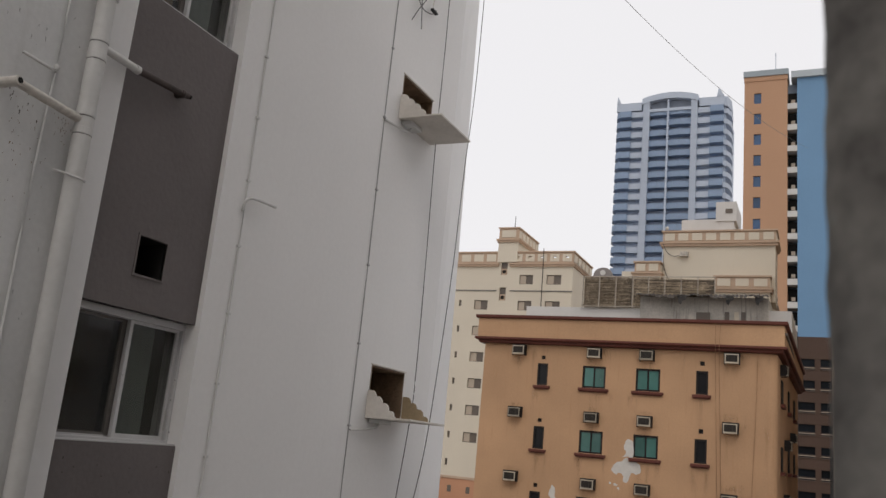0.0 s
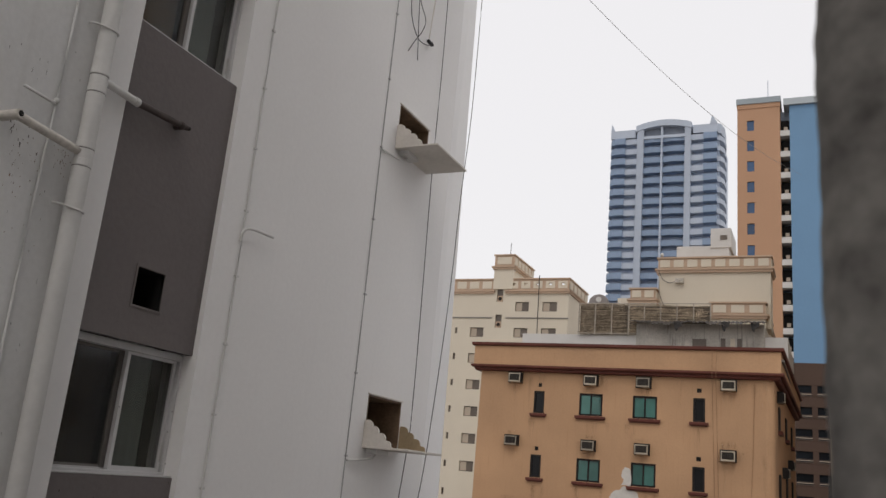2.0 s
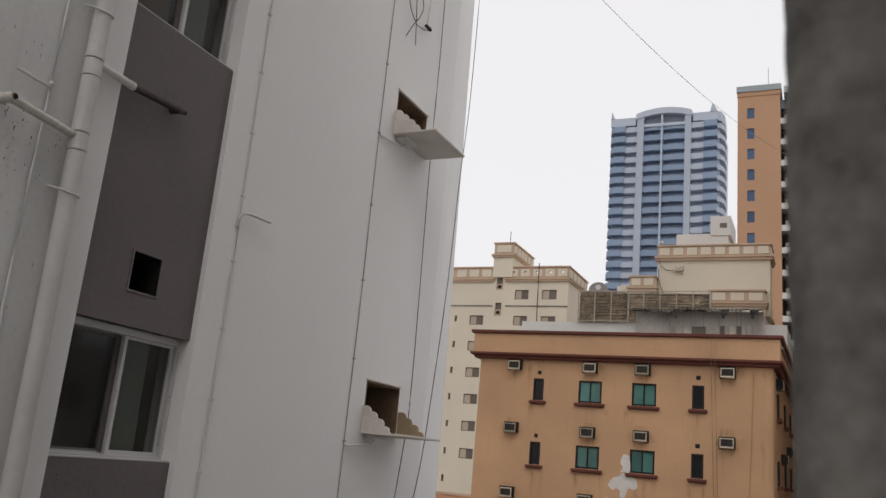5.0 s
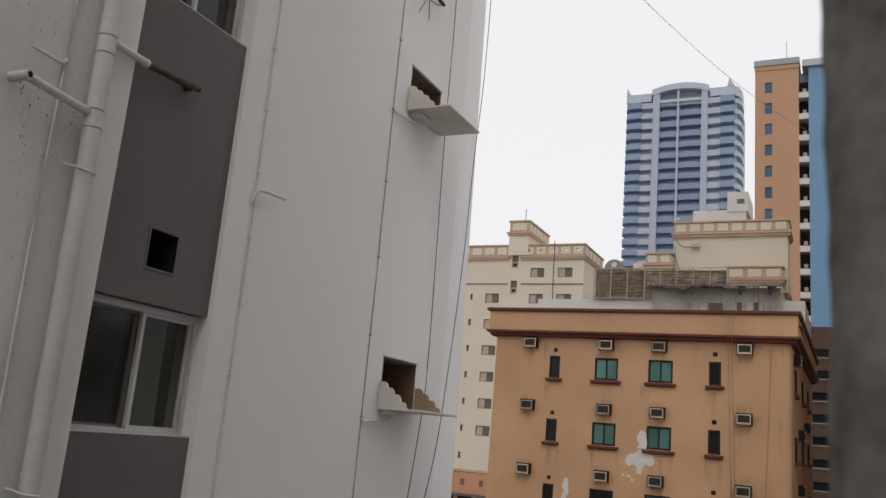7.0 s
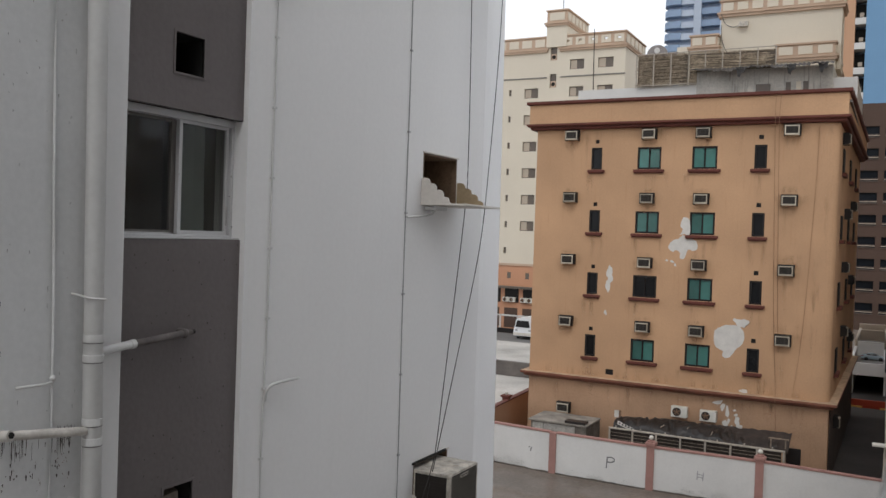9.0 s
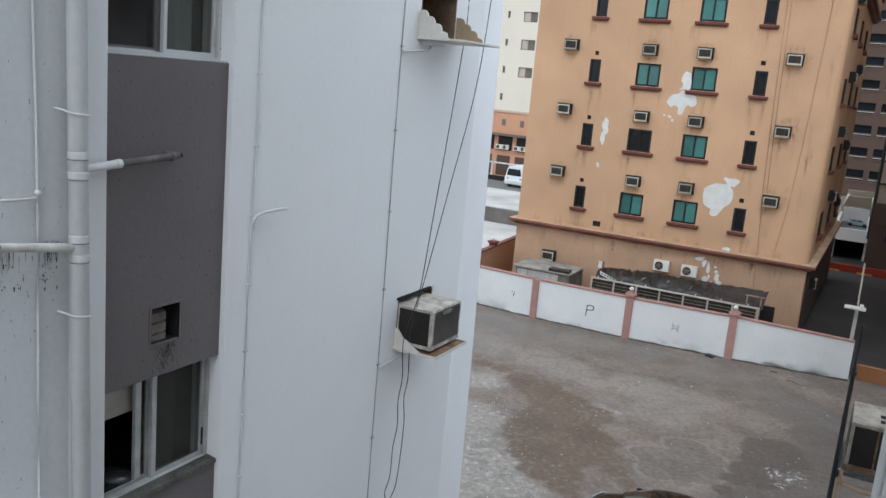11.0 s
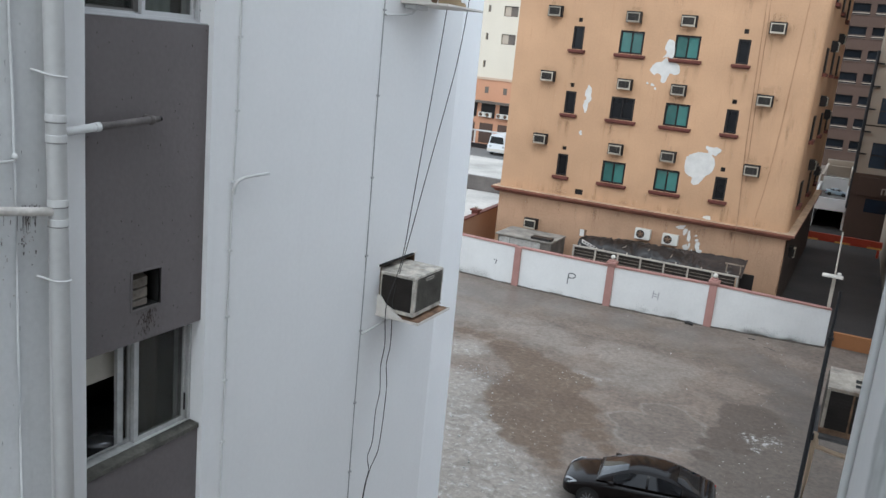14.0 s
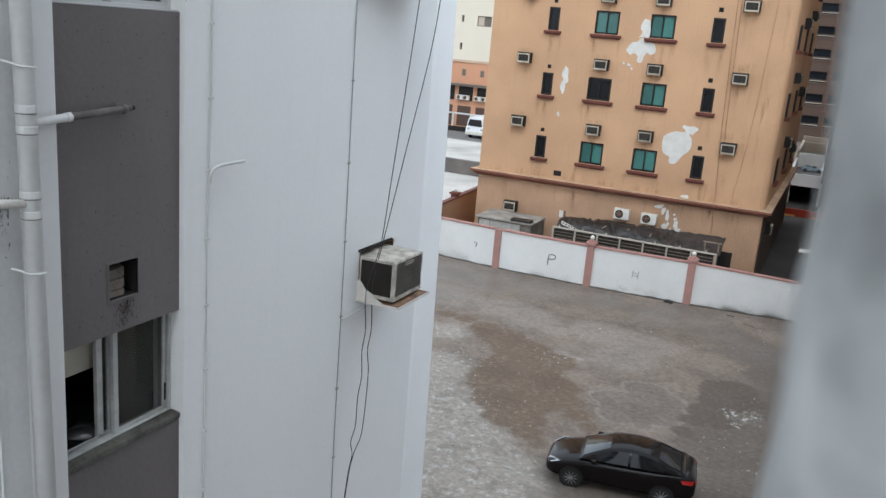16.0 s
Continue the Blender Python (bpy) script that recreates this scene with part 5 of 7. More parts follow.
for k in range(12):
    x = g.uniform(-15.8, -2.2)
    spots.append((x - 0.3, x + 0.3, 16.02, g.uniform(0.8, 3.0)))
for k in range(26):
    x = g.uniform(-15.8, -2.2)
    spots.append((x - 0.25, x + 0.25, 3.48, g.uniform(0.4, 1.8)))
for k in range(10):
    x = g.uniform(-4.6, -2.3)
    spots.append((x - 0.2, x + 0.2, g.uniform(5, 15), g.uniform(2, 4)))
splash = [(x - 0.7, x + 0.7, 4.35, 0.57) for x in (-14.9, -13.6, -12.7, -11.2, -10.1, -9.3, -7.8, -6.9, -5.2, -4.6, -3.3)]
st = part("rain_stain", stains(splash, lambda x: YF - 0.0035, True), STAIN, ob_block, "brown splash stains above the ledge")
tagged(st, kind="stuff")
st.visible_shadow = False
st = part("rain_stain", stains(spots, lambda x: YF - 0.003), STAIN, ob_block, "brown rain and rust stains")
tagged(st, kind="stuff")
st.visible_shadow = False

# its air conditioners
ac = window_ac(0.61, 0.44, 0.36, "dusty tan window air conditioner with dark grille on the orange facade", detail=False, shell=AC_TAN)
fr = bmesh.new()
for a in ((-0.35, -0.305, -0.02, 0.5), (0.305, 0.35, -0.02, 0.5), (-0.305, 0.305, 0.44, 0.5)):
    box(fr, a[0], a[1], -0.27, 0.0, a[2], a[3])
o = new("surround", mesh_from("surround", fr, FRAME_DARK))
o.parent = ac
tagged(ac, group="air conditioners on the orange block")
spots = [(x, z + dz) for z in ROWS for x, dz in ((-14.08, 1.42), (-10.22, 1.41), (-7.69, 1.41))] + [(-3.85 - 0.02 * r, 15.46 - 3.125 * r) for r in range(4)] + [(-14.04, 1.84)]
spots = [(x, z + 0.03) for x, z in spots]
ac.matrix_basis = pose(spots[0][0], YF, spots[0][1])
for x, z in spots[1:]:
    copy_thing(ac, pose(x, YF, z))
for y, z in ((40.2, 15.3), (43.5, 12.0), (48.5, 12.6), (43, 9.4), (49, 8.6), (44, 6.2), (50, 5.4), (40.5, 2.3)):
    copy_thing(ac, pose(side_x(y), y, z, 0, 0, 90))


def split_condenser(x, y, z):
    t = thing("air_conditioner_condenser", (x, y, z), "white split air conditioner condenser with round fan grille", "condenser", "condensers on the orange block")
    part("casing", solid(x - 0.37, x + 0.37, y - 0.3, y, z, z + 0.5, bevel=0.015), AC_WHITE, t)
    bm = bmesh.new()
    rod(bm, (x - 0.1, y - 0.312, z + 0.25), (x - 0.1, y - 0.29, z + 0.25), 0.2, 24)
    fan = part("fan_grille", bm, AC_DARK, t)
    bm = bmesh.new()
    rod(bm, (x - 0.1, y - 0.318, z + 0.25), (x - 0.1, y - 0.311, z + 0.25), 0.06, 12)
    for k in range(5):
        a = 2 * math.pi * k / 5 + 0.3
        prism(bm, [(x - 0.1 + r * math.cos(a + q), y - 0.314, z + 0.25 + r * math.sin(a + q)) for r, q in ((0.05, -0.4), (0.165, -0.2), (0.165, 0.45), (0.05, 0.5))], (0, 0.004, 0))
    part("fan_blade", bm, RUST, fan, "dusty brown fan blades")
    part("foot", solid(x - 0.33, x + 0.33, y - 0.28, y, z - 0.05, z), RUST, t)


split_condenser(-8.3, YF, 2.36)
split_condenser(-6.98, YF, 2.33)

# roof structures
ph = thing("roof_penthouse", (-8, 46, 17), "white rendered roof room with stained concrete end", "roof room")
part("wall", solid(-16.5, -1.6, 45.5, 54, 17.0, 19.36), WALL_WHITE, ph)
part("stained_wall", solid(-9.6, -2.75, 45.2, 53, 17.0, 20.0), ROOF_CONC, ph)
part("opening", solid(-6.5, -5.75, 45.17, 45.2, 18.6, 19.15), CREAM_DARK, ph)
for x, mt in ((-5.0, CREAM_DARK), (-4.5, CREAM), (-4.15, CREAM_DARK)):
    part("opening", solid(x, x + 0.25, 45.17, 45.2, 18.6, 19.2), mt, ph)
aw = bmesh.new()
rows_a = []
g = random.Random(17)
lip = 0.0
for k in range(161):
    x = -9.8 + 0.0445 * k
    if k % 5 == 0:
        lip = g.uniform(-0.10, 0.10) - (0.22 if g.random() < 0.12 else 0)
    sag = 0.07 * math.sin(k * 0.09 + 1) + 0.04 * math.sin(k * 0.37)
    wave = 0.04 * math.sin(k * 2 * math.pi / 5)
    y, z = 44.2 + lip, 19.86 + sag + wave + 0.25 * lip
    rows_a.append([aw.verts.new((x, y, z)), aw.verts.new((x, 45.6, 20.24 + wave)), aw.verts.new((x, 45.6, 20.22 + wave)), aw.verts.new((x, y, z - 0.03))])
for p, q in zip(rows_a, rows_a[1:]):
    for i in range(4):
        aw.faces.new((p[i], p[(i + 1) % 4], q[(i + 1) % 4], q[i]))
bmesh.ops.recalc_face_normals(aw, faces=aw.faces[:])
part("awning", aw, CORRUGATED, ph, "sagging rusty corrugated awning")
for x in (-7.4, -4.9, -3.4):
    rg = bmesh.new()
    prism(rg, [(x, 44.3, 19.95), (x + g.uniform(0.4, 0.6), 44.3, 19.95), (x + g.uniform(0.35, 0.5), 44.28, 19.7), (x + 0.26, 44.28, 19.62), (x + 0.2, 44.28, 19.4), (x + 0.08, 44.28, 19.5)], (0, 0.02, 0))
    bmesh.ops.recalc_face_normals(rg, faces=rg.faces[:])
    part("rag", rg, TARP, ph, "dark torn scrap hanging from the awning")
fence = thing("reed_screen", (-9, 45.4, 19.3), "grey dry reed screen in a pale metal frame on the roof", "screen")
rng = random.Random(11)
for (x0, x1) in ((-13.0, -10.1), (-10.1, -5.55)):
    fb = bmesh.new()
    step = (x1 - x0) / (3 if x1 < -9 else 5)
    x = x0
    while x <= x1 + 0.01:
        rod(fb, (x, 45.28, 19.3), (x, 45.28, 21.2), 0.035, 6)
        x += step
    for z in (19.4, 21.17):
        rod(fb, (x0, 45.28, z), (x1, 45.28, z), 0.028, 6)
    part("frame", fb, STEEL_WHITE, fence)
    rb = bmesh.new()
    for k in range(95):
        z = 19.36 + 1.76 * k / 94
        if x1 > -9 and rng.random() < 0.18:
            continue
        dip = -0.13 * (z - 19.4) if x1 > -9 else 0.0
        za, zb = z + rng.uniform(-0.03, 0.03), z + rng.uniform(-0.05, 0.05) + dip * rng.uniform(0.3, 1)
        xa, xb = x0 + rng.uniform(-0.1, 0.3), x1 + rng.uniform(-0.6, 0.1)
        xm = (xa + xb) / 2
        tube(rb, [(xa, 45.34, za), (xm, 45.36 + rng.uniform(-0.03, 0.03), (za + zb) / 2 + rng.uniform(-0.04, 0.04)), (xb, 45.34, zb)], rng.uniform(0.009, 0.016), 4)
    part("reeds", rb, REED, fence)
    # darker reed tone: shade between the reeds is put into the colour
    part("backing", solid(x0 + 0.05, x1 - 0.05, 45.42, 45.44, 19.36, 21.05), surface("shadowed reed backing", (0.135, 0.11, 0.085), 0.95, 0.4, 2, 14, 0.3), fence)

# ---- lot boundary wall, with pillars and globe lamps ----
POSTS = [-21.6, -17.3, -12.9, -8.5, -4.15]


def wall_y(x):
    """The wall bends back a little at each pillar."""
    line = [(q, 33.3 + 0.008 * (q + 10) ** 2) for q in POSTS + [0.45]]
    for (a, ya), (b, yb) in zip(line, line[1:]):
        if x <= b:
            return ya + (yb - ya) * (x - a) / (b - a)
    return line[-1][1]


FOOT_DIRT = surface("damp dark dirt", (0.07, 0.058, 0.047), 0.9, 0.5, 3, 25, 0.2)
bw = thing("boundary_wall", (-8, 33.55, 0), "white boundary wall with pink pillars, coping and graffiti letters", "wall", kind="structure")
stops = POSTS + [0.45]
for a, b in zip(stops, stops[1:]):
    a, b = a + 0.16, b - 0.16 if b < 0 else b
    p = bmesh.new()
    drop = 0.2 if b > 0 else 0.0
    prism(p, [(a, wall_y(a), 0), (b, wall_y(b), 0), (b, wall_y(b), 1.80 - drop), (a, wall_y(a), 1.80)], (0, 0.18, 0))
    bmesh.ops.recalc_face_normals(p, faces=p.faces[:])
    part("panel", p, WALL_WHITE, bw)
    p = bmesh.new()
    prism(p, [(a, wall_y(a) - 0.035, 1.80), (b, wall_y(b) - 0.035, 1.80 - drop), (b, wall_y(b) + 0.215, 1.80 - drop), (a, wall_y(a) + 0.215, 1.80)], (0, 0, 0.07))
    bmesh.ops.recalc_face_normals(p, faces=p.faces[:])
    part("coping", p, WALL_PINK, bw)
    p = bmesh.new()
    cuts = [a + (b - a) * k / 24 for k in range(25)]
    for c0, c1 in zip(cuts, cuts[1:]):
        h0, h1 = (0.045 + 0.05 * noise.noise(Vector((c * 1.7, 3, 0))) for c in (c0, c1))
        prism(p, [(c0, wall_y(c0) - 0.10, 0.002), (c1, wall_y(c1) - 0.10, 0.002), (c1, wall_y(c1) - 0.004, max(0.012, h1)), (c0, wall_y(c0) - 0.004, max(0.012, h0))], (0, 0.003, 0.004))
    bmesh.ops.recalc_face_normals(p, faces=p.faces[:])
    part("foot_dirt", p, FOOT_DIRT, bw, "dark damp dirt along the foot")
for x in POSTS:
    y = wall_y(x)
    pb = bmesh.new()
    tall = 0.0 if abs(x + 12.9) < 0.1 else 0.16
    box(pb, x - 0.16, x + 0.16, y - 0.07, y + 0.25, 0, 1.83 + tall, bevel=0.012)
    if tall:
        box(pb, x - 0.22, x + 0.22, y - 0.13, y + 0.31, 1.90, 2.03, bevel=0.02)
        box(pb, x - 0.14, x + 0.14, y - 0.05, y + 0.23, 2.03, 2.10, bevel=0.015)
    post = part("pillar", pb, WALL_PINK, bw)
    if tall:
        g = bmesh.new()
        bmesh.ops.create_uvsphere(g, u_segments=16, v_segments=10, radius=0.1, matrix=Matrix.Translation((x, y + 0.09, 2.22)))
        part("globe", g, AC_WHITE, post, "white globe lamp", smooth=True)


def stroke(pts, w):
    """A painted stroke on the wall through (u, z) points."""
    bm = bmesh.new()
    for (u0, z0), (u1, z1) in zip(pts, pts[1:]):
        d = Vector((u1 - u0, 0, z1 - z0))
        if d.length < 1e-6:
            continue
        s = Vector((-d.z, 0, d.x)).normalized() * w
        y = wall_y(u0) - 0.005
        prism(bm, [Vector((u0, y, z0)) - s, Vector((u1, y, z1)) - s, Vector((u1, y, z1)) + s, Vector((u0, y, z0)) + s], (0, 0.003, 0))
    bmesh.ops.recalc_face_normals(bm, faces=bm.faces[:])
    return bm


INK = surface("faded black spray paint", (0.09, 0.09, 0.09), 0.9, 0.3, 5, 30, 0)
INK_GREY = surface("faded grey spray paint", (0.32, 0.31, 0.31), 0.9, 0.2, 5, 30, 0)
part("letter_p", stroke([(-10.40, 0.62), (-10.37, 1.1), (-10.2, 1.14), (-10.06, 1.09), (-10.06, 0.97), (-10.2, 0.91), (-10.37, 0.91)], 0.024), INK, bw, "sprayed black letter P")
for pts in ([(-6.56, 0.74), (-6.54, 1.1)], [(-6.33, 0.72), (-6.31, 1.06)], [(-6.58, 0.98), (-6.28, 0.94)], [(-6.55, 0.86), (-6.3, 0.84)]):
    part("letter_h", stroke(pts, 0.02), INK_GREY, bw, "sprayed grey letter H")
part("scribble", stroke([(-14.1, 1.0), (-13.95, 1.02), (-14.0, 0.8)], 0.022), INK, bw, "small black sprayed mark")
bm = bmesh.new()
box(bm, 0.24, 0.38, 34.28, 34.40, 0, 3.0, bevel=0.015)
rod(bm, (0.31, 34.34, 3.0), (0.27, 34.34, 4.8), 0.035, 8)
g = random.Random(4)
spots = []
for k in range(44):
    x = g.uniform(-21, 0.0)
    hgt = g.uniform(0.25, 0.6)
    wd = g.uniform(0.5, 1.3)
    if all(abs(x - p) > 0.2 + wd for p in POSTS):
        spots.append((x - wd, min(x + wd, 0.3), hgt, hgt))
for a, b in zip(stops, stops[1:]):
    for k in range(6):
        x0 = a + 0.18 + (b - a - 0.5) * k / 6
        spots.append((x0 - 0.2 if k else x0, min(x0 + 1.1, b - 0.2), 0.16, 0.16))
st = part("grime", stains(spots, lambda x: wall_y(x) - 0.003, True), GRIME, bw, "grey splash dirt along the foot")
st.visible_shadow = False
tagged(st, kind="stuff")
lampost = thing("lamp_post", (0.31, 34.34, 0), "cream post with white floodlight at the wall end", "lamp post")
part("post", bm, STEEL_WHITE, lampost)
hd = bmesh.new()
box(hd, -0.16, 0.62, 33.9, 34.3, 2.98, 3.07, bevel=0.03)
box(hd, 0.38, 0.53, 33.95, 34.2, 3.07, 3.19, bevel=0.02)
part("floodlight", hd, AC_WHITE, lampost)

# ---- yard behind the wall ----
SOOTY = surface("sooty stained concrete", (0.15, 0.13, 0.11), 0.9, 0.5, 1.8, 18, 0.3, streak=0.8, dirt=(0.05, 0.043, 0.037))
tank = thing("block_enclosure", (-13.4, 36, 0), "dirty concrete enclosure with rough top slab", "enclosure")
for a in ((-14.7, -11.95, 35.15, 35.35, 0, 1.85), (-14.7, -11.95, 37.1, 37.3, 0, 1.8), (-14.7, -14.5, 35.35, 37.1, 0, 1.83), (-12.15, -11.95, 35.35, 37.1, 0, 1.8)):
    part("side_wall", solid(*a, bevel=0.03), SOOTY, tank)
part("slab", solid(-14.82, -11.9, 35.08, 37.25, 1.85, 1.93, bevel=0.02), surface("dirty cement slab", (0.22, 0.195, 0.165), 0.9, 0.5, 1.6, 14, 0.3), tank, "stained grey cement top slab")
part("limewash", solid(-14.6, -12.5, 35.135, 35.152, 0.9, 1.8), surface("streaked pale limewash", (0.34, 0.32, 0.29), 0.9, 0.5, 2.2, 16, 0.3, streak=0.9, dirt=(0.05, 0.043, 0.037)), tank, "pale plaster with black drip streaks")
part("scrap", solid(-13.0, -12.0, 35.12, 35.6, 1.93, 2.06, bevel=0.02), TARP, tank, "black sheet of scrap")
STEEL_WORN = surface("dull rusty steel", (0.23, 0.185, 0.145), 0.7, 0.4, 4, 30, 0.1)
rail = thing("railing", (-7, 35.0, 0), "rust-stained white metal railing with horizontal bars", "railing")
n_post = 8
for k in range(n_post):
    x = -10.8 + 7.4 * k / (n_post - 1)
    part("post", solid(x - 0.035, x + 0.035, 34.96, 35.03, 0, 2.05), STEEL_WHITE, rail)
part("top_rail", solid(-10.84, -3.36, 34.94, 35.05, 2.02, 2.08), STEEL_WHITE, rail)
for k in range(6):
    z = 1.12 + 0.145 * k
    part("bar", solid(-10.8, -3.4, 34.985, 35.005, z, z + 0.02), STEEL_WORN, rail, "dull rusty bar")
# added sheet: the dark behind the bars is put into its colour
part("screen", solid(-10.8, -3.5, 35.06, 35.08, 0.4, 1.98), surface("dark brown backing sheet", (0.034, 0.026, 0.021), 0.9, 0.6, 1.6, 12, 0.2), rail, "dark brown backing sheet behind the bars")
tarp = thing("tarpaulin_shelter", (-7, 36, 0), "collapsed black tarpaulin over a metal frame", "shelter")
bm = bmesh.new()
nu, nv = 110, 22
grid = []
for i in range(nu + 1):
    u = i / nu
    row = []
    for j in range(nv + 1):
        v = j / nv
        x = -10.72 + 7.0 * u
        y = 35.25 + 1.9 * v
        z = 1.98 + 0.50 * math.sin(math.pi * min(1, v * 0.8 + 0.06)) ** 0.8 * (0.84 + 0.3 * math.sin(math.pi * min(1, u * 1.25)) - 0.12 * u)
        z -= 0.10 * max(0, math.sin(u * 19 + 1.5 * math.sin(v * 3))) ** 3 * (1 - v)
        z += 0.13 * noise.noise(Vector((x * 1.3, y * 0.8, 0))) - 0.16 * abs(noise.noise(Vector((x * 3.2 + y, y * 0.7, 2)))) + 0.05 * noise.noise(Vector((x * 8, y * 5, 7)))
        y += 0.12 * noise.noise(Vector((x * 3, v * 3, 4)))
        if j == 0:
            z -= 0.55 + 0.15 * noise.noise(Vector((x * 2, 0, 5)))
        row.append(bm.verts.new((x, y, z)))
    grid.append(row)
for a, b in zip(grid, grid[1:]):
    for j in range(nv):
        bm.faces.new((a[j], b[j], b[j + 1], a[j + 1]))
sheet = part("sheet", bm, TARP, tarp, smooth=True)
sm = sheet.modifiers.new("thickness", "SOLIDIFY")
sm.thickness = 0.02
for k in range(7):
    x = -10.6 + 1.12 * k
    bm = bmesh.new()
    rod(bm, (x, 35.3, 0), (x, 35.3, 2.1), 0.03, 6)
    part("pole", bm, STEEL_WHITE, tarp)
for x0, z0, x1, z1 in ((-9.1, 1.9, -8.47, 2.36), (-9.26, 1.9, -9.21, 2.3), (-7.7, 1.9, -7.41, 2.42), (-6.52, 1.95, -6.38, 2.36)):
    bm = bmesh.new()
    rod(bm, (x0, 35.3, z0), (x1, 35.62, z1), 0.022, 6)
    part("pole", bm, STEEL_WORN, tarp, "thin dull tilted pole")
bm = bmesh.new()
grid = []
for i in range(61):
    u = i / 60
    row = []
    for j in range(13):
        v = j / 12
        x = -6.6 + 3.35 * u
        y = 35.1 + 1.5 * v
        fold = abs(math.sin((v - 0.1) * 9 / (1.15 - u) ** 0.5))
        z = 1.82 + 0.12 * u + (0.62 - 0.05 * u) * v ** 0.7 + 0.06 * fold * (1 - 0.5 * v) + 0.05 * noise.noise(Vector((x * 4, y * 3, 1)))
        row.append(bm.verts.new((x, y + 0.05 * noise.noise(Vector((x * 3, v * 2, 9))), z)))
    grid.append(row)
for a, b in zip(grid, grid[1:]):
    for j in range(12):
        bm.faces.new((a[j], b[j], b[j + 1], a[j + 1]))
cover = part("cover_sheet", bm, surface("dusty brown mesh sheet", (0.033, 0.023, 0.018), 0.85, 0.5, 2.2, 18, 0.3), tarp, "dusty brown mesh sheet with long folds", smooth=True)
sm = cover.modifiers.new("thickness", "SOLIDIFY")
sm.thickness = 0.015
bm = bmesh.new()
prism(bm, [(-10.5, 35.2, 2.20), (-9.6, 35.15, 1.92), (-9.6, 35.15, 2.04), (-10.5, 35.2, 2.36)], (0, 0.03, 0))
part("sign_board", bm, CREAM_BOARD, tarp, "pale sign strip with unreadable bars")
for k in range(6):
    x = -10.42 + 0.14 * k
    z = 2.21 - 0.044 * k
    part("bar_mark", solid(x, x + 0.07, 35.13, 35.15, z + 0.02, z + 0.09), TARP, tarp)
FRAME_WORN = surface("worn brown steel", (0.20, 0.155, 0.115), 0.7, 0.4, 5, 30, 0.1)
frame_r = thing("metal_frame", (-3.6, 35.6, 0), "worn brown metal frame at the end of the yard", "frame")
for x in (-3.98, -3.4):
    part("post", solid(x, x + 0.05, 35.3, 35.35, 0, 2.46), FRAME_WORN, frame_r)
part("beam", solid(-4.05, -3.25, 35.3, 35.35, 2.46, 2.51), FRAME_WORN, frame_r)
single("dark_door_panel", solid(-3.45, -2.8, 35.6, 35.66, 0, 2.1, bevel=0.01), FRAME_DARK, "dark metal sheet leaning in the yard", "panel")

# ---- side street ----
bar = thing("street_barrier", (0.5, 57, 0), "red-orange street barrier with amber reflector strips", "barrier")
part("beam", solid(-2.3, 9, 56.9, 57.05, 0.55, 1.05, bevel=0.02), RED_PAINT, bar)
for k in range(6):
    x = -1.9 + 1.9 * k
    part("reflector", solid(x, x + 0.9, 56.87, 56.9, 0.55, 0.66), YELLOW, bar)
for x in (-2.0, 2.5, 7):
    part("leg", solid(x, x + 0.15, 56.9, 57.05, 0, 0.55), RED_PAINT, bar)
single("low_orange_wall", solid(0.62, 9, 34.6, 34.8, 0, 0.62, bevel=0.02), surface("dull orange wall paint", (0.30, 0.13, 0.05), 0.85, 0.1, 0.8, 12, 0.1), "low orange painted wall beside the street", "wall", kind="structure")

# block out of view, added to darken the street and the orange side wall
nb = thing("neighbour_building", (10, 50, 0), "unseen plain beige block added to shade the side street", "building")
part("wall", solid(2.75, 16, 37, 62, 0, 36, bevel=0.05), BEIGE, nb)

GARAGE_WHITE = surface("fresh white garage paint", (0.80, 0.79, 0.77), 0.8, 0.08, 0.8, 12, 0.1)
gar = thing("white_garage", (-0.8, 72, 0), "white flat-roofed garage with dark opening", "garage")
part("side_wall", solid(-2.0, -1.85, 66.1, 84, 0, 2.0), GARAGE_WHITE, gar)
part("side_wall", solid(0.15, 0.3, 66.1, 84, 0, 2.0), GARAGE_WHITE, gar)
part("fascia", solid(-2.0, 0.3, 65.9, 66.1, 1.38, 2.28, bevel=0.02), GARAGE_WHITE, gar)
part("roof", solid(-1.85, 0.15, 66.1, 84, 1.75, 2.0), CONCRETE, gar)
part("cross_wall", solid(-1.8, 0.1, 73, 73.25, 2.0, 3.15, bevel=0.02), GARAGE_WHITE, gar)
part("rear_deck", solid(-1.8, 0.1, 73.25, 80, 2.5, 2.6), CONCRETE, gar)
part("cross_wall", solid(-1.8, 0.1, 80, 80.2, 2.0, 3.5, bevel=0.02), BEIGE, gar)
part("parapet", solid(-2.0, -1.8, 66.1, 73, 2.0, 2.75, bevel=0.02), GARAGE_WHITE, gar)
part("parapet", solid(-2.0, -1.8, 73, 84, 2.0, 3.3, bevel=0.02), BEIGE, gar)
part("parapet", solid(0.1, 0.3, 66.1, 73, 2.0, 2.6, bevel=0.02), GARAGE_WHITE, gar)
part("parapet", solid(0.1, 0.3, 73, 84, 2.0, 3.3, bevel=0.02), BEIGE, gar)
part("back_wall", solid(-2.0, 0.3, 84, 84.3, 0, 3.7), BEIGE, gar)
# near-black back wall stands in for the dark inside the garage
part("inner_wall", solid(-1.85, 0.15, 78, 78.2, 0, 1.75), HOLE_DARK, gar)


# ---- cars ----
CAR_SIDE_GLASS = surface("dark tinted side glass", (0.006, 0.006, 0.007), 0.06, 0.2, 2, 30, 0, spec=0.3)


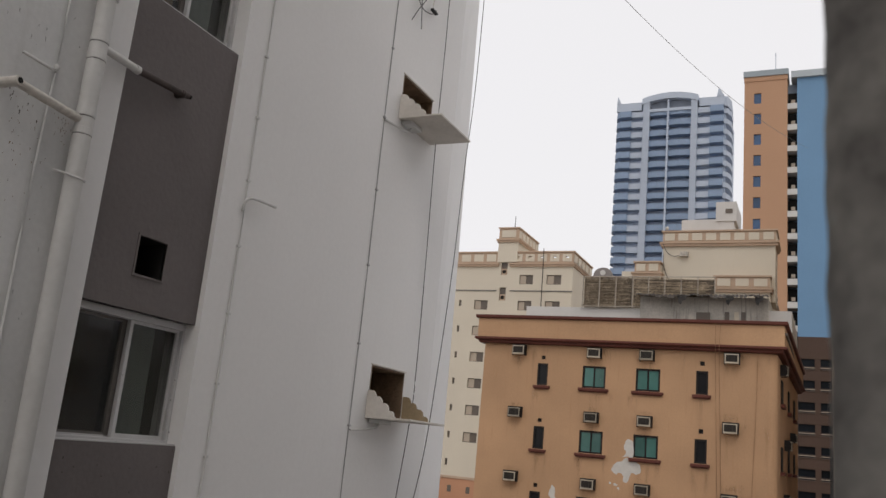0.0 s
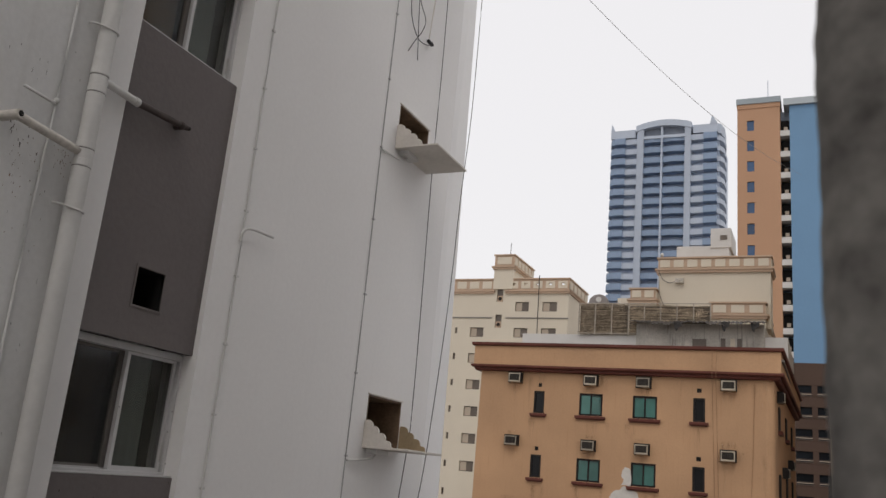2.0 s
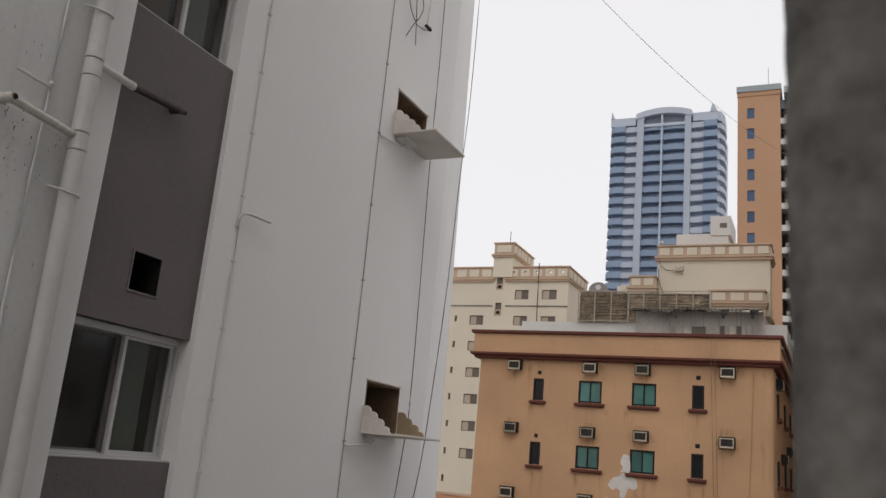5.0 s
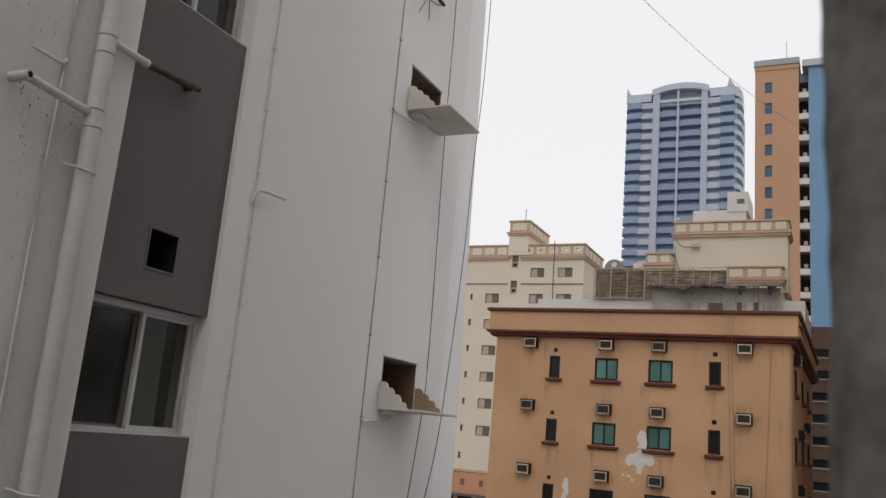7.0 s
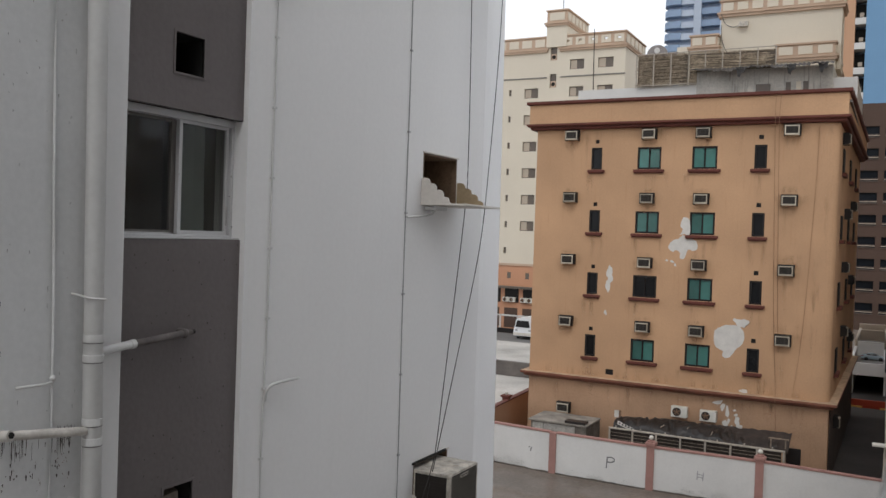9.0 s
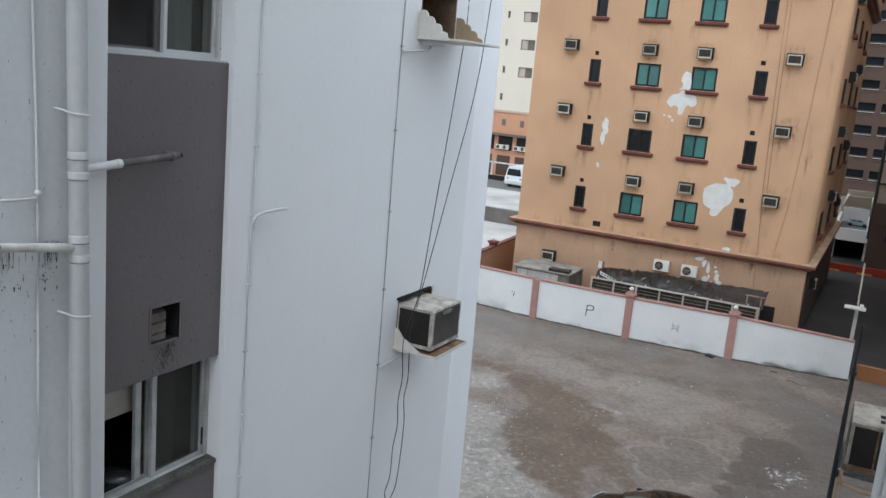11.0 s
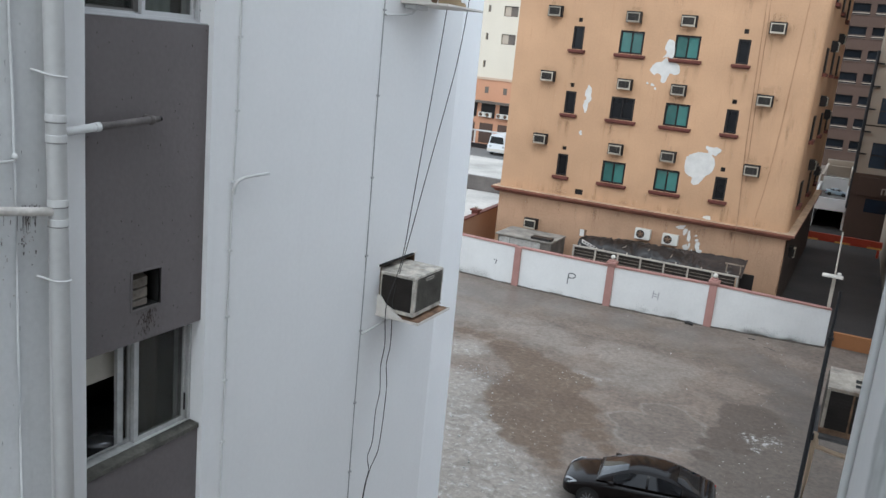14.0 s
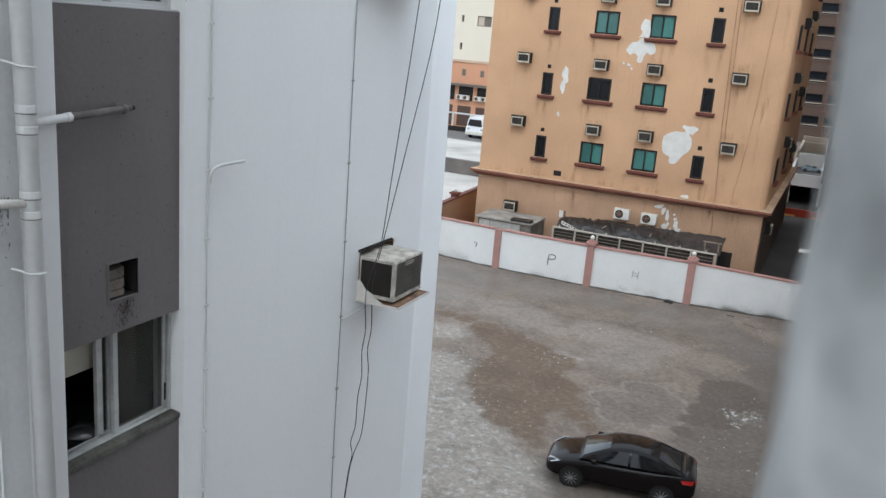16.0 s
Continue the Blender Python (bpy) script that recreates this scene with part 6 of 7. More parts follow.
def loft(sections, cap=True):
    """Skin through rings of points."""
    bm = bmesh.new()
    rings = [[bm.verts.new(p) for p in s] for s in sections]
    for a, b in zip(rings, rings[1:]):
        k = len(a)
        for i in range(k):
            bm.faces.new((a[i], a[(i + 1) % k], b[(i + 1) % k], b[i]))
    if cap:
        bm.faces.new(rings[0][::-1])
        bm.faces.new(rings[-1])
    bmesh.ops.recalc_face_normals(bm, faces=bm.faces[:])
    return bm


def rounded(ob):
    m = ob.modifiers.new("rounding", "SUBSURF")
    m.levels = m.render_levels = 2


def sedan(scale, paint, label):
    """A saloon car about the origin, nose towards -x."""
    S = scale
    t = thing("car", (0, 0, 0), label, "car")

    def ring(x, w, zl, zb, zt, crown):
        h = w
        return [(x * S, y * S, z * S) for y, z in ((-h * 0.88, zl), (-h * 0.97, zl + 0.12), (-h, (zl + zb) / 2 + 0.06), (-h * 0.985, zb - 0.06), (-h * 0.93, zt - 0.02), (-h * 0.5, zt + crown), (h * 0.5, zt + crown), (h * 0.93, zt - 0.02), (h * 0.985, zb - 0.06), (h, (zl + zb) / 2 + 0.06), (h * 0.97, zl + 0.12), (h * 0.88, zl))]
    body = [ring(-2.20, 0.55, 0.34, 0.50, 0.56, 0.01), ring(-2.14, 0.72, 0.24, 0.58, 0.64, 0.02), ring(-1.95, 0.84, 0.19, 0.68, 0.73, 0.04), ring(-1.55, 0.89, 0.18, 0.80, 0.84, 0.06), ring(-1.05, 0.90, 0.18, 0.88, 0.92, 0.06), ring(-0.5, 0.90, 0.18, 0.92, 0.95, 0.02),
            ring(0.5, 0.90, 0.18, 0.95, 0.98, 0.02), ring(1.2, 0.90, 0.18, 0.98, 1.02, 0.02), ring(1.7, 0.88, 0.20, 1.0, 1.05, 0.04), ring(2.02, 0.83, 0.25, 1.0, 1.06, 0.03), ring(2.17, 0.74, 0.34, 0.92, 0.98, 0.02), ring(2.22, 0.58, 0.42, 0.80, 0.84, 0.0)]
    rounded(part("body", loft(body), paint, t, smooth=True))
    line = smooth_path([(-1.2, 0, 0.93), (-0.78, 0, 1.16), (-0.28, 0, 1.385), (0.35, 0, 1.455), (0.95, 0, 1.385), (1.42, 0, 1.20), (1.88, 0, 1.05)], 6)

    def cabin(x):
        """Belt height and half width, eaves half width and roof height of the cabin at x."""
        for a, c in zip(line, line[1:]):
            if a.x <= x <= c.x:
                zt = a.z + (c.z - a.z) * (x - a.x) / max(1e-6, c.x - a.x)
                break
        else:
            zt = line[0].z if x < 0 else line[-1].z
        zb = 0.92 + 0.035 * (x + 1.2)
        k = max(0.0, min(1.0, (zt - zb) / 0.5))
        w0 = 0.84 - 0.05 * abs(x - 0.3) ** 2 / 2
        return zb, w0, w0 - 0.03 - 0.21 * k, max(zt, zb + 0.012)

    def side(x, s, sy, lift=0.0):
        zb, w0, w1, zt = cabin(x)
        e = zt - 0.05 * min(1, (zt - zb) / 0.4)
        return (x * S, sy * (w0 + (w1 - w0) * s ** 1.25 + lift) * S, (zb + (e - zb) * s + lift * 0.4) * S)

    def top(x, v, lift=0.0):
        zb, w0, w1, zt = cabin(x)
        return (x * S, w1 * v * S, (zt + 0.025 * (1 - v * v) - 0.05 * min(1, (zt - zb) / 0.4) * abs(v) ** 3 + lift) * S)
    rings = []
    for k in range(25):
        x = -1.2 + 3.08 * k / 24
        rings.append([side(x, s, -1) for s in (0, 0.35, 0.7, 1)] + [top(x, v) for v in (-0.85, -0.5, 0, 0.5, 0.85)] + [side(x, s, 1) for s in (1, 0.7, 0.35, 0)])
    part("cabin", loft(rings), paint, t, smooth=True)

    def patch(name, n, m, at, label, mat=None):
        bm = bmesh.new()
        g = [[bm.verts.new(at(i / n, j / m)) for j in range(m + 1)] for i in range(n + 1)]
        for i in range(n):
            for j in range(m):
                bm.faces.new((g[i][j], g[i + 1][j], g[i + 1][j + 1], g[i][j + 1]))
        ob = part(name, bm, mat or CAR_GLASS, t, label, smooth=True)
        sm = ob.modifiers.new("thickness", "SOLIDIFY")
        sm.thickness = 0.006
        sm.use_rim = False
    patch("windscreen", 8, 8, lambda a, c: top(-1.08 + 0.74 * a, (-1 + 2 * c) * 0.9, 0.012), "dark car windscreen")
    patch("rear_window", 8, 8, lambda a, c: top(1.08 + 0.62 * a, (-1 + 2 * c) * 0.88, 0.012), "dark car rear window")
    for sy in (-1, 1):
        patch("side_window", 8, 5, lambda a, c: side(-0.72 + 0.94 * a, 0.10 + 0.80 * c, sy, 0.008), "dark tinted car side window", CAR_SIDE_GLASS)
        patch("side_window", 8, 5, lambda a, c: side(0.30 + 0.92 * a, 0.10 + 0.80 * c, sy, 0.008), "dark tinted car side window", CAR_SIDE_GLASS)
        bm = bmesh.new()
        box(bm, -0.84 * S, -0.66 * S, (0.88 if sy > 0 else -1.03) * S, (1.03 if sy > 0 else -0.88) * S, 0.95 * S, 1.07 * S, bevel=0.035 * S)
        part("mirror", bm, paint, t)
        for x in (-1.36, 1.28):
            # near-black disc in place of the dark wheel recess
            arch = bmesh.new()
            rod(arch, (x * S, sy * 0.6 * S, 0.31 * S), (x * S, sy * 0.893 * S, 0.31 * S), 0.355 * S, 28)
            part("wheel_arch", arch, HOLE_DARK, t)
            w = bmesh.new()
            y0 = sy * 0.70 * S
            y1 = sy * 0.905 * S
            rod(w, (x * S, y0, 0.3 * S), (x * S, y1, 0.3 * S), 0.30 * S, 28)
            es = [e for e in w.edges if e.calc_face_angle(0) > 1]
            bmesh.ops.bevel(w, geom=es, offset=0.03 * S, segments=2, affect="EDGES")
            wheel = part("wheel", w, RUBBER, t)
            rim = bmesh.new()
            rod(rim, (x * S, y1 - sy * 0.01, 0.3 * S), (x * S, y1 + sy * 0.003, 0.3 * S), 0.215 * S, 24)
            part("rim_well", rim, AC_DARK, wheel)
            sp = bmesh.new()
            for k in range(10):
                a = 2 * math.pi * k / 10
                rod(sp, (x * S, y1 + sy * 0.006, 0.3 * S), ((x + 0.2 * math.cos(a)) * S, y1 + sy * 0.006, (0.3 + 0.2 * math.sin(a)) * S), 0.010 * S, 5)
            bmesh.ops.create_circle(sp, cap_ends=True, segments=14, radius=0.05 * S, matrix=Matrix.Translation((x * S, y1 + sy * 0.012, 0.3 * S)) @ Matrix.Rotation(math.pi / 2, 4, "X"))
            part("rim", sp, ALLOY, wheel, "multi-spoke alloy rim")
        bm = bmesh.new()
        prism(bm, [(-2.13 * S, sy * 0.50 * S, 0.60 * S), (-2.00 * S, sy * 0.76 * S, 0.62 * S), (-1.72 * S, sy * 0.845 * S, 0.755 * S), (-1.86 * S, sy * 0.74 * S, 0.765 * S), (-2.06 * S, sy * 0.52 * S, 0.70 * S)], (-0.01, sy * 0.012, 0.012))
        bmesh.ops.recalc_face_normals(bm, faces=bm.faces[:])
        part("headlight", bm, LAMP_CLEAR, t, "clear headlamp")
        bm = bmesh.new()
        prism(bm, [(1.80 * S, sy * 0.868 * S, 0.84 * S), (2.05 * S, sy * 0.80 * S, 0.82 * S), (2.05 * S, sy * 0.785 * S, 0.93 * S), (1.76 * S, sy * 0.855 * S, 0.93 * S)], (0.005, sy * 0.015, 0))
        prism(bm, [(2.05 * S, sy * 0.80 * S, 0.82 * S), (2.19 * S, sy * 0.6 * S, 0.80 * S), (2.17 * S, sy * 0.6 * S, 0.92 * S), (2.05 * S, sy * 0.785 * S, 0.93 * S)], (0.018, sy * 0.008, 0))
        bmesh.ops.recalc_face_normals(bm, faces=bm.faces[:])
        part("tail_light", bm, LAMP_RED, t, "red tail lamp")
        for x in (-0.02, 0.92):
            bm = bmesh.new()
            box(bm, (x - 0.09) * S, (x + 0.09) * S, (0.885 if sy > 0 else -0.91) * S, (0.91 if sy > 0 else -0.885) * S, 0.82 * S, 0.85 * S, bevel=0.006)
            part("door_handle", bm, paint, t)
    return t


car = sedan(0.815, CAR_PAINT, "dark brown parked saloon car on the muddy lot")
roof_car = sedan(0.38, surface("pale blue car paint", (0.35, 0.42, 0.47), 0.3, 0.05, 1, 30, 0), "pale blue saloon car parked on the garage roof")
roof_car.matrix_basis = pose(-0.62, 70.6, 2.0, 0, 0, 180)
car.matrix_basis = pose(-3.1, 16.85, 0, 0, 0, 8)

van = thing("minivan", (-33.00, 79.5, 0), "white parked minibus with dark windscreen", "van")
prof = [(-34.00, 0.35), (-34.00, 1.0), (-33.90, 1.25), (-33.75, 2.0), (-33.50, 2.2), (-32.50, 2.2), (-32.25, 2.0), (-32.10, 1.25), (-32.00, 1.0), (-32.00, 0.35)]
bm = bmesh.new()
prism(bm, [(x, 78.4, z) for x, z in prof], (0, 4.6, 0))
bmesh.ops.recalc_face_normals(bm, faces=bm.faces[:])
part("body", bm, VAN_WHITE, van)
bm = bmesh.new()
prism(bm, [(-33.80, 78.38, 1.25), (-32.20, 78.38, 1.25), (-32.35, 78.38, 1.95), (-33.65, 78.38, 1.95)], (0, 0.02, 0))
part("windscreen", bm, CAR_GLASS, van)
for x in (-33.80, -32.35):
    part("headlight", solid(x, x + 0.25, 78.37, 78.4, 0.85, 1.05), LAMP_CLEAR, van)
part("bumper", solid(-34.02, -31.98, 78.33, 78.45, 0.4, 0.7, bevel=0.03), AC_WHITE, van)
for x in (-33.90, -32.30):
    for y in (79.3, 82):
        bm = bmesh.new()
        rod(bm, (x, y, 0.33), (x + 0.2, y, 0.33), 0.33, 16)
        part("wheel", bm, RUBBER, van)

# tan side wall and low walls left of the orange block
tw = thing("tan_wall", (-17.6, 39, 0), "tan boundary wall with pillar and globe lamp", "wall", kind="structure")
bm = bmesh.new()
prism(bm, [(-17.2, 34.2, 0), (-17.0, 34.2, 0), (-17.75, 46, 0), (-17.95, 46, 0)], (0, 0, 1.93))
bmesh.ops.recalc_face_normals(bm, faces=bm.faces[:])
part("panel", bm, TAN, tw)
bm = bmesh.new()
prism(bm, [(-17.24, 34.2, 1.93), (-16.96, 34.2, 1.93), (-17.71, 46, 1.93), (-17.99, 46, 1.93)], (0, 0, 0.06))
bmesh.ops.recalc_face_normals(bm, faces=bm.faces[:])
part("coping", bm, ORANGE_TRIM, tw)
bm = bmesh.new()
box(bm, -17.65, -17.3, 38.4, 38.75, 0, 2.1, bevel=0.02)
box(bm, -17.72, -17.23, 38.33, 38.82, 2.1, 2.2, bevel=0.02)
part("pillar", bm, ORANGE_TRIM, tw)
bm = bmesh.new()
bmesh.ops.create_uvsphere(bm, u_segments=14, v_segments=10, radius=0.1, matrix=Matrix.Translation((-17.475, 38.575, 2.3)))
part("globe", bm, AC_WHITE, tw, "white globe lamp", smooth=True)
single("low_kerb_wall", solid(-40, -17, 56.5, 56.9, 0, 1.1, bevel=0.03), surface("dark stained wall", (0.13, 0.115, 0.105), 0.9, 0.3, 0.8, 8, 0.2), "low grey wall across the open ground", "wall", kind="structure")

# ---- cream apartment building, far left ----
cream = thing("cream_apartment_building", (-32, 85, 0), "cream apartment building with ochre panelled parapet and orange ground floors", "building")
cwin = [(-31.27, -29.67), (-28.11, -26.43), (-36.49, -34.85)]
holes = []
for k in range(7):
    z = 28.98 - 2.95 * k
    for i, (a, b) in enumerate(cwin):
        if k == 0 and i == 2:
            continue
        holes.append((a, b, z, z + 1.08))
    holes.append((-38.36, -38.06, z - 2.6, z - 1.9))
holes += [(-33.54, -32.78, 30.06, 31.64), (-33.54, -32.78, 27.1, 28.6)]
bm = bmesh.new()
pierced(bm, -48, -25.15, 7.5, 32.0, holes, lambda u, z, d: (u, 85 + d, z), 0.3)
part("front_wall", bm, CREAM, cream)
bm = bmesh.new()
prism(bm, [(-48, 85.3, 7.5), (-25.15, 85.3, 7.5), (-25.15, 93, 7.5), (-48, 93, 7.5)], (0, 0, 24.3))
bmesh.ops.recalc_face_normals(bm, faces=bm.faces[:])
part("body", bm, CREAM, cream)
for (a, b, z0, z1) in holes:
    w = part("window", solid(a, b, 85.2, 85.24, z0, z1), CREAM_DARK, cream)
    if b - a > 1:
        part("pane", solid(a + 0.08, (a + b) / 2 - 0.05, 85.14, 85.2, z0 + 0.08, z1 - 0.08), BEIGE, w, "pale curtain pane")
part("ground_floor", solid(-48, -25.3, 85, 93, 0, 7.5), surface("orange ground floor paint", (0.52, 0.27, 0.16), 0.85, 0.08, 0.3, 6, 0.05), cream, "orange painted ground floors")
part("string_course", solid(-48, -33.9, 84.92, 85.0, 28.16, 28.28), CONCRETE, cream)
part("string_course", solid(-32.3, -25.1, 84.92, 85.0, 28.16, 28.28), CONCRETE, cream)
part("string_course", solid(-48, -25.2, 84.9, 85.0, 7.35, 7.6), CREAM_TRIM, cream)
part("awning", solid(-48, -25.2, 84.3, 85.0, 4.8, 5.05), CREAM_DARK, cream)
for x in (-40.2, -38.0, -35.8, -33.5):
    part("shop_opening", solid(x, x + 1.7, 84.96, 85.0, 3.2, 4.75), FRAME_DARK, cream)
    part("small_window", solid(x + 0.2, x + 0.65, 84.97, 85.0, 5.9, 6.6), CREAM_DARK, cream)
    part("arch_panel", solid(x, x + 1.6, 84.97, 85.0, 0.4, 2.6), BROWN_FACADE, cream)
for x in (-37.75, -36.95, -35.6, -34.8):
    split_condenser(x, 84.9, 3.3)
for z in (30.08, 27.12):
    unit = part("fan_unit", solid(-33.46, -32.86, 85.06, 85.2, z, z + 0.7, bevel=0.02), CREAM_TRIM, cream)
    bm = bmesh.new()
    rod(bm, (-33.16, 85.045, z + 0.35), (-33.16, 85.06, z + 0.35), 0.22, 16)
    part("fan_grille", bm, AC_DARK, unit)


def panelled(owner, x0, x1, y0, y1, z0, z1, step=1.0, side=True, ring=False):
    """A parapet with framed square panels over a stepped ochre cornice; ring: square holes go through the front."""
    h = z1 - z0
    part("cornice", solid(x0 - 0.25, x1 + 0.25, y0 - 0.25, y1, z0, z0 + 0.16), CREAM_TRIM, owner)
    part("cornice", solid(x0 - 0.15, x1 + 0.15, y0 - 0.15, y1, z0 - 0.22, z0), CREAM_TRIM, owner)
    if ring:
        n = max(1, int((x1 - x0) / step))
        s = (x1 - x0) / n
        zc = (z0 + z1) / 2 + 0.02
        bm = bmesh.new()
        pierced(bm, x0, x1, z0 + 0.16, z1 - 0.14, [(x0 + s * (k + 0.5) - 0.2, x0 + s * (k + 0.5) + 0.2, zc - 0.2, zc + 0.2) for k in range(n)], lambda u, z, d: (u, y0 + d, z), 0.3)
        part("parapet", bm, CREAM_TRIM, owner)
        part("parapet", solid(x1 - 0.3, x1, y0 + 0.3, y1, z0 + 0.16, z1 - 0.14), CREAM_TRIM, owner)
        part("coping", solid(x0 - 0.12, x1 - 0.3, y0 - 0.12, y0 + 0.4, z1 - 0.14, z1), CREAM_TRIM, owner)
        part("coping", solid(x1 - 0.3, x1 + 0.12, y0 - 0.12, y1, z1 - 0.14, z1), CREAM_TRIM, owner)
        for k in range(n):
            bm = bmesh.new()
            pierced(bm, -s * 0.36, s * 0.36, -h * 0.27, h * 0.27, [(-0.2, 0.2, -0.2, 0.2)], lambda u, z, d: (x0 + s * (k + 0.5) + u, y0 - 0.06 + d, zc + z), 0.06)
            part("panel", bm, CREAM, owner)
    else:
        part("parapet", solid(x0, x1, y0, y1, z0 + 0.16, z1 - 0.14), CREAM_TRIM, owner)
        part("coping", solid(x0 - 0.12, x1 + 0.12, y0 - 0.12, y1, z1 - 0.14, z1), CREAM_TRIM, owner)
    me = None
    n = max(1, int((x1 - x0) / step))
    b = bmesh.new()
    s = (x1 - x0) / n
    box(b, -s * 0.36, s * 0.36, -0.06, 0.0, -h * 0.27, h * 0.27)
    me = mesh_from("panel", b, CREAM)
    for k in range(0 if ring else n):
        share("panel", me, owner, (x0 + s * (k + 0.5), y0, (z0 + z1) / 2 + 0.02))
    if side:
        n = max(1, int((y1 - y0) / step))
        s = (y1 - y0) / n
        b = bmesh.new()
        box(b, 0.0, 0.06, -s * 0.36, s * 0.36, -h * 0.27, h * 0.27)
        me = mesh_from("panel", b, CREAM)
        for k in range(n):
            share("panel", me, owner, (x1, y0 + s * (k + 0.5), (z0 + z1) / 2 + 0.02))


panelled(cream, -32.3, -25.15, 84.95, 93, 31.2, 32.75, 1.4, ring=True)
panelled(cream, -48, -34.0, 84.95, 93, 31.2, 32.75, 1.45, side=False)
part("stair_tower", solid(-34.0, -31.65, 84.8, 92, 31.5, 34.1), CREAM, cream)
panelled(cream, -34.0, -31.65, 84.8, 92, 34.0, 35.55, 1.2)
bm = bmesh.new()
rod(bm, (-28.3, 84.6, 17), (-28.5, 84.6, 33), 0.045, 5)
rod(bm, (-32.6, 86, 35.5), (-32.6, 86, 37.2), 0.04, 5)
part("aerial", bm, FRAME_DARK, cream)
fen = thing("white_fence", (-36, 83, 0), "white arched street fence before the orange ground floor", "fence")
for k in range(9):
    part("post", solid(-44 + 2.1 * k, -43.85 + 2.1 * k, 83, 83.15, 0, 2.0), WALL_WHITE, fen)
part("rail", solid(-44.1, -27, 83, 83.15, 1.85, 2.0), WALL_WHITE, fen)
part("plinth", solid(-44.1, -27, 82.9, 83.2, 0, 0.5), FRAME_DARK, fen)

# ---- cream building behind the orange block ----
cb = thing("cream_corner_building", (-8, 70, 0), "cream building with ochre panelled cornices behind the orange block", "building")
part("upper_wall", solid(-12.85, -3.75, 70, 73, 24.5, 29.6), CREAM, cb)
panelled(cb, -12.9, -3.7, 69.95, 73, 29.5, 30.7, 1.15)
part("lower_wall", solid(-16, -4.1, 69.2, 80, 0, 25.4), CREAM, cb)
panelled(cb, -8.4, -4.1, 69.15, 79, 25.35, 26.55, 1.15)
panelled(cb, -15.1, -12.95, 69.15, 76, 26.65, 27.8, 1.05)
part("annex_wall", solid(-16.2, -12.9, 69.2, 76, 25.4, 26.9), CREAM, cb)
part("roof_block", solid(-11.6, -7.2, 71.5, 76, 30.4, 32.1), WALL_WHITE, cb)
part("roof_block", solid(-8.7, -7.0, 71.4, 76, 31.9, 33.65), WALL_WHITE, cb)
part("roof_block_window", solid(-7.9, -7.3, 71.35, 71.4, 32.6, 33.0), CREAM_DARK, cb)
bm = bmesh.new()
pts = []
for k in range(13):
    a = math.pi * k / 12
    pts.append((-17.9 - 0.85 * math.cos(a), 69.3, 26.55 + 0.72 * math.sin(a)))
prism(bm, [(-19.0, 69.3, 25.6), (-19.0, 69.3, 26.3)] + pts + [(-15.4, 69.3, 26.3), (-15.4, 69.3, 25.6)], (0, 0.3, 0))
bmesh.ops.recalc_face_normals(bm, faces=bm.faces[:])
part("gable", bm, surface("grey gable plaster", (0.27, 0.245, 0.235), 0.85, 0.1, 0.4, 6, 0.05), cb, "grey curved gable with round opening")
bm = bmesh.new()
rod(bm, (-17.9, 69.25, 26.8), (-17.9, 69.3, 26.8), 0.24, 16)
part("round_opening", bm, WALL_WHITE, cb)
part("wall_lamp", solid(-11.4, -10.7, 69.6, 70, 28.35, 28.75), AC_CASE, cb)
bm = bmesh.new()
tube(bm, smooth_path([(-12.88, 69.8, 29.6), (-12.5, 69.85, 28.75), (-11.9, 69.85, 28.4), (-11.4, 69.85, 28.5)], 6), 0.03, 5)
tube(bm, smooth_path([(-12.8, 69.85, 28.6), (-12.7, 69.85, 27.3), (-12.2, 69.85, 26.2), (-11.8, 69.85, 25.8)], 6), 0.03, 5)
part("wire", bm, CONDUIT_DARK, cb, "loose dark wires")
bm = bmesh.new()
bmesh.ops.create_uvsphere(bm, u_segments=12, v_segments=8, radius=0.16, matrix=Matrix.Translation((-12.6, 70, 30.95)))
part("satellite_dish", bm, AC_WHITE, cb, smooth=True)

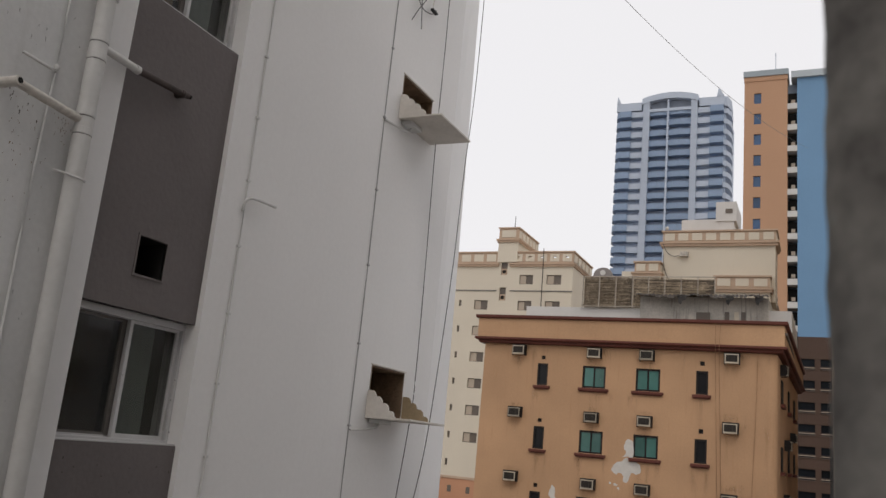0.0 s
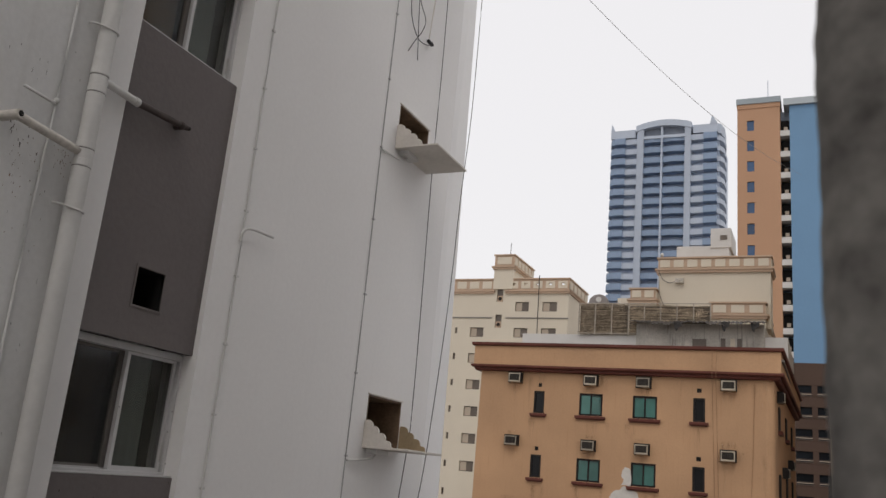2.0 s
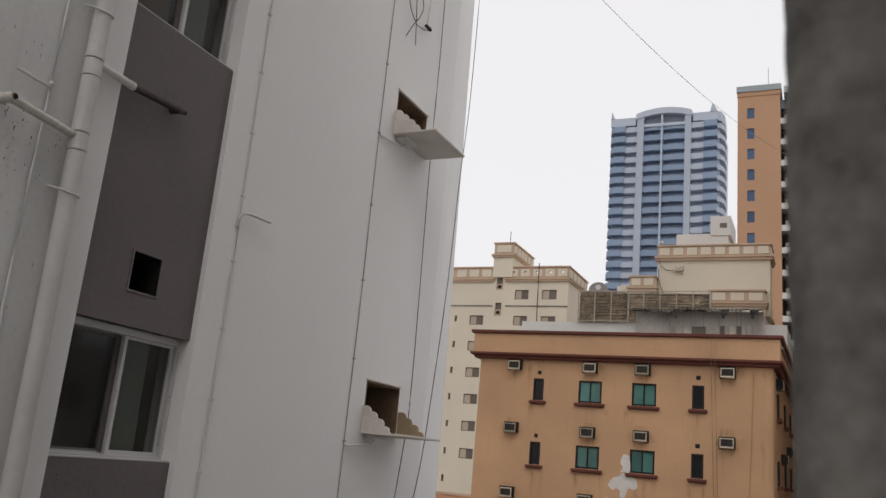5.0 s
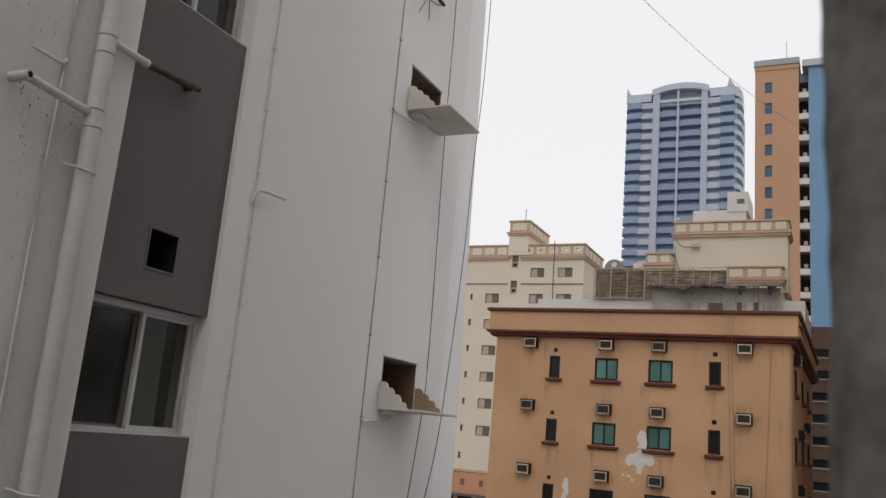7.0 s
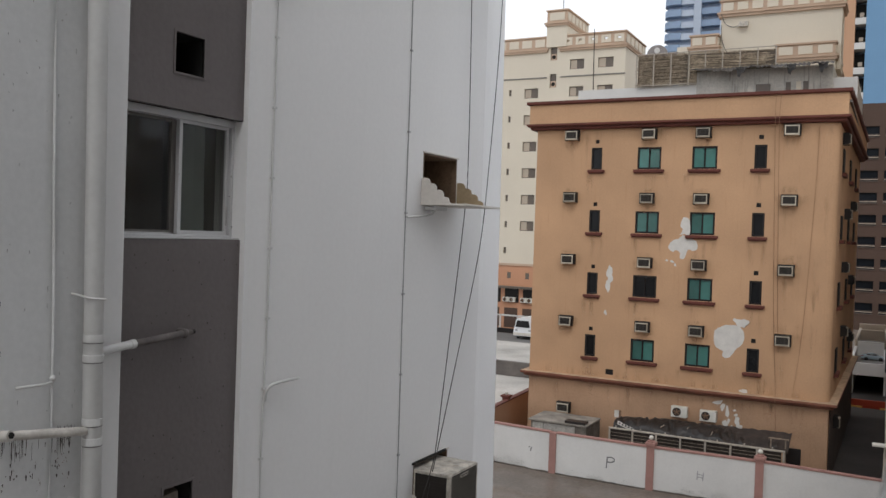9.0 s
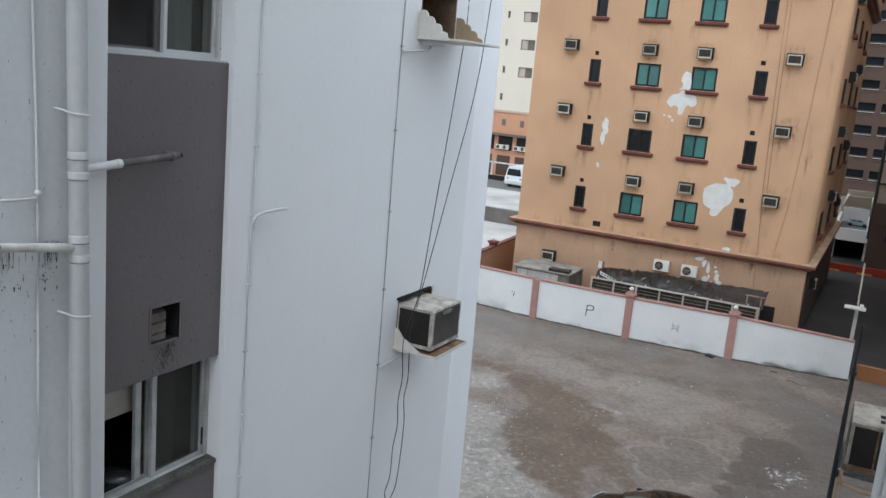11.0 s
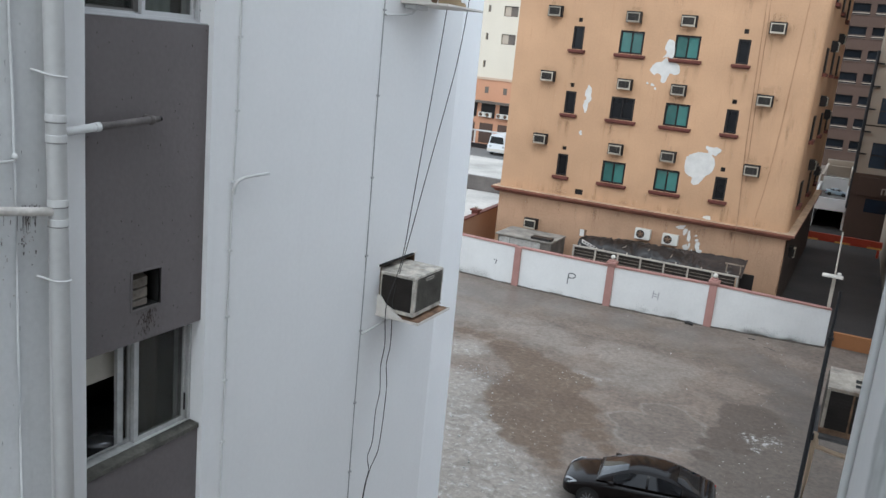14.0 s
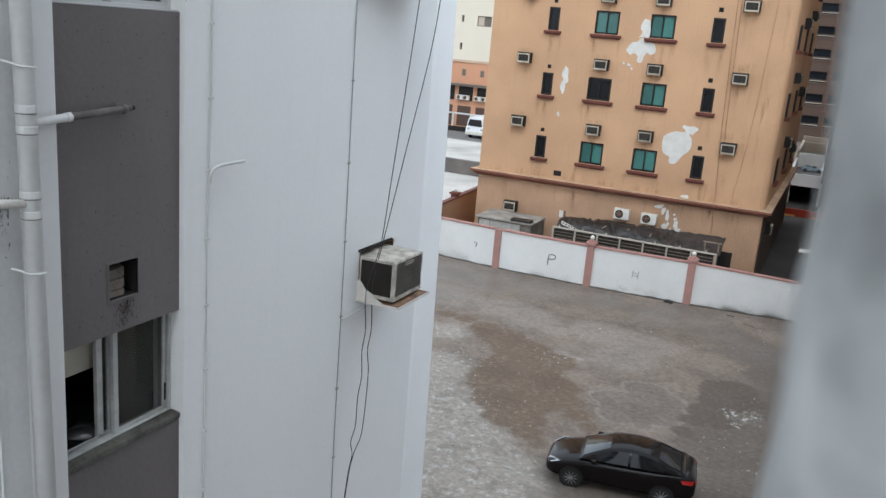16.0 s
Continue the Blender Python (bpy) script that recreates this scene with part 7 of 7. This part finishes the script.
# ---- blue high-rise ----
hr = thing("blue_high_rise", (-42, 240, 0), "tall pale grey high-rise with blue balcony bands and curved crown", "building")
FH = 3.29
YT = 240.0
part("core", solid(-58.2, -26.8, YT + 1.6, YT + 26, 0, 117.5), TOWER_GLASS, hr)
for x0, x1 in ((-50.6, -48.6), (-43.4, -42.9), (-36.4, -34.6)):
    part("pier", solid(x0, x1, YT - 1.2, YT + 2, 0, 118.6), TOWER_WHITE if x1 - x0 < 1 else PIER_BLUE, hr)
n_fl = 35
for k in range(n_fl):
    z = 117.2 - FH * (k + 1)
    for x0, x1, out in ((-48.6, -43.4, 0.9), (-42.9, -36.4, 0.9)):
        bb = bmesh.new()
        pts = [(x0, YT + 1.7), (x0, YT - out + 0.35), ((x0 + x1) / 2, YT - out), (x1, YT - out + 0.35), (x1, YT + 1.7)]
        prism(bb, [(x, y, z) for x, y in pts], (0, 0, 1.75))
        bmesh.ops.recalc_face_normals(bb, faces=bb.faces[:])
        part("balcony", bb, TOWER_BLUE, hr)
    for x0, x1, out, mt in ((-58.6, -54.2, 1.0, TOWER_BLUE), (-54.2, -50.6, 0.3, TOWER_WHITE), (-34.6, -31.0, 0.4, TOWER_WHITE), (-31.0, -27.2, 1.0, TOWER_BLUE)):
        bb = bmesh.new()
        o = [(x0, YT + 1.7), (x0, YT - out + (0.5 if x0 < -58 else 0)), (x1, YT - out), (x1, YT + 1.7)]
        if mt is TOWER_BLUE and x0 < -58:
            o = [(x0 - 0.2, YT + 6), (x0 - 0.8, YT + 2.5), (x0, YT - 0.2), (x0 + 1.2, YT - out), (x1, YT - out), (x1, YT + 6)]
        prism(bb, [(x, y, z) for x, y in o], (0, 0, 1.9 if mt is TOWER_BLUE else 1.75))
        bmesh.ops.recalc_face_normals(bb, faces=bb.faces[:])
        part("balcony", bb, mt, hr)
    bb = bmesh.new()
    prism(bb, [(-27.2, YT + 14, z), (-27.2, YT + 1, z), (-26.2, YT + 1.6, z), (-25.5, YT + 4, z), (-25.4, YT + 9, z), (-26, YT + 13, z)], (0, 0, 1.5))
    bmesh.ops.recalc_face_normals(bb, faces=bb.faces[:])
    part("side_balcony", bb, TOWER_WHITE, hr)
bm = bmesh.new()
arc = [(-50.9 + 16.5 * k / 16, 117.5 + 1.5 * math.sin(math.pi * k / 16) ** 0.8) for k in range(17)]
prism(bm, [(x, YT - 1.4, z) for x, z in arc] + [(x, YT - 1.4, z + 1.9) for x, z in arc[::-1]], (0, 4, 0))
bmesh.ops.recalc_face_normals(bm, faces=bm.faces[:])
part("crown", bm, TOWER_WHITE, hr)
part("crown_vent", solid(-48.6, -36.4, YT + 0.5, YT + 1.5, 115.6, 118.8), surface("grey vent louvres", (0.22, 0.25, 0.30), 0.7, 0.1, 0.3, 3, 0), hr)
part("crown_sill", solid(-48.6, -36.4, YT - 1.1, YT + 0.5, 115.0, 115.9), TOWER_WHITE, hr)
part("parapet", solid(-58.8, -51.2, YT - 0.6, YT + 12, 116.0, 118.6), TOWER_WHITE, hr)
part("parapet", solid(-34.1, -27.0, YT - 0.6, YT + 12, 116.0, 118.6), TOWER_WHITE, hr)
bm = bmesh.new()
prism(bm, [(-58.8, YT - 0.7, 118.6), (-57.6, YT - 0.7, 118.6), (-58.6, YT - 0.7, 121.0)], (0, 2, 0))
bmesh.ops.recalc_face_normals(bm, faces=bm.faces[:])
part("fin", bm, TOWER_WHITE, hr)
bm = bmesh.new()
prism(bm, [(-29.2, YT - 0.7, 118.6), (-27.0, YT - 0.7, 118.6), (-28.6, YT - 0.7, 121.4)], (0, 2, 0))
bmesh.ops.recalc_face_normals(bm, faces=bm.faces[:])
part("fin", bm, TOWER_WHITE, hr)
bm = bmesh.new()
prism(bm, [(-29.0, YT + 14, 116), (-29.0, YT - 0.2, 116), (-26.2, YT + 1.0, 116), (-25.5, YT + 5, 116), (-25.8, YT + 12, 116)], (0, 0, 3.0))
bmesh.ops.recalc_face_normals(bm, faces=bm.faces[:])
part("drum", bm, TOWER_WHITE, hr)

# ---- peach and blue tower with parking decks ----
pt = thing("peach_blue_tower", (-2, 120, 0), "peach and blue residential tower above brown parking decks", "building")
holes = [(-9.46, -8.46, 63.65 - 3.2 * k, 65.3 - 3.2 * k) for k in range(13)]
bm = bmesh.new()
pierced(bm, -10.8, -4.9, 0, 67.2, holes, lambda u, z, d: (u, 120 + d, z), 0.4)
part("peach_wall", bm, PEACH, pt)
part("peach_body", solid(-10.8, -4.9, 120.4, 136, 0, 67.2), PEACH, pt)
for (a, b, z0, z1) in holes:
    part("window", solid(a, b, 120.2, 120.26, z0, z1), PANE_BLUE, pt)
part("recess_back", solid(-4.9, -3.6, 122.2, 122.6, 0, 67.2), TOWER_GLASS, pt)
for k in range(18):
    z = 65.6 - 3.24 * k
    p = part("balcony", solid(-4.9, -3.6, 119.9, 122.2, z - 3.24 + 0.1, z - 3.24 + 0.95), WALL_WHITE, pt)
    # near-black plate for the dark in the balcony recess
    part("slot", solid(-4.85, -3.65, 121.2, 121.3, z - 2.2, z - 0.25), HOLE_DARK, pt)
    t = part("condenser", solid(-4.4, -3.9, 120.6, 121.0, z - 2.0, z - 1.5), BEIGE, pt)
holes = [(0.55, 1.6, 63.65 - 3.2 * k, 65.3 - 3.2 * k) for k in range(11)]
bm = bmesh.new()
pierced(bm, -3.6, 8, 29.4, 67.2, holes, lambda u, z, d: (u, 120 + d, z), 0.4)
part("blue_wall", bm, SKYBLUE, pt)
part("blue_body", solid(-3.6, 8, 120.4, 136, 29.4, 67.2), SKYBLUE, pt)
for (a, b, z0, z1) in holes:
    part("window", solid(a, b, 120.2, 120.26, z0, z1), PANE_BLUE, pt)
part("parapet", solid(-10.86, -4.84, 119.9, 136, 67.2, 67.9), PEACH, pt)
part("coping", solid(-10.95, -4.75, 119.75, 136, 67.9, 68.8), surface("grey blue coping", (0.33, 0.38, 0.41), 0.7, 0.05, 0.2, 4, 0), pt)
part("coping", solid(-4.4, 8.2, 119.6, 136, 67.2, 68.2), surface("pale coping", (0.45, 0.50, 0.53), 0.7, 0.05, 0.2, 4, 0), pt)
part("mast", solid(-6.6, -6.5, 121, 121.1, 68.7, 72), TOWER_WHITE, pt)
holes = []
for k in range(9):
    z = 25.0 - 2.86 * k
    holes += [(x, x + 2.05, z, z + 1.45) for x in (-3.55, -0.8, 1.95)]
holes = [h for h in holes if h[2] > 0.3]
bm = bmesh.new()
pierced(bm, -3.6, 8, 0, 29.4, holes, lambda u, z, d: (u, 119.8 + d, z), 0.5)
part("parking_wall", bm, BROWN_FACADE, pt)
part("parking_back", solid(-3.6, 8, 124, 124.3, 0, 29.4), HOLE_DARK, pt)
PANE_DECK = glass("dull dark blue glass", (0.012, 0.015, 0.02), 0.3, 0.0, 0.12)
SILL_DULL = surface("dull grey brown sill", (0.12, 0.095, 0.08), 0.85, 0.15, 0.6, 8, 0)
for x0, x1, z0, z1 in holes:
    w = part("window", solid(x0, x1, 120.15, 120.22, z0, z1), PANE_DECK, pt)
    part("sill", solid(x0 - 0.05, x1 + 0.05, 119.7, 119.8, z0 - 0.02, z0 + 0.08), SILL_DULL, w)
    part("rail", solid(x0, x1, 119.95, 120.05, z0 + 0.4, z0 + 0.46), SILL_DULL, w)
for (a, b, z0, z1) in holes:
    part("parking_rail", solid(a, b, 119.9, 119.95, z0 + 0.22, z0 + 0.32), BEIGE, pt)

# ---- beige street building with dark blue windows ----
rb = thing("beige_street_building", (6, 64, 0), "beige building with dark blue windows, red spandrels and brown ground floor", "building")
XB, YB = 0.42, 64.0
FLO = [28.45 - 3.08 * k for k in range(8)]
holes = [(x, x + 2.1, z - 1.88, z - 0.1) for z in FLO for x in (XB + 0.68, XB + 4.0, XB + 7.3)]
bm = bmesh.new()
pierced(bm, XB, XB + 12, 4.6, 34.0, holes + [(XB + 1.0, XB + 1.6, 29.9, 32.4)], lambda u, z, d: (u, YB + d, z), 0.35)
part("front_wall", bm, BEIGE, rb)
part("body", solid(XB + 0.02, XB + 12, YB + 0.35, YB + 16, 4.6, 33.6), BEIGE, rb)
for (a, b, z0, z1) in holes:
    w = part("window", solid(a, b, YB + 0.18, YB + 0.24, z0, z1), PANE_NAVY, rb)
    part("bar", solid((a + b) / 2 - 0.04, (a + b) / 2 + 0.04, YB + 0.14, YB + 0.18, z0, z1), FRAME_DARK, w)
    part("bar", solid(a, b, YB + 0.14, YB + 0.18, (z0 + z1) / 2 - 0.03, (z0 + z1) / 2 + 0.03), FRAME_DARK, w)
for z in FLO:
    if z > 12:
        part("spandrel", solid(XB + 1.1, XB + 12, YB - 0.03, YB, z - 3.0, z - 1.95), PINK, rb)
part("niche", solid(XB + 1.0, XB + 1.6, YB + 0.1, YB + 0.2, 29.9, 32.4), BROWN_FACADE, rb)
part("joint", solid(XB - 0.02, XB + 12, YB - 0.025, YB, 29.0, 29.08), FRAME_DARK, rb)
part("joint", solid(XB - 0.02, XB + 12, YB - 0.025, YB, 7.9, 7.98), FRAME_DARK, rb)
part("ground_floor", solid(XB - 0.1, XB + 12, YB - 0.3, YB + 16, 0, 4.6), BROWN_FACADE, rb)
part("sign_band", solid(XB + 0.3, XB + 12, YB - 0.42, YB - 0.3, 3.1, 4.4, bevel=0.02), BROWN_FACADE, rb)
for k in range(3):
    x = XB + 1.82 + 0.43 * k
    bm = bmesh.new()
    for a in ((x, x + 0.08, 3.3, 3.75), (x + 0.24, x + 0.32, 3.3, 3.75), (x + 0.08, x + 0.24, 3.67, 3.75)):
        box(bm, a[0], a[1], YB - 0.47, YB - 0.42, a[2], a[3])
    part("sign_mark", bm, BEIGE, rb, "pale raised sign shape")
for x in (XB + 0.95, XB + 4.0, XB + 7.3):
    part("shop_window", solid(x, x + 1.5, YB - 0.34, YB - 0.3, 1.95, 2.9), PANE_NAVY, rb)
dp = thing("wall_pipe", (XB - 0.12, YB - 0.1, 0), "black downpipe with brackets on the beige building corner", "pipe")
bm = bmesh.new()
rod(bm, (XB - 0.12, YB - 0.1, 2), (XB - 0.12, YB - 0.1, 13), 0.11, 8)
part("pipe", bm, CABLE, dp)
for k in range(7):
    part("bracket", solid(XB - 0.2, XB + 0.4, YB - 0.16, YB - 0.02, 2.8 + 1.55 * k, 2.9 + 1.55 * k), CABLE, dp)

# long wire across the sky
bm = bmesh.new()
A, B = Vector(WIRE[0]), Vector(WIRE[1])
US = [-0.5 + 0.08 * k for k in range(20)]
tube(bm, [Vector((-11.5, 6.6, 25.7))] + [A + (B - A) * u + Vector((0, 0, -2.6 * u * (1 - u))) for u in US] + [Vector(WIRE[2])], 0.014, 6)
single("overhead_wire", bm, surface("pale grey wire", (0.24, 0.235, 0.23), 0.7, 0.1, 1, 10, 0), "thin sagging wire across the sky", "wire", smooth=True)

# ---- rubbish and pebbles on the lot ----
rng = random.Random(21)
bm = bmesh.new()
for k in range(680):
    if k < 120:
        x, y = rng.uniform(-1.8, 0.2), rng.uniform(16, 32)
    elif k < 210:
        x, y = rng.gauss(-9.6, 0.5), rng.gauss(22.3, 0.5)
    elif k < 250:
        x, y = rng.gauss(-6.9, 0.5), rng.gauss(24.2, 0.3)
    elif k < 620:
        x, y = rng.gauss(-8.6, 1.5), rng.gauss(17.2, 2.4)
    else:
        x, y = rng.uniform(-13, 0), rng.uniform(14, 33)
    s = rng.uniform(0.01, 0.035) if rng.random() < 0.9 else rng.uniform(0.04, 0.075)
    m = pose(x, y, s * 0.3, rng.uniform(-30, 30), rng.uniform(-30, 30), rng.uniform(0, 360)) @ Matrix.Diagonal((s * rng.uniform(0.7, 1.8), s, s * 0.6, 1))
    bmesh.ops.create_icosphere(bm, subdivisions=1, radius=0.5, matrix=m)
single("rubbish", bm, BIRD, "pale pebbles and scraps scattered on the lot", "rubbish", kind="stuff")
for x, y, l_, r in ((-5.0, 33.25, 0.35, 0.07), (-1.7, 32.4, 0.5, 0.008), (-2.4, 33.1, 0.3, 0.014), (-10.2, 33.3, 0.25, 0.03)):
    bm = bmesh.new()
    a = rng.uniform(-0.5, 0.5)
    tube(bm, smooth_path([(x, y, r), (x + l_ * 0.5 * math.cos(a), y + l_ * 0.5 * math.sin(a), r * 1.5), (x + l_ * math.cos(a), y + l_ * math.sin(a), r)], 4), r, 6)
    single("debris", bm, TARP, "dark piece of debris by the wall", "debris", "debris by the wall")
